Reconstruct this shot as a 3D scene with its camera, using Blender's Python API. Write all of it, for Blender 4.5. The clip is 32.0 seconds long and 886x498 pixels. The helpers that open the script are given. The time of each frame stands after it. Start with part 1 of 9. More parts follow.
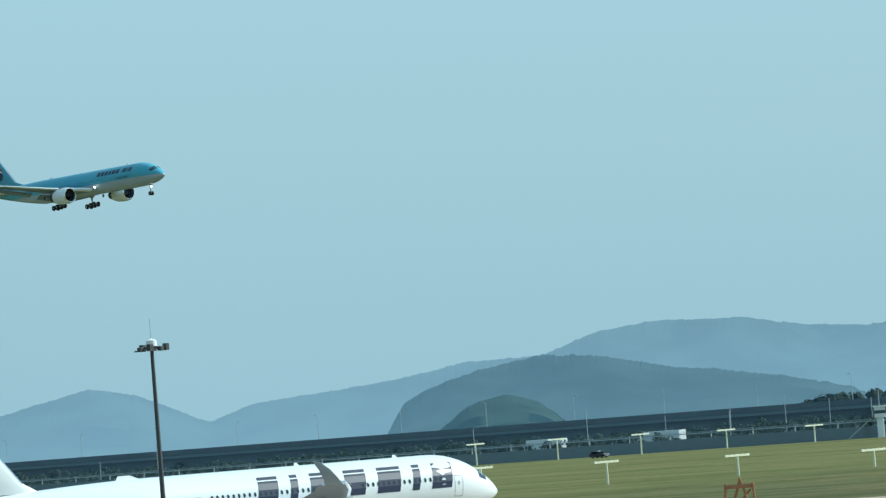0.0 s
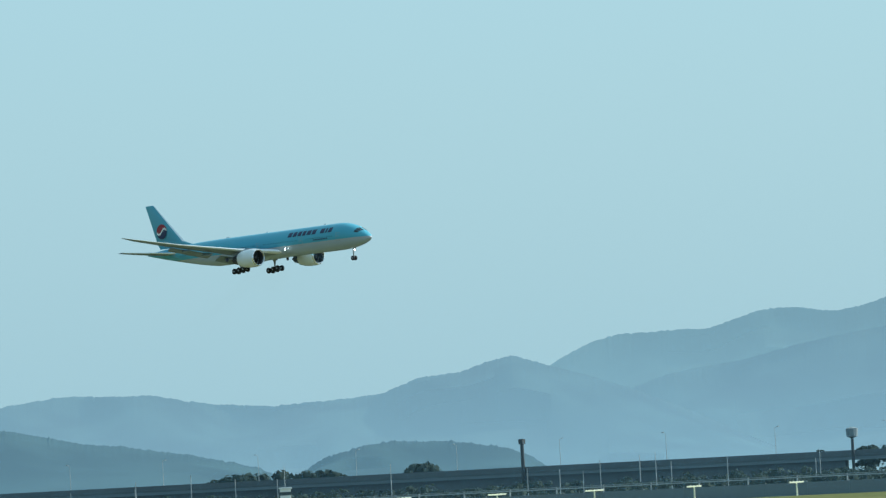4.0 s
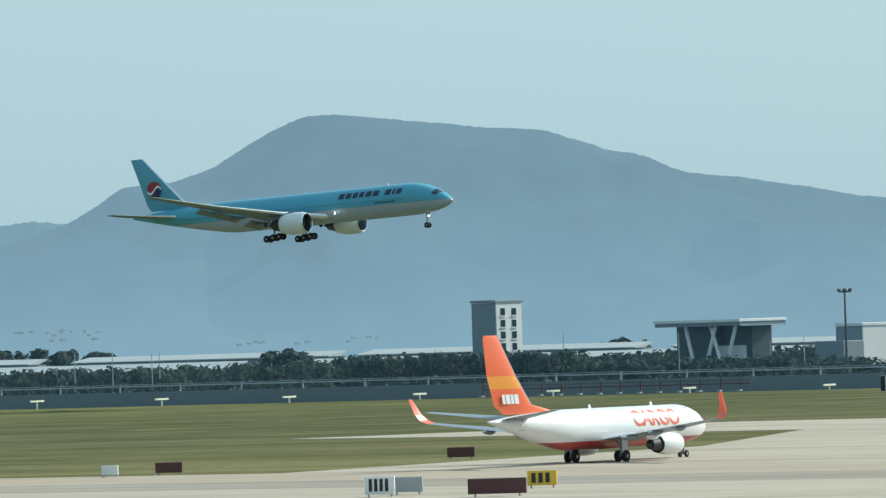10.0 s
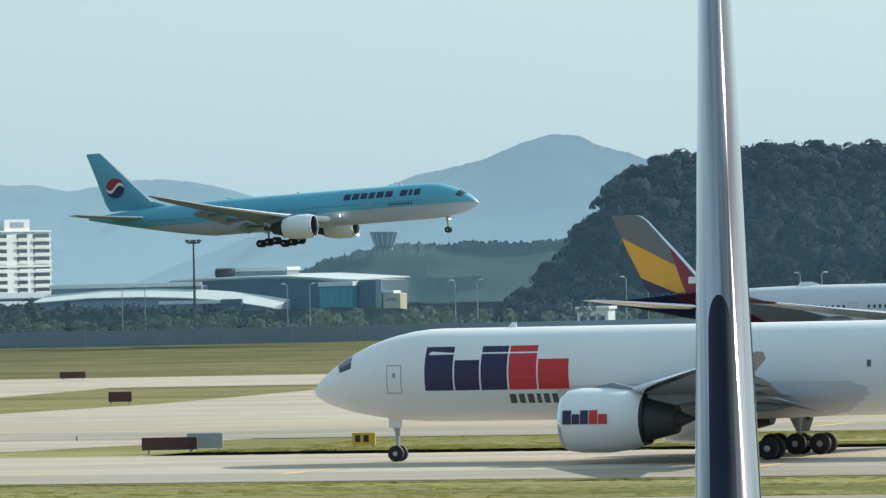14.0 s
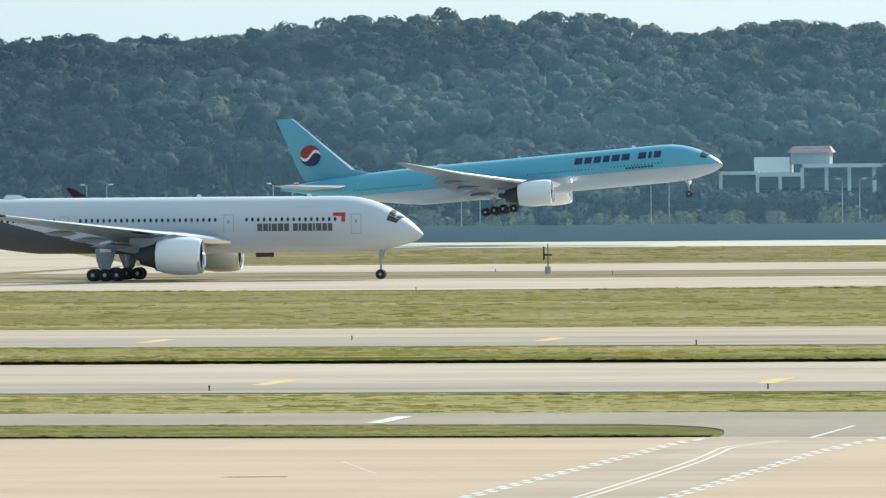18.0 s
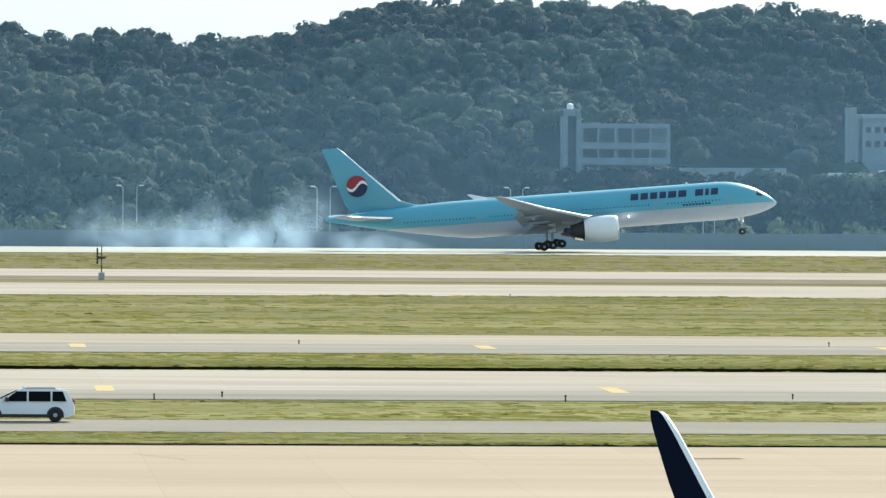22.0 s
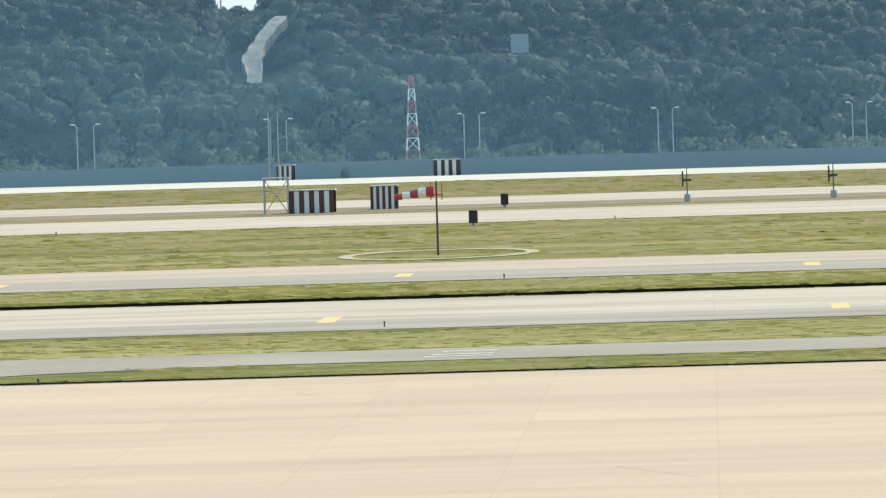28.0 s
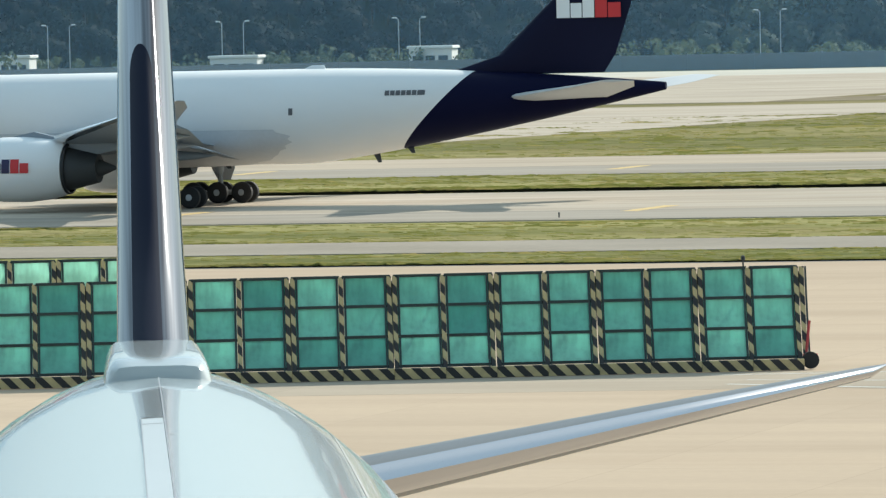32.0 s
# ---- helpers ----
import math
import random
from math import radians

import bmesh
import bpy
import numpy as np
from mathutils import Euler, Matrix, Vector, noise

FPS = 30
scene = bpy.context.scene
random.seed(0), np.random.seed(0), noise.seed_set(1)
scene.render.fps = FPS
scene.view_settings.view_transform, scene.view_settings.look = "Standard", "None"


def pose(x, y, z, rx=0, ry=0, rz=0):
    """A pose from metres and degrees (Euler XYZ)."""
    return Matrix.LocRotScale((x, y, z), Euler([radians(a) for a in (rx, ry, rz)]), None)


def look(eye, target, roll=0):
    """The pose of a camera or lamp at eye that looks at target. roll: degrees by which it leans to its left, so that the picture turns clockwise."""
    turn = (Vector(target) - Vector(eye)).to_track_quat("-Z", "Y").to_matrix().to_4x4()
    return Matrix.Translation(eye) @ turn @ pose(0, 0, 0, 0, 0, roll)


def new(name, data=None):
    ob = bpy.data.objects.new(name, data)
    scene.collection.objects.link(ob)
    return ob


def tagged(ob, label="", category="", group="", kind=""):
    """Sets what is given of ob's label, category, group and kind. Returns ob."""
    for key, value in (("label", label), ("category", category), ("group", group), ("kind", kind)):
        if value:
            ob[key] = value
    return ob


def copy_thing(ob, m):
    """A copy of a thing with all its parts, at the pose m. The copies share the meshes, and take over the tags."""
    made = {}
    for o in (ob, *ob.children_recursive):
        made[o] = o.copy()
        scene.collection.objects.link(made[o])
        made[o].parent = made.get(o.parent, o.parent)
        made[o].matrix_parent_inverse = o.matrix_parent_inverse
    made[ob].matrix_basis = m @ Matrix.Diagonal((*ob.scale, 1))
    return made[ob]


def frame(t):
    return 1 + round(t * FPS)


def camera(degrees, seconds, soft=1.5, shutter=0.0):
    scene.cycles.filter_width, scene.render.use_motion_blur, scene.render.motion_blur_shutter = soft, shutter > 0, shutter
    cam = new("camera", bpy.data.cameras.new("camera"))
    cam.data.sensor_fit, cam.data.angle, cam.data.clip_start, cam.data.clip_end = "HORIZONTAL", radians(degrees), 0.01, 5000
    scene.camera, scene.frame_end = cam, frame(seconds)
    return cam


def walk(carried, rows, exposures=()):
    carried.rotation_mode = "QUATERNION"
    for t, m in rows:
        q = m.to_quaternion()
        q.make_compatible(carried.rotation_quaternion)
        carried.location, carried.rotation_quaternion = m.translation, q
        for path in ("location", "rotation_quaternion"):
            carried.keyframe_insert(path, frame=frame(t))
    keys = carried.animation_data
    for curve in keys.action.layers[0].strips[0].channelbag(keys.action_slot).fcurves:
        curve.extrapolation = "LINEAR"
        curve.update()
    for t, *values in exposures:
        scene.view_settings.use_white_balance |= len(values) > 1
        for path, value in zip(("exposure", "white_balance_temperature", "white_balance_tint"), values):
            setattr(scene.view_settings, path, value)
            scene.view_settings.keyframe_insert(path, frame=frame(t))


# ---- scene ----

CAMERA_HEIGHT = 13.2
cam = camera(6.976, 32.0, soft=1.35)
# seconds, yaw, pitch, roll
PATH = [
    (0.0, 48.816, 1.298, 4.435), (0.5, 48.406, 1.253, 4.449), (1.0, 48.078, 1.221, 4.321),
    (1.5, 47.721, 1.267, 4.018), (2.0, 47.155, 1.412, 3.647), (2.5, 46.331, 1.602, 3.420),
    (4.5, 43.379, 1.556, 3.066), (5.0, 42.557, 1.553, 3.079), (5.5, 41.735, 1.577, 3.068),
    (6.0, 40.835, 1.560, 2.867), (6.5, 39.914, 1.500, 2.877), (7.0, 38.823, 1.397, 2.646),
    (7.5, 37.549, 1.238, 2.581), (8.0, 36.400, 1.123, 2.554), (8.5, 35.268, 0.983, 2.562),
    (9.0, 34.252, 0.871, 2.434), (9.5, 33.089, 0.768, 2.066), (10.0, 31.910, 0.636, 1.757),
    (10.5, 30.643, 0.460, 1.683), (11.0, 29.435, 0.313, 1.468), (11.5, 28.104, 0.199, 1.474),
    (12.0, 26.640, 0.201, 1.252), (12.5, 25.226, 0.233, 1.071), (13.0, 23.794, 0.267, 1.115),
    (13.5, 22.419, 0.221, 1.229), (14.0, 20.945, 0.120, 1.300), (14.5, 19.310, -0.061, 1.393),
    (15.0, 17.803, -0.258, 1.378), (15.5, 16.349, -0.465, 1.268), (17.5, 11.222, -0.697, 0.771),
    (18.0, 9.637, -0.663, 0.492), (18.5, 7.927, -0.610, 0.238), (19.0, 5.952, -0.575, -0.072),
    (19.5, 3.957, -0.548, -0.135), (20.0, 2.305, -0.588, -0.210), (20.5, 0.901, -0.663, -0.198),
    (21.0, -0.511, -0.722, -0.188), (21.5, -1.935, -0.701, -0.243), (22.0, -3.649, -0.623, -0.353),
    (22.5, -5.302, -0.476, -0.337), (23.0, -6.544, -0.308, -0.524), (23.5, -7.053, -0.238, -0.422),
    (24.0, -6.486, -0.296, 0.157), (24.5, -4.820, -0.479, 0.532), (25.0, -3.055, -0.663, 0.744),
    (25.5, -1.740, -0.788, 0.976), (27.5, 0.533, -1.100, 1.533), (28.0, 2.089, -1.200, 1.685),
    (28.5, 4.433, -1.315, 1.770), (29.0, 7.101, -1.401, 1.731), (29.5, 9.859, -1.503, 1.668),
    (30.0, 11.884, -1.590, 1.562), (30.5, 13.574, -1.691, 1.459), (31.0, 14.792, -1.778, 1.383),
    (31.5, 15.729, -1.907, 1.306), (32.0, 16.386, -1.962, 1.309),
]

EXPOSURES = [(0.0, -0.05, 5500, -6), (5.0, 0.04, 5680, -4), (9.0, 0.0, 5880, 0), (13.0, 0.08, 6060, 4), (15.5, 0.18, 6120, 6), (18.0, 0.34, 6150, 8), (22.0, 0.43, 6080, 7), (23.0, 0.36, 6100, 7), (24.0, 0.34, 6130, 8), (25.2, 0.34, 6260, 9), (28.0, 0.46, 6150, 8), (32.0, 0.22, 6150, 6)]
walk(cam, [(t, pose(0, 0, CAMERA_HEIGHT, 90 + p, r, y)) for t, y, p, r in PATH], EXPOSURES)

# ---- light ----
SUN = Vector((0.36, 0.775, 0.52)).normalized()
world = bpy.data.worlds.new("world")
scene.world = world
world.use_nodes = True
wn = world.node_tree
wn.nodes.clear()
w_out = wn.nodes.new("ShaderNodeOutputWorld")
w_bg = wn.nodes.new("ShaderNodeBackground")
w_sky = wn.nodes.new("ShaderNodeTexSky")
w_sky.sky_type = "NISHITA"
w_sky.sun_disc = False
w_sky.sun_elevation = math.asin(SUN.z)
w_sky.sun_rotation = math.atan2(SUN.x, SUN.y)
w_sky.dust_density, w_sky.air_density, w_sky.ozone_density = 2.5, 1.0, 2.0
w_mix = wn.nodes.new("ShaderNodeMixRGB")
w_mix.inputs[0].default_value = 0.62
w_geo = wn.nodes.new("ShaderNodeTexCoord")
w_dot = wn.nodes.new("ShaderNodeVectorMath")
w_dot.operation = "DOT_PRODUCT"
w_dot.inputs[1].default_value = SUN
wn.links.new(w_geo.outputs["Generated"], w_dot.inputs[0])
w_ramp = wn.nodes.new("ShaderNodeMapRange")
w_ramp.inputs[1].default_value, w_ramp.inputs[2].default_value = -0.9, 0.22
wn.links.new(w_dot.outputs["Value"], w_ramp.inputs[0])
w_haze = wn.nodes.new("ShaderNodeMixRGB")
w_haze.inputs[1].default_value = (3.2, 4.7, 5.6, 1)
w_haze.inputs[2].default_value = (5.95, 8.05, 8.9, 1)
wn.links.new(w_ramp.outputs[0], w_haze.inputs[0])
wn.links.new(w_haze.outputs[0], w_mix.inputs[2])
wn.links.new(w_sky.outputs[0], w_mix.inputs[1])
wn.links.new(w_mix.outputs[0], w_bg.inputs[0])
w_bg.inputs[1].default_value = 0.1
wn.links.new(w_bg.outputs[0], w_out.inputs[0])
sun = new("sun", bpy.data.lights.new("sun", "SUN"))
sun.data.energy, sun.data.angle, sun.data.color = 5.0, radians(0.6), (1.0, 0.925, 0.80)
sun.matrix_world = look(SUN * 200, (0, 0, 0))


# ---- materials ----
class Nodes:
    """A small wrapper to write node trees in short lines."""

    def __init__(self, name):
        self.m = bpy.data.materials.new(name)
        self.m.use_nodes = True
        self.t = self.m.node_tree
        self.b = self.t.nodes["Principled BSDF"]
        self.out = self.t.nodes["Material Output"]
        self.xyz = None

    def n(self, kind):
        return self.t.nodes.new(kind)

    def put(self, sock, v):
        if hasattr(v, "is_linked"):
            self.t.links.new(v, sock)
        elif isinstance(v, (tuple, list)):
            sock.default_value = tuple(v) + (1,) * (len(sock.default_value) - len(v))
        else:
            sock.default_value = v

    def math(self, op, a, b=0.0):
        k = self.n("ShaderNodeMath")
        k.operation = op
        self.put(k.inputs[0], a)
        self.put(k.inputs[1], b)
        return k.outputs[0]

    def mix(self, f, a, b):
        k = self.n("ShaderNodeMixRGB")
        self.put(k.inputs[0], f)
        self.put(k.inputs[1], a)
        self.put(k.inputs[2], b)
        return k.outputs[0]

    def coords(self):
        if self.xyz is None:
            c = self.n("ShaderNodeTexCoord")
            s = self.n("ShaderNodeSeparateXYZ")
            self.t.links.new(c.outputs["Object"], s.inputs[0])
            self.vec, self.xyz = c.outputs["Object"], s.outputs
        return self.xyz

    def noise(self, scale, detail=4, stretch=(1, 1, 1)):
        self.coords()
        mp = self.n("ShaderNodeMapping")
        mp.inputs["Scale"].default_value = stretch
        self.t.links.new(self.vec, mp.inputs[0])
        k = self.n("ShaderNodeTexNoise")
        k.inputs["Scale"].default_value, k.inputs["Detail"].default_value = scale, detail
        self.t.links.new(mp.outputs[0], k.inputs[0])
        return k.outputs[0]

    def ramp(self, v, lo, hi):
        k = self.n("ShaderNodeMapRange")
        self.put(k.inputs[0], v)
        k.inputs[1].default_value, k.inputs[2].default_value = lo, hi
        return k.outputs[0]

    def half(self, ax, az, c):
        """1 where ax * x + az * z + c > 0 in the part's own space."""
        s = self.coords()
        return self.math("GREATER_THAN", self.math("ADD", self.math("MULTIPLY", s[0], ax), self.math("MULTIPLY", s[2], az)), -c)

    def bump(self, v, strength, dist=0.05):
        k = self.n("ShaderNodeBump")
        k.inputs["Strength"].default_value, k.inputs["Distance"].default_value = strength, dist
        self.t.links.new(v, k.inputs["Height"])
        self.t.links.new(k.outputs[0], self.b.inputs["Normal"])

    def done(self, color, rough=0.6, metal=0.0, coat=0.0):
        self.put(self.b.inputs["Base Color"], color)
        self.put(self.b.inputs["Roughness"], rough)
        self.b.inputs["Metallic"].default_value = metal
        self.b.inputs["Coat Weight"].default_value = coat
        return self.m


def dirty(name, c, rough=0.6, metal=0.0, scale=1.0, amount=0.25, fine=12.0, stretch=(1, 1, 1), bump=0.0, coat=0.0):
    """A surface of one colour with stains at two scales."""
    k = Nodes(name)
    a = k.ramp(k.noise(scale, 5, stretch), 0.3, 0.75)
    b = k.ramp(k.noise(scale * fine, 3, stretch), 0.3, 0.7)
    f = k.math("ADD", k.math("MULTIPLY", a, amount), k.math("MULTIPLY", b, amount * 0.5))
    dark = tuple(v * (1 - 1.0 * min(0.8, amount * 1.6)) for v in c)
    if bump:
        k.bump(b, bump)
    if name in ("winglet_navy", "fin_navy", "winglet_dark_red"):
        k.b.inputs["Specular IOR Level"].default_value = 0.12
    if rough > 0.84:
        k.b.inputs["Specular IOR Level"].default_value = 0.0
    return k.done(k.mix(f, c, dark), rough, metal, coat)


def grass_material():
    k = Nodes("grass")
    big = k.ramp(k.noise(0.055, 7, (0.16, 1, 1)), 0.38, 0.62)
    mid = k.ramp(k.noise(0.30, 6, (0.24, 1, 1)), 0.40, 0.64)
    fine = k.ramp(k.noise(0.9, 6, (0.45, 1, 1)), 0.42, 0.70)
    spot = k.ramp(k.noise(0.045, 6), 0.50, 0.70)
    s = k.coords()
    far = k.ramp(s[1], 480.0, 950.0)
    left = k.ramp(s[0], -250.0, -520.0)
    dry = k.mix(far, (0.330, 0.296, 0.135), (0.270, 0.220, 0.130))
    wet = k.mix(far, (0.138, 0.142, 0.058), (0.145, 0.135, 0.072))
    dry = k.mix(left, dry, (0.136, 0.136, 0.080))
    wet = k.mix(left, wet, (0.084, 0.092, 0.046))
    west = k.ramp(s[0], -640.0, -860.0)
    dry = k.mix(west, dry, (0.205, 0.200, 0.094))
    wet = k.mix(west, wet, (0.125, 0.138, 0.058))
    c = k.mix(big, wet, dry)
    c = k.mix(k.math("MULTIPLY", mid, 0.5), c, dry)
    c = k.mix(k.math("MULTIPLY", spot, 0.55), c, (0.275, 0.215, 0.110))
    c = k.mix(k.math("MULTIPLY", fine, 0.5), c, (0.075, 0.085, 0.028))
    k.bump(fine, 0.6, 0.2)
    k.b.inputs["Specular IOR Level"].default_value = 0.0
    return k.done(c, 0.95)


def concrete_material(name, c, joint=7.5, dark=0.30, streak=0.25):
    """Slabs with joints, tyre streaks along x and stains."""
    k = Nodes(name)
    k.coords()
    br = k.n("ShaderNodeTexBrick")
    br.offset = 0.0
    k.t.links.new(k.vec, br.inputs[0])
    br.inputs["Scale"].default_value = 1.0
    br.inputs["Brick Width"].default_value = joint
    br.inputs["Row Height"].default_value = joint
    br.inputs["Mortar Size"].default_value = 0.04
    br.inputs["Mortar Smooth"].default_value = 0.5
    br.inputs["Color1"].default_value = (*c, 1)
    br.inputs["Color2"].default_value = (*[v * 0.94 for v in c], 1)
    br.inputs["Mortar"].default_value = (*[v * 0.88 for v in c], 1)
    st = k.ramp(k.noise(0.35, 5, (0.06, 1, 1)), 0.45, 0.75)
    pa = k.ramp(k.noise(0.03, 5, (0.5, 1, 1)), 0.4, 0.7)
    fi = k.ramp(k.noise(2.5, 4), 0.3, 0.7)
    ob = k.ramp(k.noise(0.11, 6, (0.18, 1, 1)), 0.48, 0.72)
    col = k.mix(k.math("MULTIPLY", pa, dark), br.outputs[0], tuple(v * 0.78 for v in c))
    col = k.mix(k.math("MULTIPLY", st, streak), col, tuple(v * 0.62 for v in c))
    sm = k.ramp(k.noise(0.16, 7, (0.16, 1, 1)), 0.50, 0.74)
    col = k.mix(k.math("MULTIPLY", sm, streak * 1.3), col, (c[0] * 0.62, c[1] * 0.58, c[2] * 0.54))
    col = k.mix(k.math("MULTIPLY", ob, streak * 1.6), col, tuple(v * 0.68 for v in c))
    col = k.mix(k.math("MULTIPLY", fi, 0.15), col, tuple(v * 0.7 for v in c))
    k.bump(fi, 0.15, 0.02)
    k.b.inputs["Specular IOR Level"].default_value = 0.0
    return k.done(col, 0.9)


def leaf_material(name, c1, c2, c3):
    """Leaves in clumps: part of the sun's light comes through them."""
    k = Nodes(name)
    g = k.n("ShaderNodeNewGeometry")
    big = k.ramp(k.noise(0.014, 4), 0.42, 0.58)
    mid = k.ramp(k.noise(0.12, 3), 0.40, 0.65)
    c = k.mix(big, c1, c2)
    c = k.mix(k.math("MULTIPLY", k.math("MULTIPLY", mid, k.math("ADD", k.math("MULTIPLY", big, 0.7), 0.3)), 0.7), c, c3)
    c = k.mix(k.math("MULTIPLY", g.outputs["Random Per Island"], 0.25), c, tuple(v * 0.8 for v in c1))
    k.done(c, 0.9)
    k.b.inputs["Specular IOR Level"].default_value = 0.15
    tr = k.n("ShaderNodeBsdfTranslucent")
    k.put(tr.inputs[0], c)
    mx = k.n("ShaderNodeMixShader")
    mx.inputs[0].default_value = 0.32
    k.t.links.new(k.b.outputs[0], mx.inputs[1])
    k.t.links.new(tr.outputs[0], mx.inputs[2])
    k.t.links.new(mx.outputs[0], k.out.inputs[0])
    return k.m


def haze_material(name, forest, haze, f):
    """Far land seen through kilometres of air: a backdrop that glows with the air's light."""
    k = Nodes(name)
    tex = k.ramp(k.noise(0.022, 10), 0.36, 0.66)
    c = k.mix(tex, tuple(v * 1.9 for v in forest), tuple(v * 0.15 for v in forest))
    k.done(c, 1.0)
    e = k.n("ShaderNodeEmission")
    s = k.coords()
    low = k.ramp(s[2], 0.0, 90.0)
    # haze painted as emission, brighter towards the foot
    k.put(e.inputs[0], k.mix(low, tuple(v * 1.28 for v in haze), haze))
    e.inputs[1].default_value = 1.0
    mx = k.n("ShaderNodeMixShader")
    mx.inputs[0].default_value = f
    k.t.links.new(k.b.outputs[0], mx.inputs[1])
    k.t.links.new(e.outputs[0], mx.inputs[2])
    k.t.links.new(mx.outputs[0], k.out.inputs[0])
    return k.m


GRASS = grass_material()
APRON = concrete_material("apron_concrete", (0.535, 0.420, 0.315), 7.5, 0.5, 0.20)
TAXI = concrete_material("taxiway_concrete", (0.525, 0.452, 0.370), 7.5, 0.45, 0.5)
TAXI_GREY = concrete_material("taxiway_asphalt", (0.40, 0.355, 0.30), 30.0, 0.4, 0.45)
LANE = concrete_material("lane_concrete", (0.49, 0.41, 0.325), 15.0, 0.4, 0.4)
ASPHALT = dirty("road_asphalt", (0.37, 0.325, 0.27), 0.9, 0, 0.08, 0.35, 20)
RUNWAY = concrete_material("runway_pavement", (0.58, 0.545, 0.47), 15.0, 0.2, 0.2)
DIRT = dirty("bare_soil", (0.30, 0.25, 0.18), 0.95, 0, 0.15, 0.4, 10)
RING_SAND = dirty("ring_sand", (0.58, 0.51, 0.36), 0.9, 0, 0.4, 0.5, 8)
DITCH_SHADE = dirty("wet_ditch_soil", (0.006, 0.007, 0.004), 0.95, 0, 0.3, 0.5, 6)
VERGE = dirty("long_verge_grass", (0.130, 0.145, 0.026), 0.95, 0, 0.25, 0.5, 10)
LINE_WHITE = dirty("line_white", (0.66, 0.65, 0.60), 0.86, 0, 0.6, 0.25)
LINE_YELLOW = dirty("line_yellow", (0.66, 0.50, 0.27), 0.86, 0, 0.6, 0.25)
METAL = dirty("galvanised_steel", (0.45, 0.47, 0.48), 0.5, 0.6, 0.8, 0.25)
DARK_METAL = dirty("dark_steel", (0.06, 0.065, 0.07), 0.6, 0.3, 0.8, 0.25)
WHITE_PAINT = dirty("white_paint", (0.78, 0.78, 0.76), 0.45, 0, 0.5, 0.12)
RED_PAINT = dirty("red_paint", (0.42, 0.045, 0.05), 0.5, 0, 0.8, 0.2)
YELLOW_PAINT = dirty("yellow_paint", (0.75, 0.48, 0.04), 0.5, 0, 0.8, 0.2)
BLACK_PAINT = dirty("black_paint", (0.02, 0.021, 0.024), 0.5, 0, 0.8, 0.2)
BROWN_PAINT = dirty("brown_paint", (0.10, 0.035, 0.035), 0.55, 0, 0.8, 0.25)
GREY_PAINT = dirty("grey_paint", (0.38, 0.40, 0.41), 0.5, 0, 0.8, 0.2)
WALL_GREY = dirty("wall_grey", (0.19, 0.215, 0.225), 0.85, 0, 0.06, 0.3, 15)
FACADE_WHITE = dirty("facade_white", (0.80, 0.79, 0.75), 0.7, 0, 0.1, 0.2)
CREAM = dirty("cream_wall", (0.66, 0.58, 0.36), 0.8, 0, 0.2, 0.2)
FACADE_GREY = dirty("facade_grey", (0.22, 0.26, 0.28), 0.7, 0, 0.1, 0.2)
FACADE_DULL = dirty("facade_dull", (0.33, 0.39, 0.42), 0.8, 0, 0.15, 0.3)
ROOF_RED = dirty("roof_red", (0.33, 0.17, 0.14), 0.7, 0, 0.3, 0.2)
GLASS_DARK = dirty("dark_glass", (0.03, 0.045, 0.055), 0.12, 0, 0.3, 0.1)
GLASS_TEAL = dirty("teal_glass", (0.05, 0.30, 0.38), 0.2, 0, 0.3, 0.1)
TYRE = dirty("tyre_rubber", (0.018, 0.018, 0.019), 0.8, 0, 2, 0.2)
HUB = dirty("wheel_hub", (0.42, 0.43, 0.45), 0.4, 0.6, 2, 0.2)
CHROME = dirty("polished_metal", (0.80, 0.81, 0.83), 0.12, 1.0, 0.7, 0.10)
BARK = dirty("bark", (0.09, 0.07, 0.05), 0.95, 0, 3, 0.4)
LEAF_WOOD = leaf_material("wood_leaves", (0.024, 0.040, 0.042), (0.060, 0.086, 0.076), (0.125, 0.148, 0.098))
LEAF_PINE_DIM = leaf_material("pine_leaves", (0.010, 0.020, 0.026), (0.020, 0.034, 0.038), (0.040, 0.056, 0.052))
LEAF_BUSH = leaf_material("bush_leaves", (0.085, 0.115, 0.085), (0.110, 0.140, 0.090), (0.140, 0.165, 0.090))
LEAF_FAR = leaf_material("far_leaves", (0.036, 0.056, 0.052), (0.048, 0.068, 0.058), (0.064, 0.084, 0.062))
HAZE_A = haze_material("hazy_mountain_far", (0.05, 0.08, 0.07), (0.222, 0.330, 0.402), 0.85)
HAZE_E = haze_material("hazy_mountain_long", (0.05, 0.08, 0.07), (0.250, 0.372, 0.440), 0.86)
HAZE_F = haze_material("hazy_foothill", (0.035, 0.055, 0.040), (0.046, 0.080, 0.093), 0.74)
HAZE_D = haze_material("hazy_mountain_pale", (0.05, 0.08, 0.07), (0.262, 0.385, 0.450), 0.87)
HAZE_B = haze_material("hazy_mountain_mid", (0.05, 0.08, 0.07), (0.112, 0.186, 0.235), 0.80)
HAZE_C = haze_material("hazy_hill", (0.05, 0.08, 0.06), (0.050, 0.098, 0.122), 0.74)


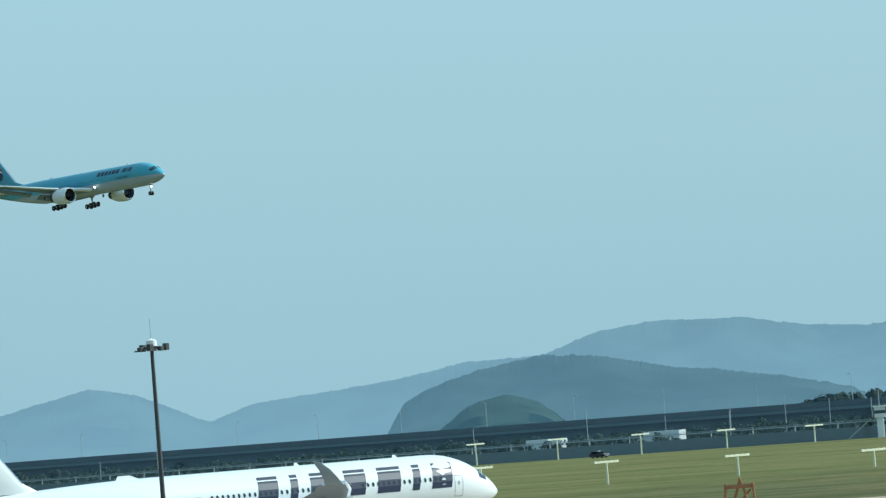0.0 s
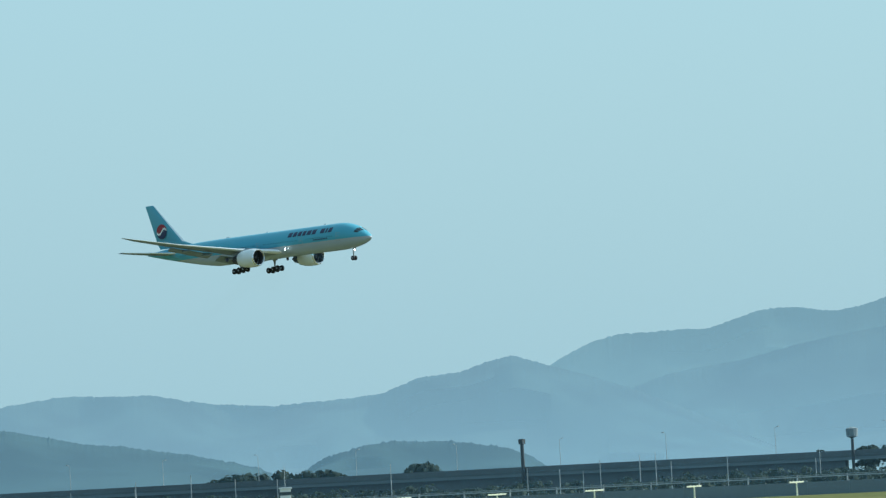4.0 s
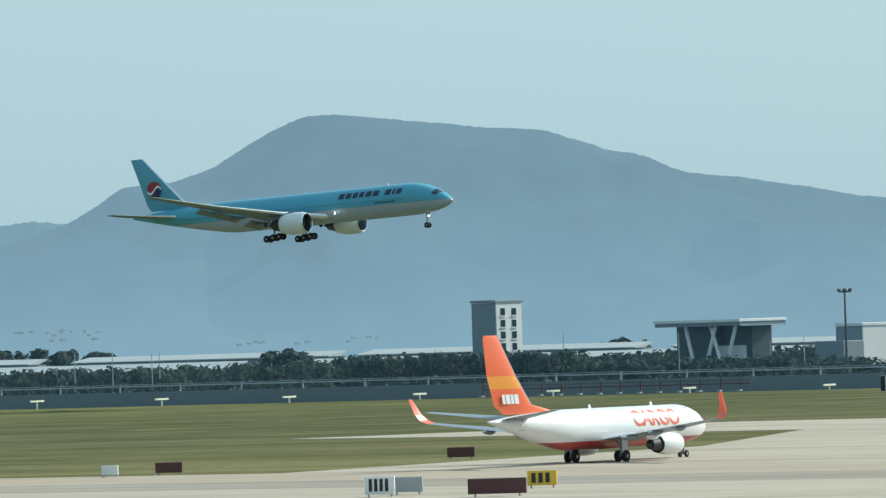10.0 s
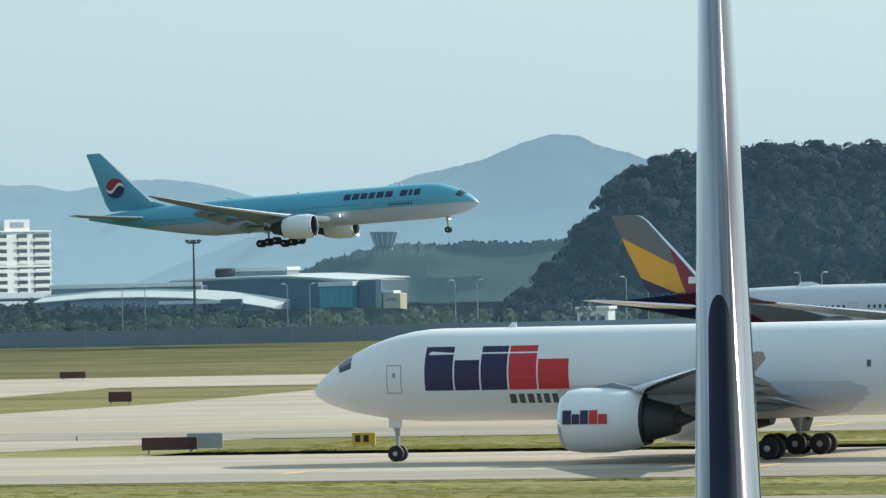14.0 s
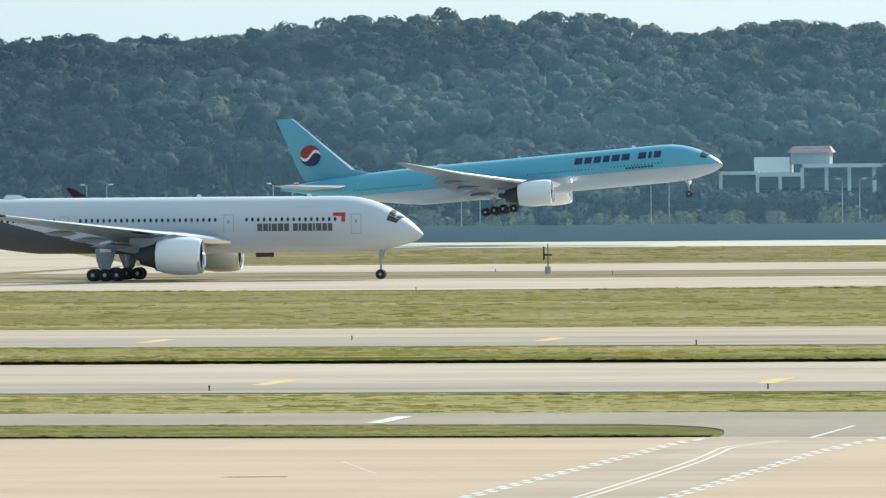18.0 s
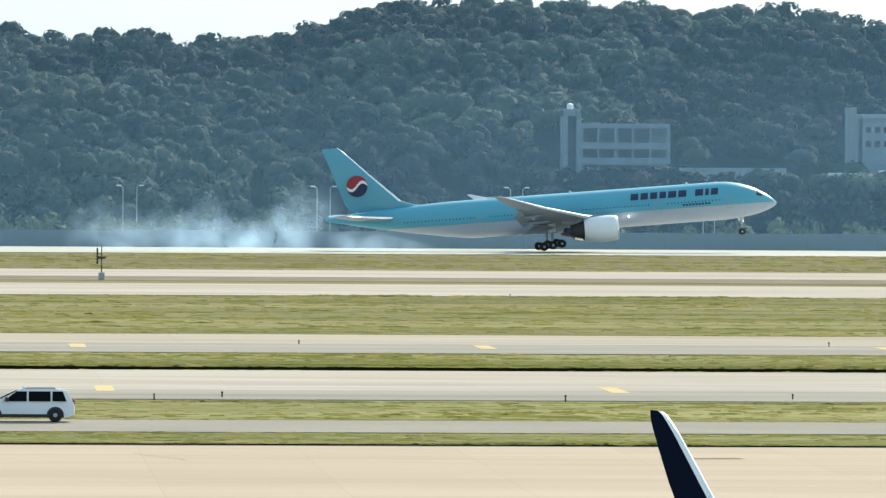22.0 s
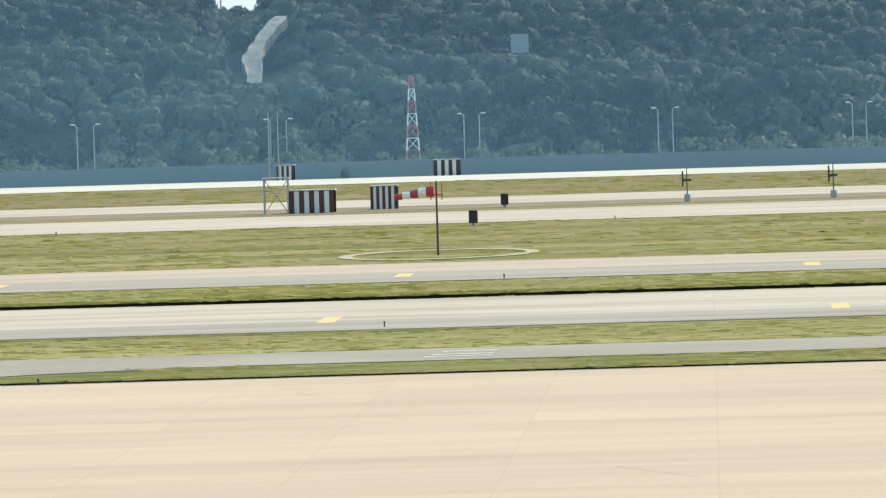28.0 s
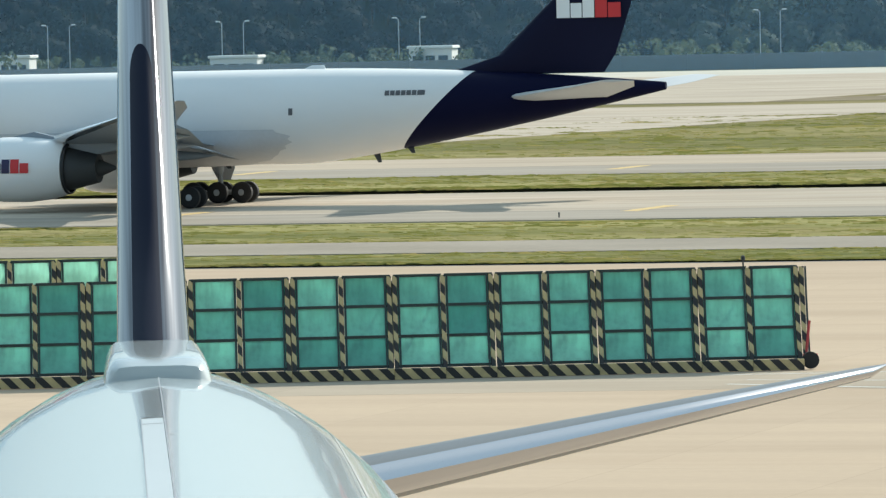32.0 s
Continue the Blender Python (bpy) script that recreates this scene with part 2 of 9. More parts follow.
# ---- mesh building ----
class Mesh:
    """Collects vertices and faces; a face keeps the number of its material."""

    def __init__(self):
        self.v, self.f, self.m = [], [], []

    def add(self, verts, faces, mi=0):
        o = len(self.v)
        self.v += [tuple(p) for p in verts]
        self.f += [tuple(i + o for i in q) for q in faces]
        self.m += [mi] * len(faces)
        return self

    def box(self, x0, x1, y0, y1, z0, z1, mi=0, b=0.0):
        """A box, its upright and upper edges cut back by b."""
        if b <= 0:
            p = [(x, y, z) for z in (z0, z1) for x, y in ((x0, y0), (x1, y0), (x1, y1), (x0, y1))]
            q = [(3, 2, 1, 0), (4, 5, 6, 7), (0, 1, 5, 4), (1, 2, 6, 5), (2, 3, 7, 6), (3, 0, 4, 7)]
            return self.add(p, q, mi)
        def ring(x0, x1, y0, y1, z, c):
            return [(x0 + c, y0, z), (x1 - c, y0, z), (x1, y0 + c, z), (x1, y1 - c, z), (x1 - c, y1, z), (x0 + c, y1, z), (x0, y1 - c, z), (x0, y0 + c, z)]
        r = [ring(x0, x1, y0, y1, z0, b), ring(x0, x1, y0, y1, z1 - b, b), ring(x0 + b, x1 - b, y0 + b, y1 - b, z1, b * 0.6)]
        return self.loft(r, mi, caps=True)

    def loft(self, rings, mi=0, caps=False, closed=True):
        n = len(rings[0])
        p = [q for r in rings for q in r]
        f = []
        for i in range(len(rings) - 1):
            for j in range(n if closed else n - 1):
                a, b = i * n + j, i * n + (j + 1) % n
                f.append((a, b, b + n, a + n))
        if caps:
            f.append(tuple(range(n - 1, -1, -1)))
            f.append(tuple((len(rings) - 1) * n + j for j in range(n)))
        return self.add(p, f, mi)

    def tube(self, a, b, r0, r1=None, n=10, mi=0):
        a, b = Vector(a), Vector(b)
        r1 = r0 if r1 is None else r1
        d = (b - a).normalized()
        u = d.orthogonal().normalized()
        w = d.cross(u)
        rings = [[tuple(c + r * (math.cos(k * math.tau / n) * u + math.sin(k * math.tau / n) * w)) for k in range(n)] for c, r in ((a, r0), (b, r1))]
        return self.loft(rings, mi, caps=True)

    def lathe(self, profile, axis="x", origin=(0, 0, 0), n=28, mi=0, caps=True):
        """Turns (along, radius) pairs round an axis."""
        rings = []
        for s, r in profile:
            ring = []
            for k in range(n):
                c, d = r * math.cos(k * math.tau / n), r * math.sin(k * math.tau / n)
                p = {"x": (s, c, d), "y": (c, s, d), "z": (c, d, s)}[axis]
                ring.append((p[0] + origin[0], p[1] + origin[1], p[2] + origin[2]))
            rings.append(ring)
        return self.loft(rings, mi, caps=caps)

    def data(self, name, mats, smooth=False):
        me = bpy.data.meshes.new(name)
        me.from_pydata(self.v, [], self.f)
        for m in mats:
            me.materials.append(m)
        if len(mats) > 1:
            me.polygons.foreach_set("material_index", self.m)
        bm = bmesh.new()
        bm.from_mesh(me)
        bmesh.ops.recalc_face_normals(bm, faces=bm.faces)
        bm.to_mesh(me)
        bm.free()
        if smooth:
            me.polygons.foreach_set("use_smooth", [True] * len(me.polygons))
            me.set_sharp_from_angle(angle=radians(40))
        me.update()
        return me


def part(name, mesh, mats, parent, label="", smooth=False):
    """One mesh object under a thing or a part."""
    if isinstance(mesh, Mesh):
        mesh = mesh.data(name, mats if isinstance(mats, (list, tuple)) else [mats], smooth)
    ob = new(name, mesh)
    ob.parent = parent
    return tagged(ob, label=label)


def thing(name, label, category, m=None, group="", kind=""):
    ob = new(name)
    if m is not None:
        ob.matrix_basis = m
    return tagged(ob, label, category, group, kind)


def solo(name, mesh, mats, label, category, m=None, group="", kind="", smooth=False):
    """A thing that is a single mesh."""
    ob = new(name, mesh.data(name, mats if isinstance(mats, (list, tuple)) else [mats], smooth))
    if m is not None:
        ob.matrix_basis = m
    return tagged(ob, label, category, group, kind)


def sheet(name, pts, z, mat, label):
    """A flat piece of ground cover with the outline pts."""
    me = Mesh()
    n = len(pts)
    me.add([(x, y, z) for x, y in pts] + [(x, y, z - 0.3) for x, y in pts], [tuple(range(n))] + [(i, (i + 1) % n, n + (i + 1) % n, n + i) for i in range(n)])
    return solo(name, me, mat, label, "pavement", kind="structure")


def rect(x0, x1, y0, y1):
    return [(x0, y0), (x1, y0), (x1, y1), (x0, y1)]


# ---- ground and pavements ----
gm = Mesh()
gx = [-4900, -2500, -1500, -800, -400, 0, 400, 900, 2000, 4900]
gy = [-400, 200, 400, 600, 800, 1000, 1300, 2000, 3200, 4900]
gm.add([(x, y, 0) for y in gy for x in gx], [(j * 10 + i, j * 10 + i + 1, j * 10 + i + 11, j * 10 + i + 10) for j in range(9) for i in range(9)])
solo("ground", gm, GRASS, "wide flat airfield grass, half dry, reaching the horizon", "grass", kind="structure")
sheet("runway", rect(-446, 1800, 1132, 1210), 0.06, RUNWAY, "pale concrete runway beyond the taxiways")
sheet("pavement_runway_exit", [(-395, 1131.9), (-330, 853.1), (-212, 853.1), (-205, 960), (-255, 1131.9)], 0.055, TAXI, "pale runway exit taxiway")
sheet("pavement_taxiway_far", [(-500, 765), (-470, 755), (1800, 755), (1800, 853), (-470, 825)], 0.06, TAXI, "pale concrete parallel taxiway with dark tyre streaks")
sheet("pavement_shoulder", rect(-204, 1800, 884, 946), 0.05, TAXI, "pale strip of pavement between grass strips")
sheet("bare_ground", rect(-211, 1800, 853.2, 883.8), 0.03, DIRT, "strip of bare brown soil beside the taxiway")
sheet("pavement_taxiway_mid", rect(-900, 1800, 520, 577), 0.06, TAXI_GREY, "grey parallel taxiway with yellow marks")
sheet("pavement_taxiway_near", rect(-900, 1800, 414, 474), 0.06, TAXI, "pale concrete taxiway with yellow marks")
sheet("pavement_link", [(-900, 474.1), (-238, 474.1), (-222, 490), (-215, 519.9), (-900, 519.9)], 0.058, TAXI, "pale concrete between the parallel taxiways")
sheet("pavement_crossing", [(-284, 577.1), (-200, 577.1), (-176, 754.9), (-296, 754.9), (-283, 660)], 0.058, TAXI, "pale crossing taxiway between grass islands")
sheet("pavement_crossing", [(-378, 577.1), (-308, 577.1), (-312, 638), (-320, 694), (-330, 754.9), (-420, 754.9), (-384, 668)], 0.058, TAXI, "pale crossing taxiway beneath a cargo airliner")
sheet("road", [(-260, 363), (-58, 363), (-52, 362.5), (-49.5, 361), (-48, 359.2), (-47, 357), (-46.3, 354.5), (-45.7, 350), (-45.4, 347), (-45.4, 345.1), (-36.6, 345.1), (-36.6, 348), (-36.3, 352), (-35.8, 355.6), (-35, 357.6), (-33.6, 358.6), (-31.8, 359.4), (-27.5, 361.9), (-23.4, 363), (1800, 363), (1800, 380), (-260, 380)], 0.05, ASPHALT, "grey airside service road with a junction")
sheet("apron", rect(-900, 1800, -350, 345), 0.06, APRON, "wide tan concrete apron with slab joints and stains")

sheet("pavement_service_lane", [(-45.7, 345), (-46.3, 337.7), (-46.7, 317), (-47.1, 298), (-47.5, 271.7), (-47.3, 262), (-46.9, 255), (-47.5, 251), (-50.2, 247.9), (-59, 244.6), (-78, 242), (-78, 231), (-56, 234.6), (-50.6, 232.1), (-45.8, 230.1), (-42.9, 226.5), (-39.8, 219.5), (-36.5, 210), (-33.4, 203), (-24, 203), (-28, 212), (-31, 219.8), (-34, 228), (-36.3, 234.8), (-38.3, 243.5), (-39.3, 249.5), (-39.7, 256), (-39.7, 263), (-39.3, 273), (-38.9, 288), (-38.6, 307.6), (-38.4, 323), (-38.1, 331.3), (-37.5, 339.5), (-37, 345)], 0.064, LANE, "greyer service lane across the apron between dashed lines")
sheet("pavement_taxiway_edge", rect(-900, 1800, 414.2, 432), 0.066, TAXI_GREY, "greyer lane along the near taxiway")
sheet("pavement_taxiway_lane", rect(-900, 1800, 546, 576.8), 0.066, LANE, "darker lane along the grey taxiway")
# near-black flat strips: the drain's shade put into colour
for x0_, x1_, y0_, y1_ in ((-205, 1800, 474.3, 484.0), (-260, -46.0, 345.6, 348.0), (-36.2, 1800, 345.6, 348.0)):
    sheet("drain_ditch", rect(x0_, x1_, y0_, y1_), 0.03, DITCH_SHADE, "dark strip painted for the shade in the drain along the grass")
sheet("verge_long_grass", rect(-203, 1800, 484.1, 491), 0.025, VERGE, "darker long grass along the drain")
mk = Mesh()
for i in range(-6, 12):
    x = 7.5 + 30.5 * i
    mk.add([(x - 0.55, 428.5, 0.075), (x + 0.55, 428.5, 0.075), (x + 0.55, 439, 0.075), (x - 0.55, 439, 0.075)], [(0, 1, 2, 3)])
    x = 7.3 + 30.2 * i
    mk.add([(x - 0.6, 533, 0.075), (x + 0.6, 533, 0.075), (x + 0.6, 543, 0.075), (x - 0.6, 543, 0.075)], [(0, 1, 2, 3)])
solo("trim_taxiway_marks", mk, LINE_YELLOW, "worn yellow paint bars across the taxiways", "marking", kind="structure")


def curved(pts, n=8):
    """Points along a smooth line through pts."""
    q = [Vector(p) for p in pts]
    q = [q[0] * 2 - q[1]] + q + [q[-1] * 2 - q[-2]]
    out = []
    for a, b, c, d in zip(q, q[1:], q[2:], q[3:]):
        for i in range(n):
            u = i / n
            out.append(0.5 * (2 * b + (c - a) * u + (2 * a - 5 * b + 4 * c - d) * u * u + (3 * b - a - 3 * c + d) * u ** 3))
    return out + [q[-2]]


def stripe(me, pts, w, dash=0.0, gap=0.0, z=0.07, start=0.0, off=0.0, bend=False):
    """A painted line along pts, off to one side, in dashes that run on round its bends."""
    p = np.array(curved(pts) if bend else pts, float)
    arc = np.concatenate([[0], np.cumsum(np.linalg.norm(np.diff(p, axis=0), axis=1))])
    d = np.gradient(p, axis=0) if len(p) > 2 else np.repeat(np.diff(p, axis=0), 2, 0)
    nrm = np.stack([-d[:, 1], d[:, 0]], 1) / np.linalg.norm(d, axis=1)[:, None]
    at = lambda q, k: np.array([np.interp(q, arc, p[:, i] + nrm[:, i] * k) for i in (0, 1)])
    a = start
    while a < arc[-1] - 1e-3:
        b = min(arc[-1], a + (dash or arc[-1]))
        cuts = [a] + [float(q) for q in arc if a + 0.05 < q < b - 0.05] + [b]
        vs = []
        for q in cuts:
            vs += [(*at(q, off - w / 2), z), (*at(q, off + w / 2), z)]
        me.add(vs, [(2 * i, 2 * i + 2, 2 * i + 3, 2 * i + 1) for i in range(len(cuts) - 1)])
        a = b + gap


LANE_LEFT = [(-47.35, 273.2), (-47.0, 298.8), (-46.6, 317.3), (-46.3, 337.7), (-45.6, 343.5)]
LANE_RIGHT = [(-28, 212), (-31, 219.8), (-34.0, 228), (-36.3, 234.8), (-38.3, 243.5), (-39.3, 249.5), (-39.8, 256), (-39.8, 263), (-39.4, 273), (-39.0, 288), (-38.7, 307.6), (-38.5, 323), (-38.2, 331.3), (-37.6, 339.5), (-36.5, 350)]
LANE_LOW = [(-43.0, 226.7), (-40.4, 221.5), (-37.1, 212.6), (-33.4, 203)]
ml = Mesh()
for line in (LANE_LEFT, LANE_RIGHT, LANE_LOW):
    stripe(ml, line, 0.34, 1.5, 1.3, off=-0.2, bend=True)
    stripe(ml, line, 0.34, 1.5, 1.3, start=1.4, off=0.2, bend=True)
CENTRE = [(-43.05, 256), (-42.8, 270), (-42.6, 286), (-42.6, 312), (-42.9, 324), (-43.2, 331), (-42.9, 334.5), (-42.3, 337), (-41.65, 340.3)]
stripe(ml, CENTRE, 0.17, off=-0.25, bend=True)
stripe(ml, CENTRE, 0.17, off=0.25, bend=True)
stripe(ml, [(-40.75, 343.7), (-40.4, 359.4)], 0.25)
stripe(ml, [(-42.95, 256), (-43.2, 250.8), (-43.0, 246.5), (-41.8, 239.5), (-40.2, 232.7), (-38.2, 227.6), (-34.6, 218.2), (-31.2, 208.7)], 0.3, bend=True)
stripe(ml, [(-47.3, 272.6), (-46.7, 262), (-46.6, 255.4), (-47.2, 251.2), (-49.6, 247.7), (-52.6, 245.6), (-56.2, 244.0), (-62, 242.6)], 0.22, bend=True)
stripe(ml, [(-40.5, 238.5), (-40.75, 251.2), (-40.3, 263), (-39.9, 270)], 0.16, bend=True)
stripe(ml, [(-58, 244.2), (-47.9, 243.5)], 0.17)
stripe(ml, [(-60, 239.6), (-55.0, 238.7), (-50.1, 237.8), (-46.6, 236.2), (-43.7, 234.2), (-41.2, 231.6), (-38.9, 229.3)], 0.2, bend=True)
stripe(ml, [(-60, 237), (-55.1, 234.9), (-50.4, 232.8), (-46.1, 230.2), (-43.0, 226.7)], 0.3, bend=True)
stripe(ml, [(-44.1, 247.5), (-42.95, 250.9)], 0.16)
stripe(ml, [(-46.5, 255.2), (-43.3, 255.4)], 0.14)
stripe(ml, [(-58.4, 316.8), (-54.7, 304.6)], 0.14, 1.1, 0.5)
stripe(ml, [(-65.6, 364.6), (-65.7, 374.5)], 0.9)
for y in (367.5, 370.2, 374.6):
    stripe(ml, [(-14.9 + 0.1 * (y - 366), y), (-11.3, y + 0.4)], 0.8)
wr = random.Random(4)
for x0_, x1_, y0_, y1_ in ((-46.2, -43.6, 256.5, 266), (-42.2, -40.6, 254, 264)):
    for i in range(26):
        x, y = wr.uniform(x0_, x1_), wr.uniform(y0_, y1_)
        stripe(ml, [(x, y), (x + wr.uniform(0.2, 0.7), y + wr.uniform(-0.6, 0.9))], wr.uniform(0.08, 0.3))
solo("trim_apron_marks", ml, LINE_WHITE, "worn white dashed road lines on the apron", "marking", kind="structure")
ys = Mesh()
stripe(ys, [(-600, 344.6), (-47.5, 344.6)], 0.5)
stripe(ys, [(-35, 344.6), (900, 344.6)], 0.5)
solo("trim_apron_edge", ys, BLACK_PAINT, "thin black line between apron and grass", "marking", kind="structure")


# ---- grass tufts along and across the strips ----
def tuft_material():
    k = Nodes("grass_blades")
    g = k.n("ShaderNodeNewGeometry")
    f = g.outputs["Random Per Island"]
    c = k.mix(k.ramp(f, 0.0, 0.6), (0.190, 0.200, 0.060), (0.260, 0.245, 0.080))
    c = k.mix(k.ramp(f, 0.7, 1.0), c, (0.36, 0.30, 0.12))
    k.done(c, 0.95)
    k.b.inputs["Specular IOR Level"].default_value = 0.0
    tr = k.n("ShaderNodeBsdfTranslucent")
    k.put(tr.inputs[0], c)
    mx = k.n("ShaderNodeMixShader")
    mx.inputs[0].default_value = 0.45
    k.t.links.new(k.b.outputs[0], mx.inputs[1])
    k.t.links.new(tr.outputs[0], mx.inputs[2])
    k.t.links.new(mx.outputs[0], k.out.inputs[0])
    return k.m


TUFT = tuft_material()


def tufts(name, label, areas, seed):
    """Ragged grass tufts as one: areas (x from, to, y from, to, number, lowest, highest)."""
    rg = np.random.default_rng(seed)
    cs = []
    for x0, x1, y0, y1, n_, h0, h1 in areas:
        x_, y_ = rg.uniform(x0, x1, n_), rg.uniform(y0, y1, n_)
        clump = np.array([noise.noise((a * 0.05, b * 0.12, seed)) for a, b in zip(x_, y_)])
        h_ = rg.uniform(h0, h1, n_) * np.clip(1 + 1.3 * clump, 0.35, 2.0)
        cs.append(np.stack([x_, y_, h_], 1))
    c_ = np.concatenate(cs)
    n_ = len(c_)
    w_ = c_[:, 2] * rg.uniform(6.0, 22.0, n_)
    turn = rg.uniform(-0.6, 0.6, n_)
    shape = [(-0.5, 0.0), (0.5, 0.0), (0.42, 0.55), (0.2, 0.8), (0.05, 1.0), (-0.2, 0.7), (-0.38, 0.9), (-0.46, 0.4)]
    v_ = np.zeros((n_, 8, 3))
    for i_, (u_, z_) in enumerate(shape):
        ju, jz = u_ + rg.normal(0, 0.06, n_) * (z_ > 0), z_ * rg.uniform(0.6, 1.1, n_)
        v_[:, i_, 0] = c_[:, 0] + w_ * ju * np.cos(turn)
        v_[:, i_, 1] = c_[:, 1] + w_ * ju * np.sin(turn) + 0.12 * jz * c_[:, 2]
        v_[:, i_, 2] = jz * c_[:, 2]
    me = bpy.data.meshes.new(name)
    me.from_pydata(v_.reshape(-1, 3).tolist(), [], np.arange(n_ * 8).reshape(-1, 8).tolist())
    me.materials.append(TUFT)
    me.update()
    return tagged(new(name, me), label, "grass", kind="stuff")


tufts("grass_tufts", "ragged half-dry grass tufts on the strips between the pavements", [
    (-250, -53, 348.5, 362.6, 2200, 0.02, 0.07), (-30, 190, 348.5, 362.6, 2500, 0.02, 0.07),
    (-250, 190, 380.6, 410.6, 6500, 0.02, 0.08), (-203, 190, 484.2, 519.6, 6500, 0.03, 0.10),
    (-200, 190, 577.6, 754, 9000, 0.03, 0.12), (-190, 190, 946.5, 1131, 3500, 0.05, 0.15)], 5)
tufts("verge_tufts", "longer grass along the edges of the pavements", [
    (-250, -47, 348.0, 348.6, 1200, 0.04, 0.13), (-35.5, 190, 348.0, 348.6, 1300, 0.04, 0.13), (-250, -58, 362.2, 362.9, 700, 0.02, 0.08), (-26, 190, 362.2, 362.9, 760, 0.02, 0.08),
    (-250, 190, 380.1, 380.9, 1800, 0.03, 0.10), (-200, 190, 410.2, 411.2, 1800, 0.03, 0.12), (-203, 190, 483.2, 485.5, 4200, 0.06, 0.22), (-203, 190, 519.0, 519.8, 1200, 0.03, 0.10),
    (-200, 190, 577.2, 578.6, 1800, 0.04, 0.12), (-205, 190, 753.2, 754.8, 1200, 0.05, 0.15), (-203, 190, 474.5, 475.4, 700, 0.02, 0.08)], 6)
cr = Mesh()
crg = random.Random(9)
for i in range(15):
    x, y = crg.uniform(-75, 75), crg.uniform(215, 342)
    dx, dy = crg.choice(((0.0, 1.0), (0.3, -0.9), (0.5, 0.8), (-0.3, 1.0)))
    ln = crg.uniform(3, 14)
    pts_ = []
    for j in range(7):
        pts_.append((x + dx * ln * j / 6 + crg.uniform(-0.12, 0.12), y + dy * ln * j / 6 + crg.uniform(-0.12, 0.12)))
    stripe(cr, pts_, crg.uniform(0.02, 0.05), z=0.0715)
CRACK = dirty("crack_sealant", (0.24, 0.19, 0.14), 0.9, 0, 0.8, 0.3)
solo("trim_apron_cracks", cr, CRACK, "dark sealed cracks in the apron slabs", "crack", kind="structure")


# ---- aircraft ----
def paint_777_blue():
    k = Nodes("sky_blue_livery")
    line = k.half(0, 1, -5.05)
    stripe_low = k.half(0, 1, -4.72)
    n = k.ramp(k.noise(0.5, 4, (0.3, 1, 1)), 0.35, 0.7)
    blue = k.mix(k.math("MULTIPLY", n, 0.12), (0.122, 0.385, 0.505), (0.092, 0.32, 0.44))
    belly = k.mix(k.math("MULTIPLY", n, 0.3), (0.42, 0.48, 0.56), (0.29, 0.34, 0.41))
    c = k.mix(stripe_low, belly, (0.42, 0.44, 0.47))
    k.b.inputs["Specular IOR Level"].default_value = 0.22
    return k.done(k.mix(line, c, blue), 0.36, 0.0, 0.08)


def paint_cargo_777():
    k = Nodes("white_and_navy_livery")
    n = k.ramp(k.noise(0.5, 4, (0.3, 1, 1)), 0.35, 0.7)
    white = k.mix(k.math("MULTIPLY", n, 0.18), (0.78, 0.78, 0.78), (0.60, 0.60, 0.60))
    navy = k.half(-1.0, -0.99, -11.6)
    k.put(k.b.inputs["Specular IOR Level"], k.math("SUBTRACT", 0.16, k.math("MULTIPLY", navy, 0.12)))
    return k.done(k.mix(navy, white, (0.006, 0.007, 0.028)), 0.45, 0.0, 0.0)


def paint_banded_350(X):
    """White-grey body with slanting grey, red and navy bands at the rear; X: nose to gear."""
    k = Nodes("banded_livery")
    s0 = X

    def through_points(s1, z1, s2, z2):
        s1, s2, z1, z2 = 66.8 - (66.8 - s1) / 1.085, 66.8 - (66.8 - s2) / 1.085, z1 / 1.085, z2 / 1.085
        ax, az = (z2 - z1), (s2 - s1)
        return k.half(ax, az, -(az * z1) - ax * (s0 - s1))
    n = k.ramp(k.noise(0.5, 4, (0.3, 1, 1)), 0.35, 0.7)
    body = k.mix(k.math("MULTIPLY", n, 0.15), (0.57, 0.60, 0.64), (0.48, 0.51, 0.545))
    grey1 = through_points(53.7, 9.45, 45.8, 7.5)
    grey2 = through_points(45.8, 7.5, 34.7, 4.7)
    c = k.mix(k.math("MULTIPLY", grey1, grey2), body, (0.105, 0.110, 0.112))
    c = k.mix(through_points(54.0, 9.1, 43.2, 3.0), c, (0.050, 0.005, 0.014))
    c = k.mix(through_points(58.2, 8.0, 51.0, 3.7), c, (0.007, 0.010, 0.032))
    k.b.inputs["Specular IOR Level"].default_value = 0.06
    return k.done(c, 0.5)


def paint_banded_fin(X):
    k = Nodes("banded_fin")
    s0 = X

    def above(s1, z1, s2, z2):
        s1, s2, z1, z2 = 66.8 - (66.8 - s1) / 1.085, 66.8 - (66.8 - s2) / 1.085, z1 / 1.085, z2 / 1.085
        ax, az = (z2 - z1), (s2 - s1)
        return k.half(ax, az, -(az * z1) - ax * (s0 - s1))
    yel = above(59.6, 12.5, 65.4, 15.4)
    nav = above(58.2, 8.6, 63.1, 10.6)
    c = k.mix(nav, (0.020, 0.026, 0.075), (0.72, 0.36, 0.035))
    c = k.mix(yel, c, (0.135, 0.14, 0.14))
    c = k.mix(above(58.0, 8.7, 60.3, 15.0), c, (0.20, 0.022, 0.045))
    return k.done(c, 0.35, 0.0, 0.25)


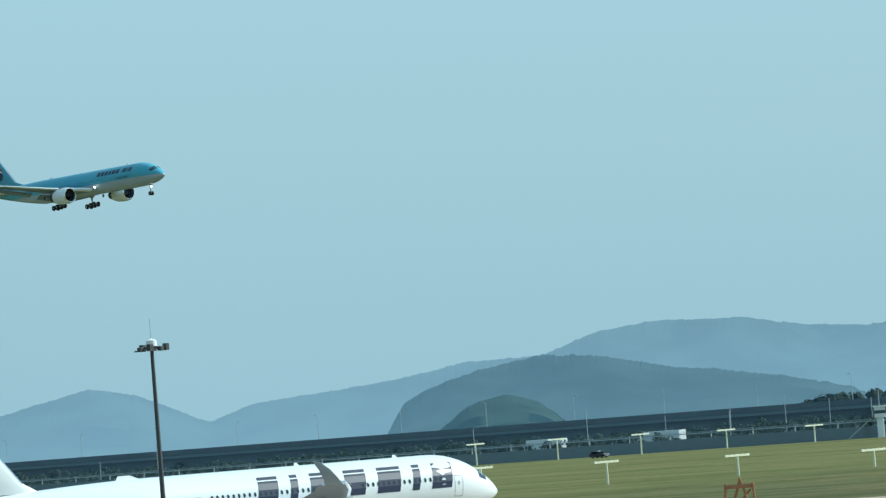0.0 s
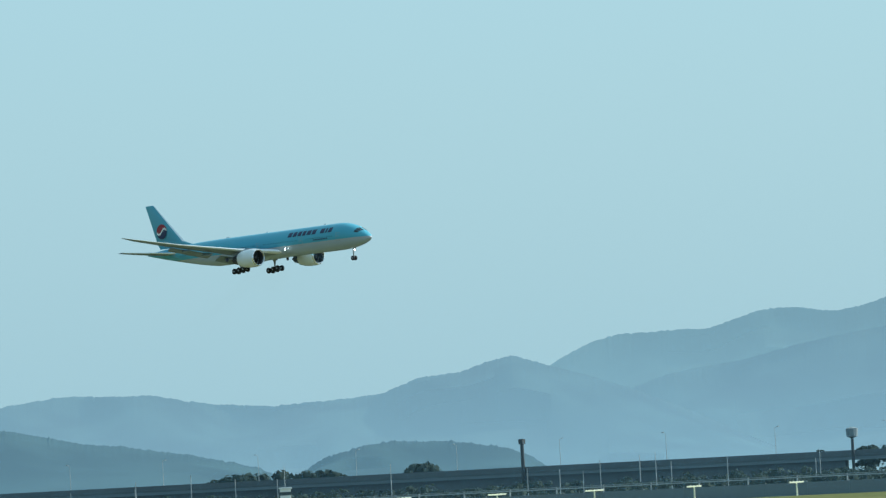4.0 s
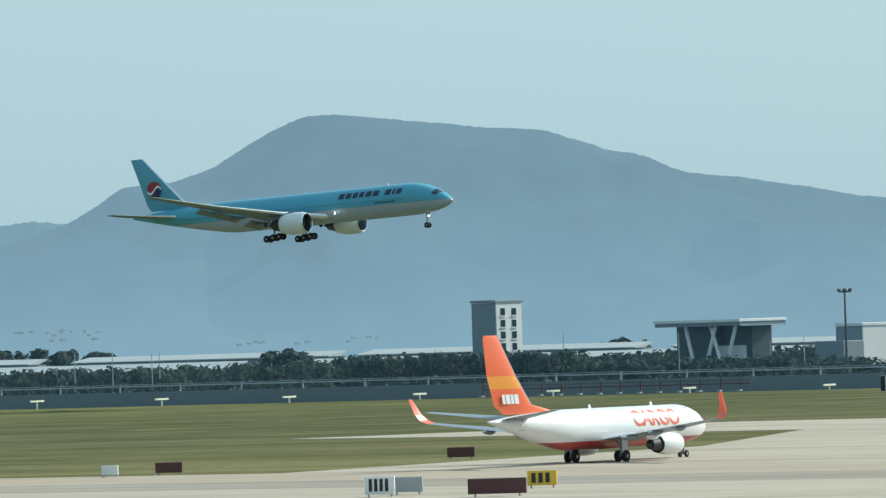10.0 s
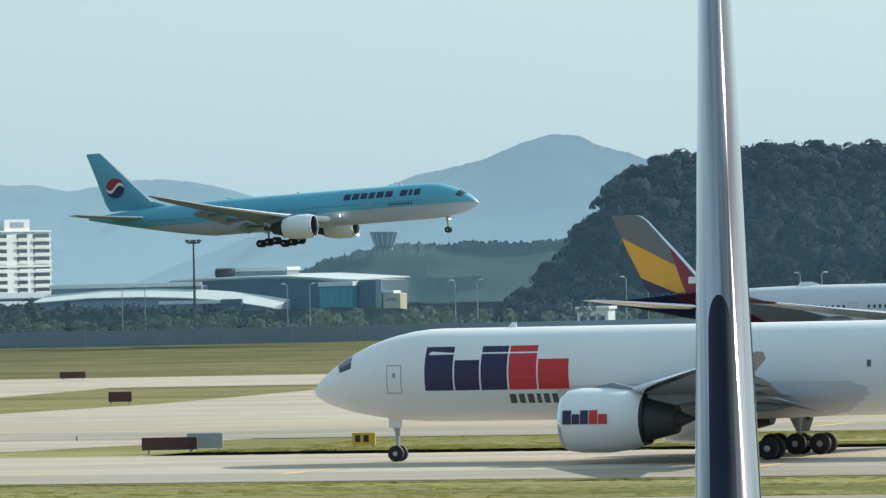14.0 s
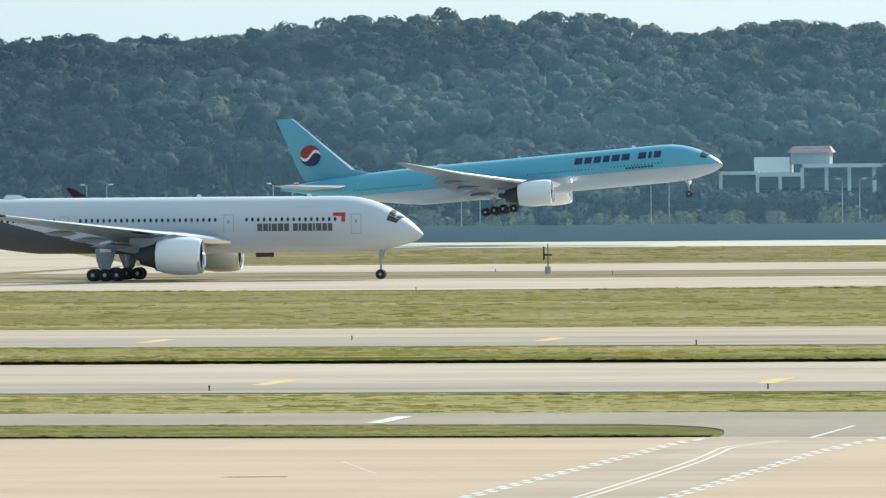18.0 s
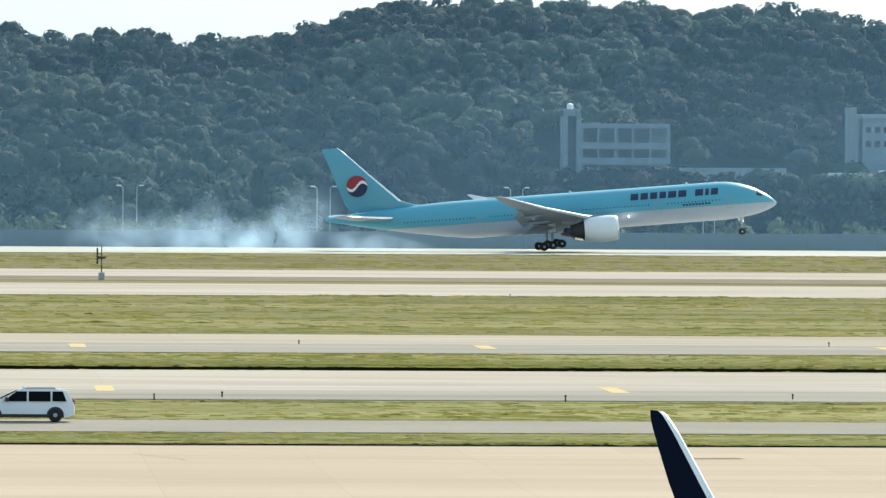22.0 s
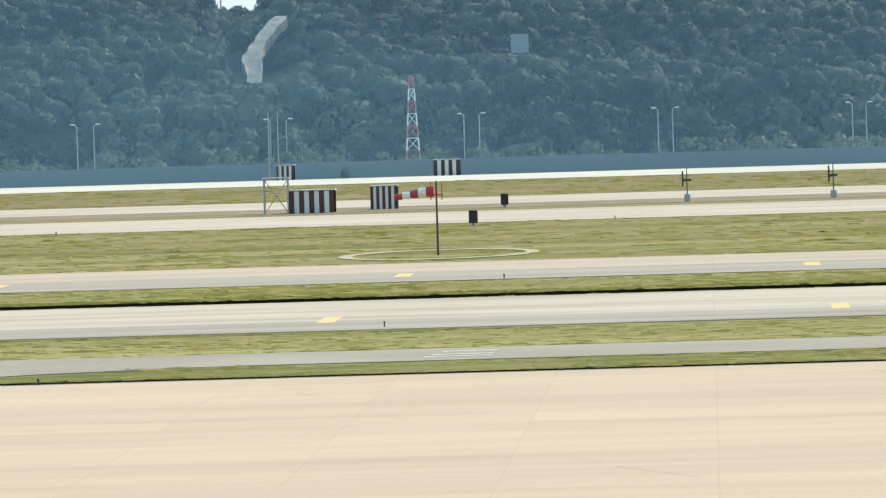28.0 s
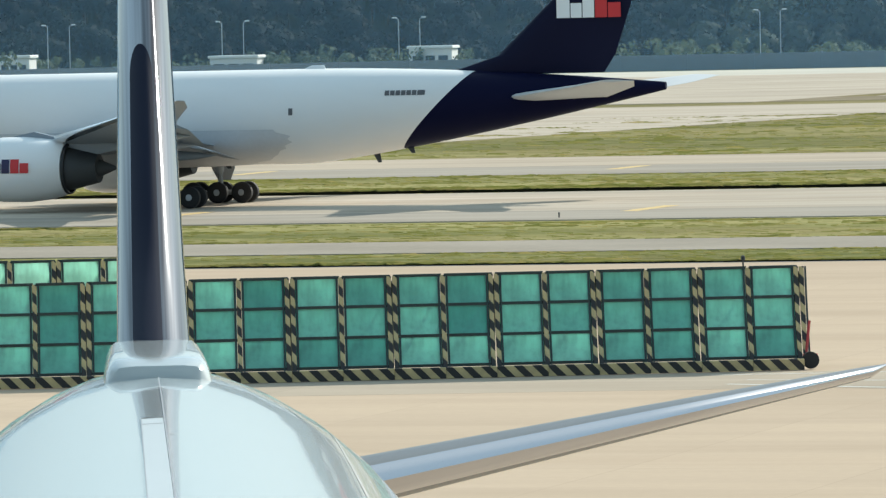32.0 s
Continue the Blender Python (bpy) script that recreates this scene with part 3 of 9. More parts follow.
def paint_737():
    k = Nodes("white_red_livery")
    n = k.ramp(k.noise(0.6, 4, (0.3, 1, 1)), 0.35, 0.7)
    white = k.mix(k.math("MULTIPLY", n, 0.15), (0.80, 0.79, 0.78), (0.66, 0.64, 0.62))
    red = k.mix(n, (0.45, 0.05, 0.035), (0.36, 0.04, 0.03))
    return k.done(k.mix(k.half(0, 1, -2.1), red, white), 0.35, 0, 0.25)


def paint_orange_fin():
    k = Nodes("orange_fin")
    c = k.mix(k.half(0, 1, -7.4), (0.80, 0.13, 0.035), (0.80, 0.30, 0.03))
    c = k.mix(k.half(0, 1, -8.6), c, (0.80, 0.13, 0.035))
    return k.done(c, 0.4, 0, 0.2)


AIR_WHITE = dirty("aircraft_white", (0.80, 0.81, 0.82), 0.28, 0, 0.4, 0.10, coat=0.3)
AIR_GREY = dirty("wing_grey", (0.23, 0.275, 0.33), 0.4, 0, 0.5, 0.22, stretch=(1, 0.3, 1))
AIR_BLUE = dirty("fin_blue", (0.115, 0.36, 0.475), 0.32, 0, 0.4, 0.10, coat=0.2)
STAB_PALE = dirty("tailplane_pale_grey", (0.52, 0.53, 0.54), 0.45, 0, 0.5, 0.22, stretch=(1, 0.3, 1))
AIR_NAVY = dirty("fin_navy", (0.006, 0.007, 0.028), 0.5, 0, 0.4, 0.15)
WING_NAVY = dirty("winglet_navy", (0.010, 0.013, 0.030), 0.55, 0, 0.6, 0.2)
LIVERY_BLUE, LIVERY_CARGO = paint_777_blue(), paint_cargo_777()
LIVERY_BAND, FIN_BAND = paint_banded_350(35.0), paint_banded_fin(35.0)
LIVERY_737, FIN_ORANGE = paint_737(), paint_orange_fin()
TITLE_NAVY = dirty("title_navy", (0.012, 0.020, 0.070), 0.4, 0, 0.6, 0.1)
TITLE_PURPLE = dirty("title_purple", (0.020, 0.016, 0.070), 0.4, 0, 0.6, 0.1)
TITLE_RED = dirty("title_red", (0.55, 0.025, 0.03), 0.4, 0, 0.6, 0.1)
TITLE_GREY = dirty("title_grey", (0.09, 0.09, 0.10), 0.4, 0, 0.6, 0.1)
TITLE_ORANGE = dirty("title_orange", (0.78, 0.13, 0.07), 0.4, 0, 0.6, 0.1)
TITLE_BLUE = dirty("title_blue", (0.014, 0.022, 0.06), 0.4, 0, 0.6, 0.1)
SEAM = dirty("door_seam", (0.30, 0.31, 0.33), 0.5, 0, 0.6, 0.1)


class Hull:
    """The fuselage's surface: half width, top and bottom at s metres behind the nose."""

    def __init__(self, length, r, zc, nose, tail, tip, end=0.30, blunt=1.0):
        self.L, self.r, self.zc, self.nose, self.tail, self.tip, self.end, self.blunt = length, r, zc, nose, tail, tip, end, blunt

    def shape(self, s):
        r, zc = self.r, self.zc
        if s < self.nose:
            u = 1 - (1 - s / self.nose) ** 2
            zt = zc - self.tip
            return r * u ** 0.58, zt + (zc + r - zt) * u ** (0.80 * self.blunt), zt - (zt - zc + r) * u ** 0.58
        if s > self.tail:
            v = (s - self.tail) / (self.L - self.tail)
            return r * (1 - 0.93 * v ** 1.45), zc + r - 0.42 * r * v ** 1.8, zc - r + (1 + self.end) * r * v ** 1.22
        return r, zc + r, zc - r

    def point(self, s, a, out=0.0):
        """a: angle from the top, in radians, towards +y."""
        w, t, b = self.shape(s)
        w, h = w + out, (t - b) / 2 + out
        return (-s, w * math.sin(a), (t + b) / 2 + h * math.cos(a))

    def side(self, s, z, left, out=0.02):
        w, t, b = self.shape(s)
        h, c = (t - b) / 2, (t + b) / 2
        q = max(-1, min(1, (z - c) / h))
        return (-s, (1 if left else -1) * (w * math.sqrt(max(0, 1 - q * q)) + out), z)

    def mesh(self, x0, n=40):
        st = [self.nose * (i / 14) ** 1.7 for i in range(15)]
        st[0] = 0.02
        st += list(np.linspace(self.nose, self.tail, 14)[1:]) + list(np.linspace(self.tail, self.L, 18)[1:])
        rings = [[(x0 + p[0], p[1], p[2]) for p in (self.point(s, k * math.tau / n) for k in range(n))] for s in st]
        return Mesh().loft(rings, caps=True)


AIRFOIL = [(0, 0), (0.012, 0.30), (0.05, 0.58), (0.15, 0.90), (0.32, 1.0), (0.55, 0.80), (0.78, 0.42), (1, 0.03), (1, -0.03), (0.75, -0.22), (0.5, -0.52), (0.25, -0.70), (0.08, -0.52), (0.02, -0.28)]


def foil(stations, mi=0, sections=None):
    """A wing through stations (leading edge x, y, z, chord, thickness, lean): lean is the angle of the section's up from z."""
    me = Mesh()
    rings = []
    for x, y, z, c, t, lean in stations:
        up = (0, -math.sin(radians(lean)), math.cos(radians(lean)))
        rings.append([(x - c * u, y + up[1] * w * t / 2, z + up[2] * w * t / 2) for u, w in AIRFOIL])
    return me.loft(rings, mi, caps=True)


def mirrored(me):
    o = Mesh()
    o.v, o.f, o.m = [(x, -y, z) for x, y, z in me.v], [f[::-1] for f in me.f], list(me.m)
    return o


def leading_edge(stations, share=0.05):
    """A thin metal strip round the front of a wing or fin."""
    rings = []
    wide = [(0.13, 0.86), (0.08, 0.72), (0.04, 0.55), (0.012, 0.33), (-0.004, 0), (0.02, -0.31), (0.08, -0.55), (0.13, -0.62)]
    for x, y, z, c, t, lean in stations:
        up = (0, -math.sin(radians(lean)), math.cos(radians(lean)))
        pts = wide if share > 0.1 else [(0.05, 0.59), (0.012, 0.31), (-0.001, 0), (0.02, -0.29), (0.08, -0.53)]
        rings.append([(x - c * u + 0.006, y + up[1] * w * (t + 0.02) / 2, z + up[2] * w * (t + 0.02) / 2) for u, w in pts])
    return Mesh().loft(rings, closed=False)


def wheel_mesh(r, w):
    me = Mesh()
    me.lathe([(-w / 2, r * 0.60), (-w / 2, r * 0.86), (-w * 0.36, r * 0.985), (0, r), (w * 0.36, r * 0.985), (w / 2, r * 0.86), (w / 2, r * 0.60)], "y", n=24, mi=0)
    me.lathe([(-w * 0.52, 0.05), (-w * 0.50, r * 0.30), (-w * 0.42, r * 0.58), (w * 0.42, r * 0.58), (w * 0.50, r * 0.30), (w * 0.52, 0.05)], "y", n=18, mi=1)
    return me.data("wheel", [TYRE, HUB], True)


def gear(root, name, x, y, top, r, w, xs, ys, tilt=0.0, door=True):
    """A leg with its wheels; xs, ys: the wheels' places round its foot."""
    me = Mesh()
    me.tube((x, y, r * 0.9), (x, y, r + (top - r) * 0.5), 0.14 * r / 0.6, n=12, mi=0)
    me.tube((x, y, r + (top - r) * 0.4), (x, y, top), 0.22 * r / 0.6, n=12, mi=0)
    me.tube((x + 0.1, y, r + (top - r) * 0.45), (x + 1.3 * r, y, top), 0.09, n=8, mi=0)
    me.tube((x, y, r + (top - r) * 0.45), (x, y * 0.72, top), 0.09, n=8, mi=0)
    me.box(x - 0.10, x - 0.02, y - 0.16, y + 0.16, r * 1.2, r + (top - r) * 0.42, 0)
    t = math.tan(radians(tilt))
    if len(xs) > 1:
        me.tube((x + min(xs) - 0.1, y, r - min(xs) * t * -1), (x + max(xs) + 0.1, y, r + max(xs) * t), 0.16, n=10, mi=0)
    for a in xs:
        me.tube((x + a, y + min(ys), r + a * t), (x + a, y + max(ys), r + a * t), 0.09, n=8, mi=0)
    leg = part(name, me, [GREY_PAINT], root, "grey steel landing gear leg", True)
    wm = wheel_mesh(r, w)
    for a in xs:
        for b in ys:
            o = part("wheel", wm, None, leg)
            o.location = (x + a, y + b, r + a * t)
    if door:
        dm = Mesh().box(x - 0.9 * r, x + 0.9 * r, y + (0.35 if y >= 0 else -0.39), y + (0.39 if y >= 0 else -0.35), top - 1.3, top + 0.1, 0, 0.02)
        part("gear_door", dm, [AIR_WHITE], root)
    return leg


def engine(root, x, y, z, R, length, top, mats, dark_core=True):
    """A turbofan hung from a pylon; x is its front, top the wing's underside above it."""
    me = Mesh()
    k = R / 1.95
    me.lathe([(x - 0.02, R * 0.80), (x + 0.04, R * 0.84), (x + 0.02, R * 0.88), (x - 0.25 * k, R * 0.94), (x - 1.0 * k, R), (x - length * 0.40, R * 1.01), (x - length * 0.62, R * 0.93), (x - length * 0.76, R * 0.80), (x - length * 0.76, R * 0.72), (x - 1.5 * k, R * 0.74), (x - 0.3 * k, R * 0.78), (x - 0.02, R * 0.80)], "x", (0, y, z), 36, caps=False)
    nac = part("engine", me, [mats[0]], root, "round engine nacelle", True)
    lip = Mesh().lathe([(x - 0.25 * k, R * 0.945), (x - 0.02, R * 0.89), (x + 0.05, R * 0.84), (x - 0.02, R * 0.79), (x - 0.25 * k, R * 0.775)], "x", (0, y, z), 36, caps=False)
    part("inlet_lip", lip, [CHROME], nac, "polished metal inlet lip", True)
    fan = Mesh()
    for i in range(22):
        a = i * math.tau / 22
        c, s = math.cos(a), math.sin(a)
        c2, s2 = math.cos(a + 0.24), math.sin(a + 0.24)
        fan.add([(x - 1.15 * k, y + 0.25 * R * c, z + 0.25 * R * s), (x - 1.05 * k, y + 0.74 * R * c, z + 0.74 * R * s), (x - 1.4 * k, y + 0.74 * R * c2, z + 0.74 * R * s2), (x - 1.4 * k, y + 0.25 * R * c2, z + 0.25 * R * s2)], [(0, 1, 2, 3)])
    fan.lathe([(x - 0.55 * k, 0.03), (x - 0.8 * k, 0.16 * R), (x - 1.3 * k, 0.28 * R), (x - 1.6 * k, 0.28 * R)], "x", (0, y, z), 20)
    fan.lathe([(x - 1.75 * k, 0.02), (x - 1.76 * k, 0.75 * R)], "x", (0, y, z), 24)
    part("fan", fan, [DARK_METAL], nac, "dark fan blades")
    liner = Mesh().lathe([(x - 0.30 * k, R * 0.772), (x - 1.0 * k, R * 0.745), (x - 1.74 * k, R * 0.742)], "x", (0, y, z), 36, caps=False)
    part("inlet_liner", liner, [DARK_METAL], nac, "dark liner of the inlet", True)
    ring_ = Mesh().lathe([(x - length * 0.765, R * 0.795), (x - length * 0.79, R * 0.78), (x - length * 0.79, R * 0.72), (x - length * 0.70, R * 0.70)], "x", (0, y, z), 36, caps=False)
    part("nozzle_ring", ring_, [BLACK_PAINT], nac, "dark nozzle ring", True)
    core = Mesh().lathe([(x - length * 0.55, R * 0.70), (x - length * 0.76, R * 0.69), (x - length * 0.92, R * 0.56), (x - length * 1.06, R * 0.44), (x - length * 1.06, R * 0.28), (x - length * 1.22, R * 0.05)], "x", (0, y, z), 28)
    part("exhaust_core", core, [DARK_METAL], nac, "dark exhaust core and cone", True)
    py = Mesh()
    a, b = x - length * 0.22, x - length * 1.10
    py.loft([[(a, y - 0.05, z + R * 0.98), (a, y + 0.05, z + R * 0.98), (a - 0.3, y + 0.05, z + R * 1.02), (a - 0.3, y - 0.05, z + R * 1.02)],
             [(a - 1.6 * k, y - 0.25, z + R * 0.7), (a - 1.6 * k, y + 0.25, z + R * 0.7), (a - 1.6 * k, y + 0.25, z + R * 1.15), (a - 1.6 * k, y - 0.25, z + R * 1.15)],
             [(b + 1.2 * k, y - 0.28, z + R * 0.35), (b + 1.2 * k, y + 0.28, z + R * 0.35), (b + 1.2 * k, y + 0.28, top + 0.1), (b + 1.2 * k, y - 0.28, top + 0.1)],
             [(b - 0.9 * k, y - 0.1, top - 0.35), (b - 0.9 * k, y + 0.1, top - 0.35), (b - 0.9 * k, y + 0.1, top + 0.1), (b - 0.9 * k, y - 0.1, top + 0.1)]], caps=True)
    part("pylon", py, [mats[1]], nac, "", True)
    return nac


def blocks(hull, x0, s_front, z, widths, gap, h, left, slant=0.0, rows=4):
    """Plain letter-size blocks on the hull's side, starting s_front behind the nose."""
    me = Mesh()
    s = s_front
    for w in widths:
        if w > 0:
            v = []
            for i in range(rows + 1):
                zz = z - h / 2 + h * i / rows
                sh = slant * (i / rows - 0.5) * h * (1 if not left else -1)
                a, b = hull.side(s - sh * (1 if not left else -1), zz, left, 0.025), hull.side(s + w - sh * (1 if not left else -1), zz, left, 0.025)
                v += [(a[0] + x0, a[1], a[2]), (b[0] + x0, b[1], b[2])]
            me.add(v, [(2 * i, 2 * i + 1, 2 * i + 3, 2 * i + 2) for i in range(rows)])
        s += abs(w) + gap
    return me


def letter_shape(hull, x0, s, z, h, w, left, strokes):
    """One plain sign of upright and level bars: strokes (u0, u1, v0, v1) within the letter's box."""
    me = Mesh()
    for u0, u1, v0, v1 in strokes:
        if left:
            a0, a1 = s + w * u0, s + w * u1
        else:
            a0, a1 = s + w * (1 - u0), s + w * (1 - u1)
        v = []
        for i in range(3):
            zz = z - h / 2 + h * (v0 + (v1 - v0) * i / 2)
            for a in (a0, a1):
                p = hull.side(a, zz, left, 0.03)
                v.append((p[0] + x0, p[1], p[2]))
        me.add(v, [(0, 1, 3, 2), (2, 3, 5, 4)])
    return me


def windows(hull, x0, spans, z, pitch, w, h):
    me = Mesh()
    for left in (True, False):
        for a, b in spans:
            s = a
            while s < b:
                ring = []
                for k in range(8):
                    t = k * math.tau / 8 + 0.39
                    p = hull.side(s + w / 2 * 1.05 * math.cos(t), z + h / 2 * 1.05 * math.sin(t), left, 0.02)
                    ring.append((p[0] + x0, p[1], p[2]))
                me.add(ring, [tuple(range(8))])
                s += pitch
    return me


def door(root, hull, x0, s, z, w, h, left):
    """A door's seam with its handle mark."""
    me = Mesh()
    t = 0.06

    def bar(s0, s1, z0, z1):
        v = []
        for i in range(4):
            zz = z0 + (z1 - z0) * i / 3
            for q in (s0, s1):
                p = hull.side(q, zz, left, 0.02)
                v.append((p[0] + x0, p[1], p[2]))
        me.add(v, [(2 * i, 2 * i + 1, 2 * i + 3, 2 * i + 2) for i in range(3)])
    bar(s, s + t, z, z + h)
    bar(s + w - t, s + w, z, z + h)
    bar(s, s + w, z, z + t)
    bar(s, s + w, z + h - t, z + h)
    bar(s + w * 0.4, s + w * 0.6, z + h * 0.55, z + h * 0.72)
    part("door", me, [SEAM], root)


def cockpit(root, hull, x0, s0, s1, a0, a1, z_tilt=0.0):
    me = Mesh()
    for sgn in (1, -1):
        for i in range(3):
            b0, b1 = a0 + (a1 - a0) * i / 3 + 0.02, a0 + (a1 - a0) * (i + 1) / 3 - 0.02
            q = []
            for a in (b0, (b0 + b1) / 2, b1):
                f = (a - a0) / (a1 - a0)
                for s in (s0 + 0.42 * (s1 - s0) * f * 1.5, s1 + 0.35 * (s1 - s0) * f):
                    p = hull.point(s, sgn * a, 0.025)
                    q.append((p[0] + x0, p[1], p[2]))
            me.add(q, [(0, 1, 3, 2), (2, 3, 5, 4)])
    part("cockpit_window", me, [GLASS_DARK], root, "dark cockpit windows")


def airliner(name, label, spec):
    """An airliner on its wheels: x towards its nose, the origin on the ground between its main legs."""
    root = thing(name, label, "airplane")
    H = spec["hull"]
    x0 = spec["gear_s"]
    X = lambda s: x0 - s
    r, zc = H.r, H.zc
    part("fuselage", H.mesh(x0), [spec["body"]], root, spec.get("body_label", ""), True)
    # wings
    for sgn in (1, -1):
        st = [(X(s), y, z, c, t, l) for s, y, z, c, t, l in spec["wing"]]
        me = foil(st)
        tip_n = spec.get("tip_from")
        le = leading_edge(st[:tip_n] if tip_n else st)
        if sgn < 0:
            me, le = mirrored(me), mirrored(le)
        w = part("wing", me, [AIR_GREY], root, "swept wing", True)
        part("slat_edge", le, [spec.get("slat_mat", CHROME)], w, "bright metal leading edge", True)
        if tip_n:
            tm = foil([(a + 0.01, b, c2, d + 0.03, e + 0.03, f) for a, b, c2, d, e, f in st[tip_n - 1:]])
            part("winglet", mirrored(tm) if sgn < 0 else tm, [spec["tip_mat"]], w, "upswept winglet", True)
            if spec.get("winglet_edge"):
                we = leading_edge([(a + 0.03, b, c2, d + 0.1, e + 0.05, f) for a, b, c2, d, e, f in st[tip_n - 1:]], 0.07)
                part("winglet_edge", mirrored(we) if sgn < 0 else we, [AIR_WHITE], w, "white winglet edge", True)
        for i, (s, y, z, ln) in enumerate(spec["fairings"]):
            fm = Mesh().lathe([(X(s) + ln * 0.5, 0.03), (X(s) + ln * 0.3, 0.24), (X(s), 0.34), (X(s) - ln * 0.3, 0.24), (X(s) - ln * 0.55, 0.03)], "x", (0, sgn * y, z), 12)
            part("flap_fairing", fm, [AIR_GREY], w, "", True)
        for (sa, ya, za, ca, sb, yb, zb, cb, drop) in spec["flaps"]:
            d = radians(drop)
            def sec(s, y, z, c):
                return [(X(s) - c * (u * math.cos(d)) + w2 * 0.16 * math.sin(d) * -1, sgn * y, z - c * u * math.sin(d) + w2 * 0.16 * math.cos(d)) for u, w2 in ((0, 0), (0.08, 0.8), (0.35, 1), (1, 0.05), (0.5, -0.6), (0.1, -0.6))]
            part("flap", Mesh().loft([sec(sa, ya, za, ca), sec(sb, yb, zb, cb)], caps=True), [AIR_GREY], w, "", True)
    # tail
    for sgn in (1, -1):
        st = [(X(s), y, z, c, t, 0) for s, y, z, c, t in spec["stab"]]
        me, le = foil(st), leading_edge(st)
        trim = spec.get("stab_trim", 0.0)
        if trim:
            for o in (me, le):
                o.v = [(x, y, z - trim * (float(np.interp(y, [q[1] for q in st], [q[0] for q in st])) - x)) for x, y, z in o.v]
        if sgn < 0:
            me, le = mirrored(me), mirrored(le)
        o = part("tailplane", me, [spec.get("stab_mat", AIR_GREY)], root, "", True)
        part("tailplane_edge", le, [spec.get("stab_edge_mat", spec.get("edge_mat", CHROME))], o, "bright metal leading edge", True)
    st = [(X(s), 0, z, c, t, 0) for s, z, c, t in spec["fin"]]
    rings, edge = [], []
    for x, _, z, c, t, _ in st:
        rings.append([(x - c * u, w * t / 2, z) for u, w in AIRFOIL[:8]] + [(x - c * u, -w * t / 2, z) for u, w in AIRFOIL[7:0:-1]])
        edge.append([(x - c * u + 0.01, w * (t + 0.03) / 2, z) for u, w in ((0.05, 0.6), (0.012, 0.33), (-0.002, 0), (0.012, -0.33), (0.05, -0.6))])
    if spec.get("round_edge"):
        arc = [math.pi * (i / 24 - 0.5) for i in range(25)]
        edge = [[(x + 0.02 - 1.1 * (1 - math.cos(a)), (t / 2 + 0.012) * math.sin(a), z) for a in arc] for x, _, z, c, t, _ in st]
    f = part("fin", Mesh().loft(rings, caps=True), [spec["fin_mat"]], root, spec.get("fin_label", ""), True)
    part("fin_edge", Mesh().loft(edge[spec.get("edge_from", 1):], closed=False), [spec.get("edge_mat", CHROME)], f, "bright metal leading edge", True)
    # belly fairing
    bs, be, bd = spec["belly"]
    bm = Mesh()
    rings = []
    for i in range(11):
        u = i / 10
        k = math.sin(math.pi * min(1, max(0.02, u))) ** 0.45
        s = bs + (be - bs) * u
        rings.append([(X(s), (r * 0.93 + 0.25 * k) * math.cos(a), zc - r * 0.25 - (r * 0.62 + bd * k) * math.sin(a)) for a in [math.pi * j / 14 for j in range(15)]])
    bm.loft(rings, closed=False)
    part("belly_fairing", bm, [spec.get("belly_mat", spec["body"])], root, "", True)
    for s, y, z, R, ln, top in spec["engines"]:
        for sgn in (1, -1):
            engine(root, X(s), sgn * y, z, R, ln, top, spec["engine_mats"])
    g = spec["gears"]
    for sgn in (1, -1):
        gear(root, "main_gear", g.get("x", 0.0), sgn * g["y"], zc - r * 0.55, g["r"], g["w"], g["xs"], g["ys"], spec.get("tilt", 0))
    gear(root, "nose_gear", X(g["nose_s"]), 0, zc - r * 0.7, g["nr"], g["nw"], (0,), (-0.38, 0.38), 0, True)
    cockpit(root, H, x0, *spec["cockpit"])
    for s, z, w, h in spec["doors"]:
        for left in (True, False):
            door(root, H, x0, s, z, w, h, left)
    if spec.get("windows"):
        tagged(part("window_row", windows(H, x0, *spec["windows"]), [GLASS_DARK], root, "rows of small dark cabin windows"), kind="stuff")
    for s, z, ln, hh in spec["aerials"]:
        am = Mesh().loft([[(X(s), -0.05, z), (X(s) - ln, -0.05, z), (X(s) - ln, 0.05, z), (X(s), 0.05, z)], [(X(s) - ln * 0.4, -0.02, z + hh), (X(s) - ln * 0.9, -0.02, z + hh), (X(s) - ln * 0.9, 0.02, z + hh), (X(s) - ln * 0.4, 0.02, z + hh)]], caps=True)
        part("aerial", am, [AIR_WHITE], root)
    return root


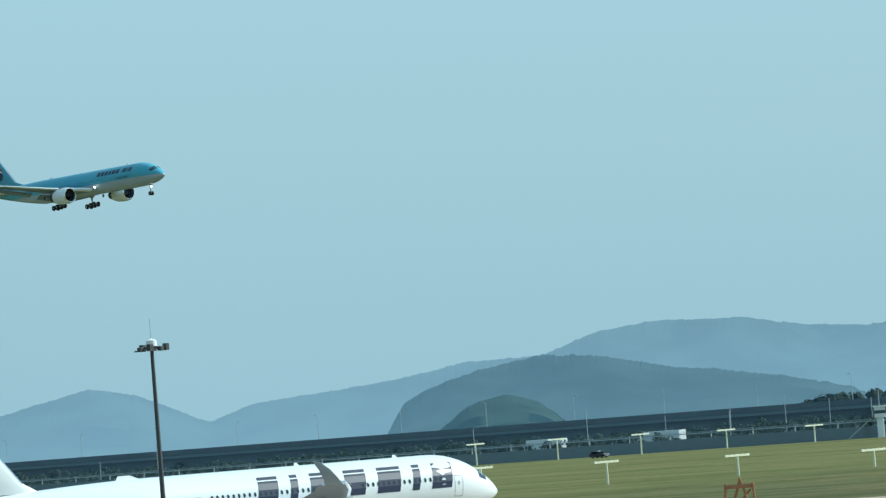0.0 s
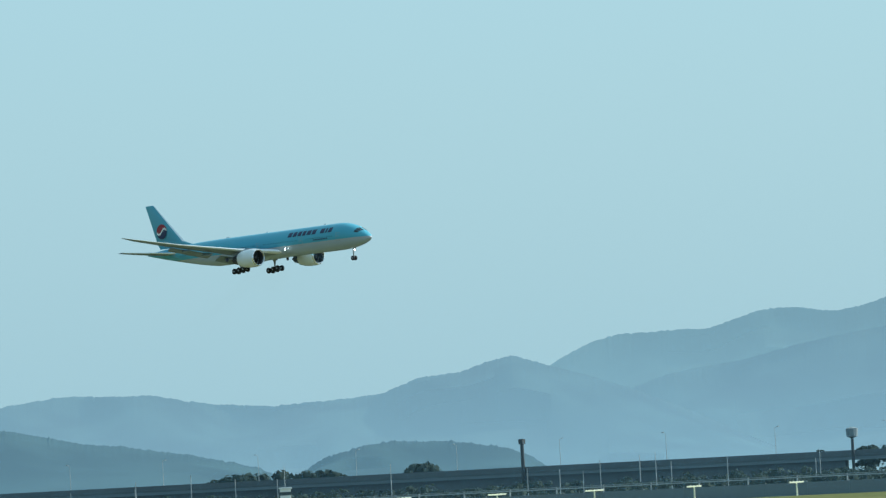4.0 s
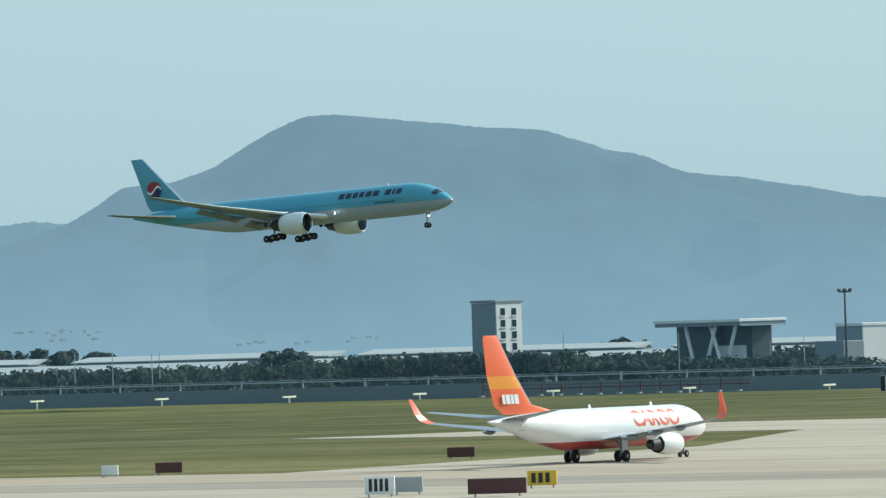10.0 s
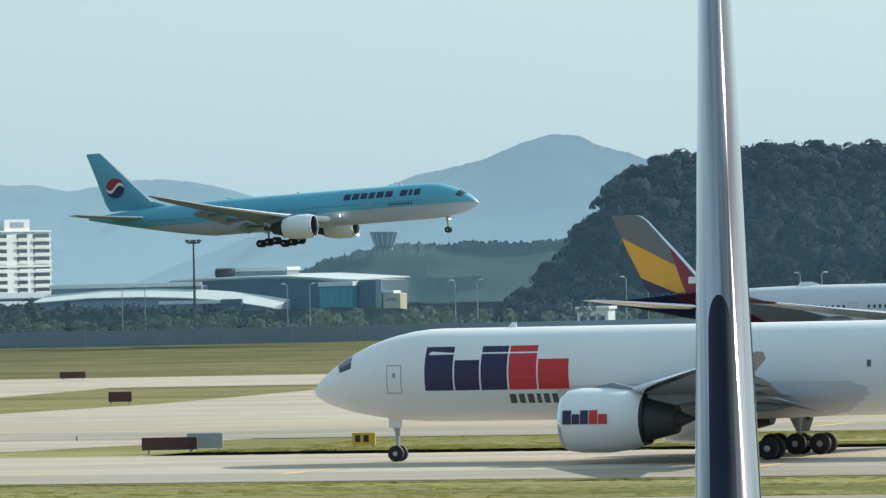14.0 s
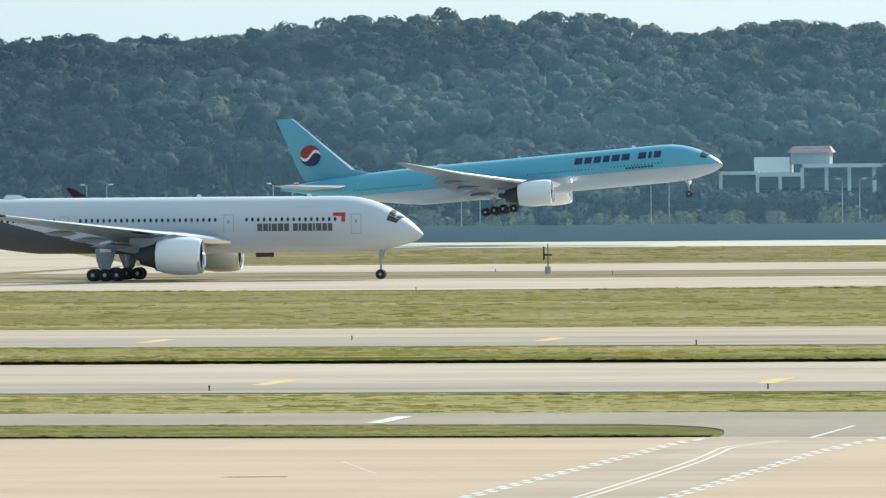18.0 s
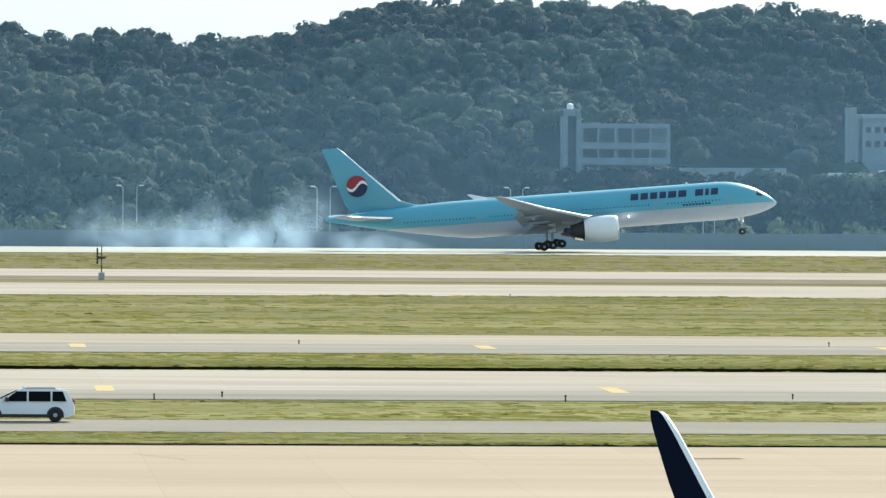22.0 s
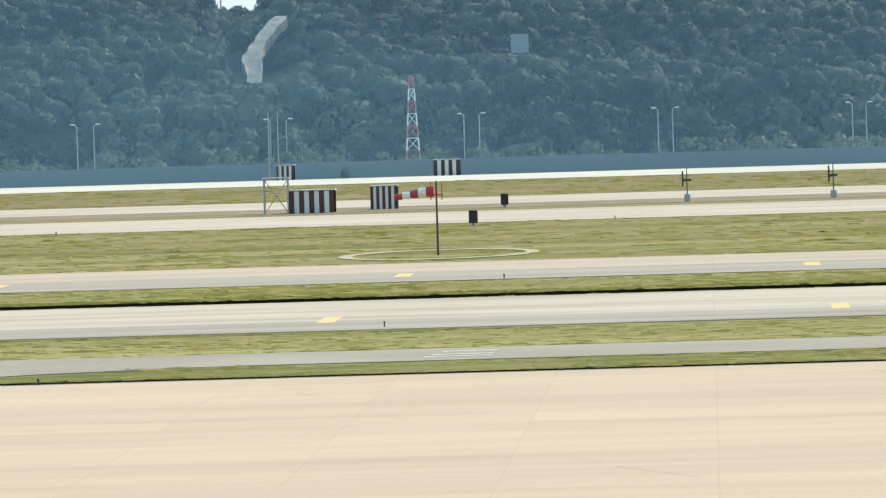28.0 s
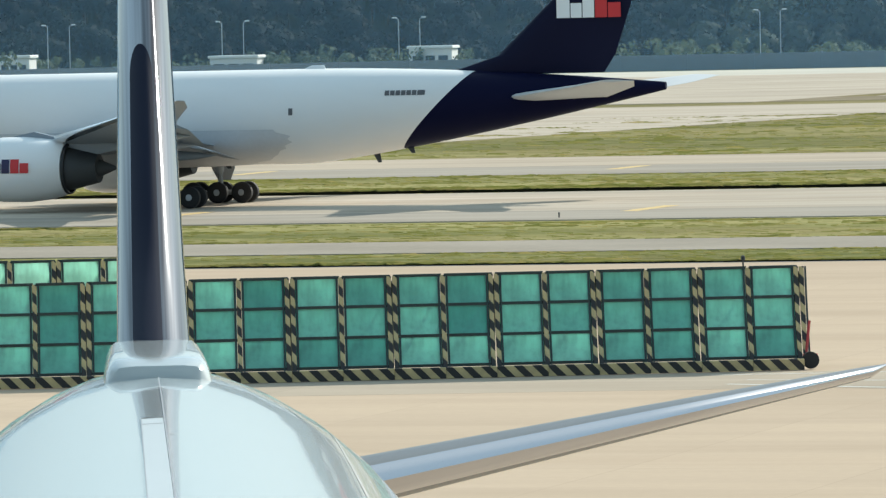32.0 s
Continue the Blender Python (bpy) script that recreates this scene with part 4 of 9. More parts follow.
def spec_777(length, plug, body, fin_mat, gear_s, flaps, flex):
    """The large twin; plug: how much the front is longer than the short one's."""
    r, zc = 3.1, 5.75
    w = 21.4 + plug
    sp = dict(hull=Hull(length, r, zc, 9.5, length - 24.0, 0.95, 0.42), gear_s=gear_s, body=body, fin_mat=fin_mat)
    zr = zc - 1.75
    sp["wing"] = [(w - 2.2, 0.5, zr, 15.4, 1.9, 0), (w, 3.0, zr, 13.3, 1.75, 0), (w + 4.9, 10.4, zr + 0.75 + flex * 0.2, 8.3, 0.95, -3), (w + 12.6, 22.0, zr + 2.0 + flex, 4.6, 0.5, -6), (w + 17.6, 29.2, zr + 2.9 + flex * 1.7, 2.7, 0.26, -8), (w + 20.6, 32.3, zr + 3.35 + flex * 2.1, 0.55, 0.06, -8)]
    te = lambda y: (w + 13.2) if y < 10.4 else (w + 13.2 + (y - 10.4) * 0.345)
    sp["fairings"] = [(w + 12.2, 7.0, zr - 0.55, 4.6), (w + 13.2, 13.2, zr + 0.25 + flex * 0.4, 4.2), (w + 14.8, 18.2, zr + 0.95 + flex * 0.7, 3.6)]
    sp["flaps"] = []
    if flaps:
        sp["flaps"] = [(w + 12.7, 3.3, zr - 0.35, 2.7, w + 12.9, 9.3, zr + 0.35, 2.3, flaps), (w + 13.6, 11.2, zr + 0.55 + flex * 0.3, 2.0, w + 16.3, 21.5, zr + 1.75 + flex * 0.9, 1.5, flaps)]
    t = length - 12.6
    sp["stab"] = [(t, 0.6, zc + 0.9, 7.2, 0.75), (t + 6.6, 7.0, zc + 1.65, 4.2, 0.4), (t + 9.6, 10.7, zc + 2.05, 2.2, 0.18)]
    f = length - 16.8
    sp["fin"] = [(f + 0.4, zc + 2.5, 12.2, 0.35), (f + 4.3, zc + 3.7, 9.1, 0.95), (f + 9.0, zc + 8.2, 5.9, 0.65), (f + 13.6, zc + 12.75, 2.9, 0.36), (f + 14.0, zc + 12.95, 2.5, 0.2)]
    sp["belly"] = (w - 3.0, w + 19.0, 0.55)
    sp["engines"] = [(w + 0.1, 9.7, 2.80, 2.10, 7.2, zr + 0.3)]
    sp["engine_mats"] = (AIR_WHITE, AIR_GREY)
    sp["gears"] = dict(y=5.5, r=0.67, w=0.5, xs=(-1.45, 0, 1.45), ys=(-0.7, 0.7), nose_s=5.9, nr=0.54, nw=0.4)
    sp["cockpit"] = (1.75, 3.0, 0.12, 1.12)
    sp["aerials"] = [(14, zc + r - 0.02, 0.6, 0.35), (length * 0.45, zc + r - 0.02, 0.6, 0.3), (length * 0.62, zc + r - 0.05, 1.6, 0.28)]
    sp["tilt"] = 6 if flaps > 20 else 0
    return sp


def spec_350(body, fin_mat, tip_mat, zc=5.9):
    L, r = 66.8, 3.0
    w = 20.6
    zr = zc - 1.7
    sp = dict(hull=Hull(L, r, zc, 8.6, L - 25.0, 1.15, 0.40, 1.08), gear_s=35.0, body=body, fin_mat=fin_mat, tip_mat=tip_mat)
    sp["wing"] = [(w - 2.2, 0.5, zr, 14.0, 1.8, 0), (w, 2.9, zr, 12.2, 1.65, 0), (w + 5.4, 10.6, zr + 0.85, 7.6, 0.9, -3), (w + 14.2, 23.0, zr + 2.3, 4.3, 0.45, -5), (w + 18.4, 28.0, zr + 3.0, 3.1, 0.3, -9), (w + 20.4, 30.2, zr + 3.55, 2.6, 0.24, -22), (w + 21.8, 31.4, zr + 4.35, 2.1, 0.18, -42), (w + 23.2, 32.15, zr + 5.5, 1.6, 0.12, -58), (w + 24.6, 32.5, zr + 6.5, 0.9, 0.06, -66), (w + 25.3, 32.55, zr + 6.65, 0.25, 0.03, -66)]
    sp["tip_from"] = 5
    sp["fairings"] = [(w + 11.8, 6.6, zr - 0.45, 4.4), (w + 12.9, 12.6, zr + 0.3, 4.0), (w + 14.8, 18.2, zr + 1.05, 3.4)]
    sp["flaps"] = []
    t = L - 11.0
    sp["stab"] = [(t, 0.6, zc + 0.75, 6.2, 0.7), (t + 5.4, 6.2, zc + 1.45, 3.7, 0.36), (t + 8.3, 9.35, zc + 1.85, 1.9, 0.15)]
    f = L - 14.6
    sp["fin"] = [(f + 2.4, zc + 2.45, 8.6, 0.35), (f + 4.3, zc + 3.4, 7.2, 0.9), (f + 7.7, zc + 7.1, 5.7, 0.6), (f + 10.9, zc + 10.5, 4.1, 0.36), (f + 11.7, zc + 11.05, 3.6, 0.2), (f + 12.3, zc + 11.2, 2.9, 0.1)]
    sp["belly"] = (w - 3.0, w + 18.0, 0.55)
    sp["engines"] = [(w + 1.3, 10.4, 2.72, 2.0, 6.3, zr + 0.35)]
    sp["engine_mats"] = (AIR_WHITE, AIR_GREY)
    sp["gears"] = dict(y=5.3, r=0.68, w=0.5, xs=(-1.0, 1.0), ys=(-0.75, 0.75), nose_s=4.6, nr=0.52, nw=0.4)
    sp["cockpit"] = (1.7, 3.1, 0.10, 1.20)
    sp["doors"] = [(6.2, 4.9, 1.1, 2.1), (20.0, 4.9, 1.1, 2.1), (38.0, 4.9, 1.0, 2.0), (54.6, 5.2, 1.1, 2.0)]
    sp["windows"] = ([(9.0, 19.2), (22.0, 37.2), (39.6, 53.6)], zc + 0.55, 0.64, 0.30, 0.44)
    sp["aerials"] = [(12, zc + r - 0.02, 0.6, 0.3), (24, zc + r - 0.02, 0.6, 0.3), (43, zc + r - 0.06, 2.8, 0.42)]
    return sp


# the landing airliner
K = spec_777(73.1, 5.3, LIVERY_BLUE, AIR_BLUE, 37.1, 28, 1.0)
K["belly_mat"] = LIVERY_BLUE
K["slat_mat"] = AIR_WHITE
K["doors"] = [(7.2, 4.6, 1.1, 1.9), (19.0, 4.6, 1.1, 1.9), (33.0, 4.6, 1.1, 1.9), (47.5, 4.6, 1.1, 1.9), (62.0, 5.1, 1.0, 1.8)]
K["windows"] = ([(9.5, 18.0), (21.0, 32.0), (34.8, 46.8), (49.3, 61.0)], 5.95, 0.56, 0.17, 0.24)
landing_airliner = airliner("landing_airliner", "sky-blue and white wide-body airliner landing with its wheels down", K)


def title(root, hull, x0, s, items, mat, left, gap=0.2, slant=0.0):
    """Plain blocks of letter size on the side of a hull: items (width, height, middle); a width below 0 is a space."""
    for w, h, z in (items if left else items[::-1]):
        if w > 0:
            part("title_block", blocks(hull, x0, s, z, [w], 0, h, left, slant), [mat], root)
        s += abs(w) + gap


HK = K["hull"]
for left in (True, False):
    title(landing_airliner, HK, 37.1, 9.6, [(w, 1.05, 7.4) for w in (1.25, 1.2, 1.15, 1.05, 1.3, 1.3, -0.7, 1.3, 0.55, 1.15)], TITLE_NAVY, left, 0.36, 0.2)
    title(landing_airliner, HK, 37.1, 11.0, [(0.36, 0.3, 5.55)] * 9, TITLE_NAVY, left, 0.16)
MARK_RED = dirty("mark_red_paint", (0.30, 0.020, 0.030), 0.4, 0, 0.6, 0.1)
# round tail mark: red over navy, parted by a white wave
ey = 0.44
for sgn in (1, -1):
    cx, cz, R = 37.1 - 67.6, 12.35, 1.72
    for nm, mat, sec in (("mark_red", MARK_RED, 0), ("mark_navy", TITLE_NAVY, 1), ("mark_white", WHITE_PAINT, 2)):
        me = Mesh()
        wave = lambda u: 0.42 * R * math.sin(u * math.pi * 0.95) * sgn * -1
        N = 20
        top, bot = [], []
        for i in range(N + 1):
            u = -1 + 2 * i / N
            c = R * math.sqrt(max(0, 1 - u * u))
            q = max(-c, min(c, wave(u) * 0.9))
            a, b = (q + 0.24, c) if sec == 0 else ((-c, q - 0.24) if sec == 1 else (q - 0.30, q + 0.30))
            a, b = max(-c, min(c, a)), max(-c, min(c, b))
            top.append((cx + u * R, b))
            bot.append((cx + u * R, a))
        y = sgn * (ey + (0.02 if sec == 2 else 0.03))
        yo = lambda z: y * (1 - 0.075 * (z))
        me.add([(x, yo(z), cz + z) for x, z in top] + [(x, yo(z), cz + z) for x, z in bot], [(i, i + 1, N + 2 + i, N + 1 + i) for i in range(N)])
        part(nm, me, [mat], landing_airliner)
    for ys_ in (1, -1):
        cm = Mesh().lathe([(0, 0.02), (0.02, 0.45)], "y", (37.1 - 34.9, ys_ * 9.7 + sgn * 2.14, 2.9), 16)
        part("engine_mark", cm, [TITLE_NAVY], landing_airliner)

GLOW = Nodes("landing_lamp_glow")
GLOW.b.inputs["Emission Color"].default_value, GLOW.b.inputs["Emission Strength"].default_value = (1.0, 0.96, 0.88, 1), 14.0
GLOW.done((0.9, 0.9, 0.85), 0.2)
for x_, y_, z_, r_ in ((37.1 - 24.4, 3.45, 4.35, 0.22), (37.1 - 24.4, -3.45, 4.35, 0.22), (37.1 - 5.55, 0.0, 2.35, 0.16)):
    part("landing_lamp", Mesh().lathe([(x_ - 0.02, r_ * 0.9), (x_, r_), (x_ + 0.01, r_ * 0.5)], "x", (0, y_, z_), 14), [GLOW.m], landing_airliner, "lit landing lamp", True)

# the freighter that waits on the taxiway
C = spec_777(64.5, 0.0, LIVERY_CARGO, AIR_NAVY, 31.8, 14, 0.0)
C["doors"] = [(6.3, 4.6, 1.1, 1.9)]
C["belly_mat"] = dirty("belly_grey", (0.60, 0.61, 0.63), 0.7, 0, 0.4, 0.25)
C["gears"].update(x=-0.55, r=C["gears"]["r"] * 1.06, xs=tuple(q * 1.18 for q in C["gears"]["xs"]))
C["stab"] = [(q + 1.6, y_ * 1.03, z_, c_, t_) for q, y_, z_, c_, t_ in C["stab"]]
C["edge_mat"], C["stab_mat"], C["stab_edge_mat"] = AIR_NAVY, STAB_PALE, STAB_PALE
C["fin"] = [(q + 1.3, z_, c_ - 1.2, t_) for q, z_, c_, t_ in C["fin"]]
freighter = airliner("freighter", "white wide-body freighter with a dark navy tail standing on the taxiway", C)
for sgn in (1, -1):
    part("gear_door", Mesh().loft([[(-0.55 - w_, sgn * y_, z_), (-0.55 + w_, sgn * y_, z_), (-0.55 + w_, sgn * (y_ + 0.06), z_), (-0.55 - w_, sgn * (y_ + 0.06), z_)] for w_, y_, z_ in ((0.45, 6.3, 1.5), (0.8, 6.1, 2.3), (0.95, 5.7, 3.2))], caps=True), [STAB_PALE], freighter, "pale landing gear door")
freighter.matrix_basis = pose(-151.2, 453.5, 0.06, 0, 0, 180)
HC = C["hull"]
for q_, h_ in ((44.9, 0.55), (47.2, 0.35), (34.6, 0.25)):
    x_, y_, z_ = HC.point(q_, math.pi, 0)
    part("belly_aerial", Mesh().loft([[(31.8 + x_ + 0.25, -0.03, z_ + 0.1), (31.8 + x_ - 0.25, -0.03, z_ + 0.1), (31.8 + x_ - 0.25, 0.03, z_ + 0.1), (31.8 + x_ + 0.25, 0.03, z_ + 0.1)], [(31.8 + x_ - 0.1, -0.02, z_ - h_), (31.8 + x_ - 0.35, -0.02, z_ - h_), (31.8 + x_ - 0.35, 0.02, z_ - h_), (31.8 + x_ - 0.1, 0.02, z_ - h_)]], caps=True), [DARK_METAL], freighter)
MARK = [(2.0, 2.9, 6.2, TITLE_PURPLE), (1.75, 2.0, 5.75, TITLE_PURPLE), (1.85, 2.9, 6.2, TITLE_PURPLE), (1.95, 2.9, 6.2, TITLE_RED), (2.15, 2.0, 5.75, TITLE_RED)]
for left in (True, False):
    s = 9.1
    for w, h, z, mat in (MARK if left else MARK[::-1]):
        part("title_block", blocks(HC, 31.8, s, z, [w], 0, h, left), [mat], freighter)
        s += w + 0.12
    title(freighter, HC, 31.8, 15.0 if left else 13.6, [(w, 0.62, 4.15) for w in (0.45, 0.4, 0.45, 0.3, 0.4, 0.4, 0.4)], TITLE_GREY, left, 0.2)
    title(freighter, HC, 31.8, 46.3, [(0.3, 0.32, 7.2)] * 6 + [(0.5, 0.32, 7.2)], TITLE_GREY, left, 0.06)
    part("hatch", blocks(HC, 31.8, 39.9, 6.1, [0.28], 0.1, 0.45, left), [TITLE_GREY], freighter)
for sgn in (1, -1):
    k = 0.0
    for w, h, mat in ((0.88, 1.35, AIR_WHITE), (0.74, 0.95, AIR_WHITE), (0.78, 1.35, AIR_WHITE), (0.8, 1.35, TITLE_RED), (0.85, 0.95, TITLE_RED)):
        a = 31.8 - 57.4 - k if sgn > 0 else 31.8 - 61.6 + k
        b = a - w * sgn
        yy = sgn * 0.42
        part("fin_block", Mesh().add([(a, yy, 11.8), (b, yy, 11.8), (b, yy * 0.95, 11.8 + h), (a, yy * 0.95, 11.8 + h)], [(0, 1, 2, 3)]), [mat], freighter)
        k += w + 0.06
    for ys_ in (1, -1):
        k = 0.0
        for w, h, mat in ((0.6, 0.9, TITLE_PURPLE), (0.5, 0.65, TITLE_PURPLE), (0.54, 0.9, TITLE_PURPLE), (0.58, 0.9, TITLE_RED), (0.6, 0.65, TITLE_RED)):
            a = 31.8 - 21.95 - (k if sgn > 0 else 3.0 - k)
            b = a - w * sgn
            me = Mesh()
            zs = [-0.15 + h * i / 3 for i in range(4)]
            ry = lambda z: ys_ * 9.7 + sgn * (math.sqrt(2.125 ** 2 - z * z) + 0.03)
            me.add([q for z in zs for q in ((a, ry(z), 2.75 + z), (b, ry(z), 2.75 + z))], [(2 * i, 2 * i + 1, 2 * i + 3, 2 * i + 2) for i in range(3)])
            part("engine_block", me, [mat], freighter)
            k += w + 0.06

# the banded airliner that rolls along the far taxiway
A = spec_350(LIVERY_BAND, FIN_BAND, dirty("winglet_dark_red", (0.050, 0.016, 0.024), 0.6, 0, 0.5, 0.15))
A["stab_mat"] = AIR_WHITE
A["windows"] = ([(9.0, 19.2), (22.0, 37.2), (39.6, 46.6)],) + A["windows"][1:]
A["stab"] = [(55.8, 0.6, 6.65, 6.4, 0.7), (61.9, 6.2, 7.35, 4.1, 0.36), (65.6, 9.35, 7.75, 2.2, 0.15)]
A["gears"]["x"], A["gears"]["xs"] = 1.6, (-1.3, 0.0, 1.3)
A["wing"] = A["wing"][:5] + [(41.0, 30.2, 7.55, 2.6, 0.24, -22), (42.4, 31.4, 8.1, 2.1, 0.18, -42), (43.8, 32.15, 8.95, 1.6, 0.12, -58), (45.2, 32.5, 9.75, 0.9, 0.06, -66), (45.9, 32.55, 9.9, 0.25, 0.03, -66)]
rolling_airliner = airliner("rolling_airliner", "pale grey wide-body airliner with grey, red, yellow and navy tail bands", A)
rolling_airliner.scale = (1.085, 1.085, 1.085)
HA = A["hull"]
for left in (True, False):
    ws = [0.75, 0.7, 0.35, 0.75, 0.8, 0.75, -0.3, 0.75, 0.35, 0.75, 0.6, 0.35, 0.8, 0.7, 0.65]
    title(rolling_airliner, HA, 35.0, 9.3, [(w * 0.72, 0.80, 5.62) for w in ws], TITLE_GREY, left, 0.10)
    part("nose_arrow", letter_shape(HA, 35.0, 7.75, 6.5, 1.3, 1.5, left, [(0, 0.9, 0.72, 1.0), (0.62, 0.9, 0.25, 0.75)] if not left else [(0.1, 1, 0.72, 1.0), (0.1, 0.38, 0.25, 0.75)]), [TITLE_RED], rolling_airliner, "small red arrow mark")
for sgn in (1, -1):
    part("gear_door", Mesh().loft([[(x_, sgn * y_, z_) for x_, z_ in ((1.6 - w_, z0_), (1.6 + w_, z0_))] + [(x_, sgn * (y_ + 0.06), z_) for x_, z_ in ((1.6 + w_, z0_), (1.6 - w_, z0_))] for w_, y_, z0_ in ((0.55, 6.15, 1.25), (0.95, 5.9, 2.3), (1.15, 5.5, 3.5))], caps=True), [AIR_GREY], rolling_airliner, "tall grey landing gear door")
    part("flag_mark", Mesh().box(35.0 - 58.4, 35.0 - 57.3, sgn * 0.47 - 0.02, sgn * 0.47 + 0.02, 9.35, 10.1), [WHITE_PAINT], rolling_airliner, "small white flag patch")

# white airliner on a far stand and white airliner parked below the camera
W = spec_350(AIR_WHITE, AIR_WHITE, AIR_GREY, 6.2)
W["wing"] = W["wing"][:5] + [(s_, y_, 4.5 + (z_ - 4.5) * 0.78, c_ * 0.8, t_, l_) for s_, y_, z_, c_, t_, l_ in W["wing"][5:]]
far_airliner = airliner("parked_airliner", "white wide-body airliner parked on a distant stand", W)
far_airliner.matrix_basis = pose(-545.0, 446.0, 0.06, 0, 0, 86)
HW = W["hull"]
for left in (True, False):
    title(far_airliner, HW, 35.0, 7.4, [(w, 2.5, 7.1) for w in (2.4, 0.9, 2.6, 2.6, 2.8, 0.9, 2.5)], TITLE_BLUE, left, 1.5, 0.25)
AIR_OFFWHITE = dirty("aircraft_offwhite", (0.46, 0.49, 0.485), 0.2, 0, 0.4, 0.2, coat=0.6)
B = spec_350(AIR_OFFWHITE, WING_NAVY, WING_NAVY, 6.35)
B["aerials"] = []
B["wing"], B["tip_from"] = B["wing"][:5], None
fz = 66.8 - 14.6
B["fin"] = [(fz + 0.9, 9.2, 9.9, 0.82), (fz + 3.0, 10.2, 8.6, 0.77), (fz + 7.3, 14.0, 6.3, 0.55), (fz + 11.0, 17.2, 4.0, 0.37), (fz + 12.2, 17.8, 3.2, 0.2)]
B["edge_from"] = 0
B["round_edge"] = True
B["stab_mat"] = dirty("tail_grey", (0.13, 0.135, 0.14), 0.4, 0, 0.5, 0.22)
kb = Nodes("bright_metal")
# dark bands across the edge: reflections put into the metal's colour
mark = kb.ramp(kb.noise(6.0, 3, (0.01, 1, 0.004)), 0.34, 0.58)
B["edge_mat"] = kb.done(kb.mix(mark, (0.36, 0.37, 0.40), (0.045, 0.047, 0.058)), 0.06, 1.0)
B["stab_edge_mat"] = dirty("tail_metal", (0.50, 0.51, 0.54), 0.10, 1.0, 0.7, 0.12)
B["stab_trim"] = 0.075
B["stab"] = [(q, y_, z_, c_, t_ * 1.25) for q, y_, z_, c_, t_ in B["stab"]]
B["stab"].append((B["stab"][-1][0] + 0.75, 9.6, B["stab"][-1][2] + 0.04, 0.7, 0.06))
near_airliner = airliner("parked_airliner", "white wide-body airliner parked nose-in with bright metal fin and tailplane edges", B)
ax = Vector((-math.sin(radians(19.02)), math.cos(radians(19.02)), 0))
mid = Vector((-math.sin(radians(18.675)), math.cos(radians(18.675)), 0)) * 70.0
near_airliner.matrix_basis = Matrix.Translation(mid - ax * 5.5 + Vector((0, 0, 0.06))) @ pose(0, 0, 0, 0, 0, math.degrees(math.atan2(-ax.y, -ax.x)))
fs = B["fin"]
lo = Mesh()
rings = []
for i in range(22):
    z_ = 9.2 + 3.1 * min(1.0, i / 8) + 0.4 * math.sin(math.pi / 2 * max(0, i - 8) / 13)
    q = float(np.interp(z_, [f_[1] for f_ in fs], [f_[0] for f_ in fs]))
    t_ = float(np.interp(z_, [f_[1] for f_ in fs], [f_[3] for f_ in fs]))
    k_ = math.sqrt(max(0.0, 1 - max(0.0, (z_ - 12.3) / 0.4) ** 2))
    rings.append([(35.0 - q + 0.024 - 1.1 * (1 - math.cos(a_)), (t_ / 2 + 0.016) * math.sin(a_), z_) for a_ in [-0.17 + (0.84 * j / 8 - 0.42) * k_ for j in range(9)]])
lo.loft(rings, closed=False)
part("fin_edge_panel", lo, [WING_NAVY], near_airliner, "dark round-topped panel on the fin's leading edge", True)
fr = Mesh()
rings = []
for q, w, h in ((fz - 6.5, 0.46, 9.30), (fz - 6.42, 0.53, 9.42), (fz - 6.2, 0.575, 9.47), (fz - 5.6, 0.585, 9.495), (fz - 3.0, 0.59, 9.43), (fz + 1.4, 0.57, 9.33)):
    rings.append([(35.0 - q, w * sx, 8.7 + (h - 8.7) * sz) for sx, sz in ((-1, 0), (1, 0), (0.99, 0.5), (0.95, 0.74), (0.87, 0.9), (0.76, 0.98), (0.5, 1.0), (-0.5, 1.0), (-0.76, 0.98), (-0.87, 0.9), (-0.95, 0.74), (-0.99, 0.5))])
fr.loft(rings, caps=True)
part("fin_root_fairing", fr, [AIR_OFFWHITE], near_airliner, "white rounded fairing block at the fin root", True)
HB = B["hull"]
AIR_PANEL = dirty("panel_grey", (0.50, 0.53, 0.54), 0.4, 0, 0.5, 0.15)


def crown_strip(name, q0, q1, a0, a1, mat, label="", out=0.006):
    """A flush strip on the crown between two places along it and two angles from the top."""
    me_ = Mesh()
    pts_ = [HB.point(q_, a_, out) for q_ in np.linspace(q0, q1, 8) for a_ in (a0, a1)]
    me_.add([(35.0 + x_, y_, z_) for x_, y_, z_ in pts_], [(2 * i_, 2 * i_ + 1, 2 * i_ + 3, 2 * i_ + 2) for i_ in range(7)])
    part(name, me_, [mat], near_airliner, label)


crown_strip("crown_panel", fz - 14.6, fz - 30.0, -0.070, -0.004, AIR_PANEL, "pale grey panel along the crown", 0.004)
crown_strip("crown_seam", fz - 6.6, fz - 30.0, -0.0022, 0.0022, SEAM)
crown_strip("crown_seam", fz - 14.6, fz - 30.0, -0.0730, -0.0700, SEAM)
crown_strip("crown_seam", fz - 14.6, fz - 14.75, -0.072, -0.004, DARK_METAL)
crown_strip("crown_seam", fz - 15.6, fz - 15.68, -0.072, -0.004, SEAM)
for q_ in (9.5, 17.2):
    crown_strip("skin_seam", fz - q_, fz - q_ - 0.05, 0.01, 0.5, SEAM, "", 0.006)
for a_ in (0.62, -0.62):
    crown_strip("skin_seam", fz - 1.0, fz - 30.0, a_, a_ + 0.004, SEAM, "", 0.006)
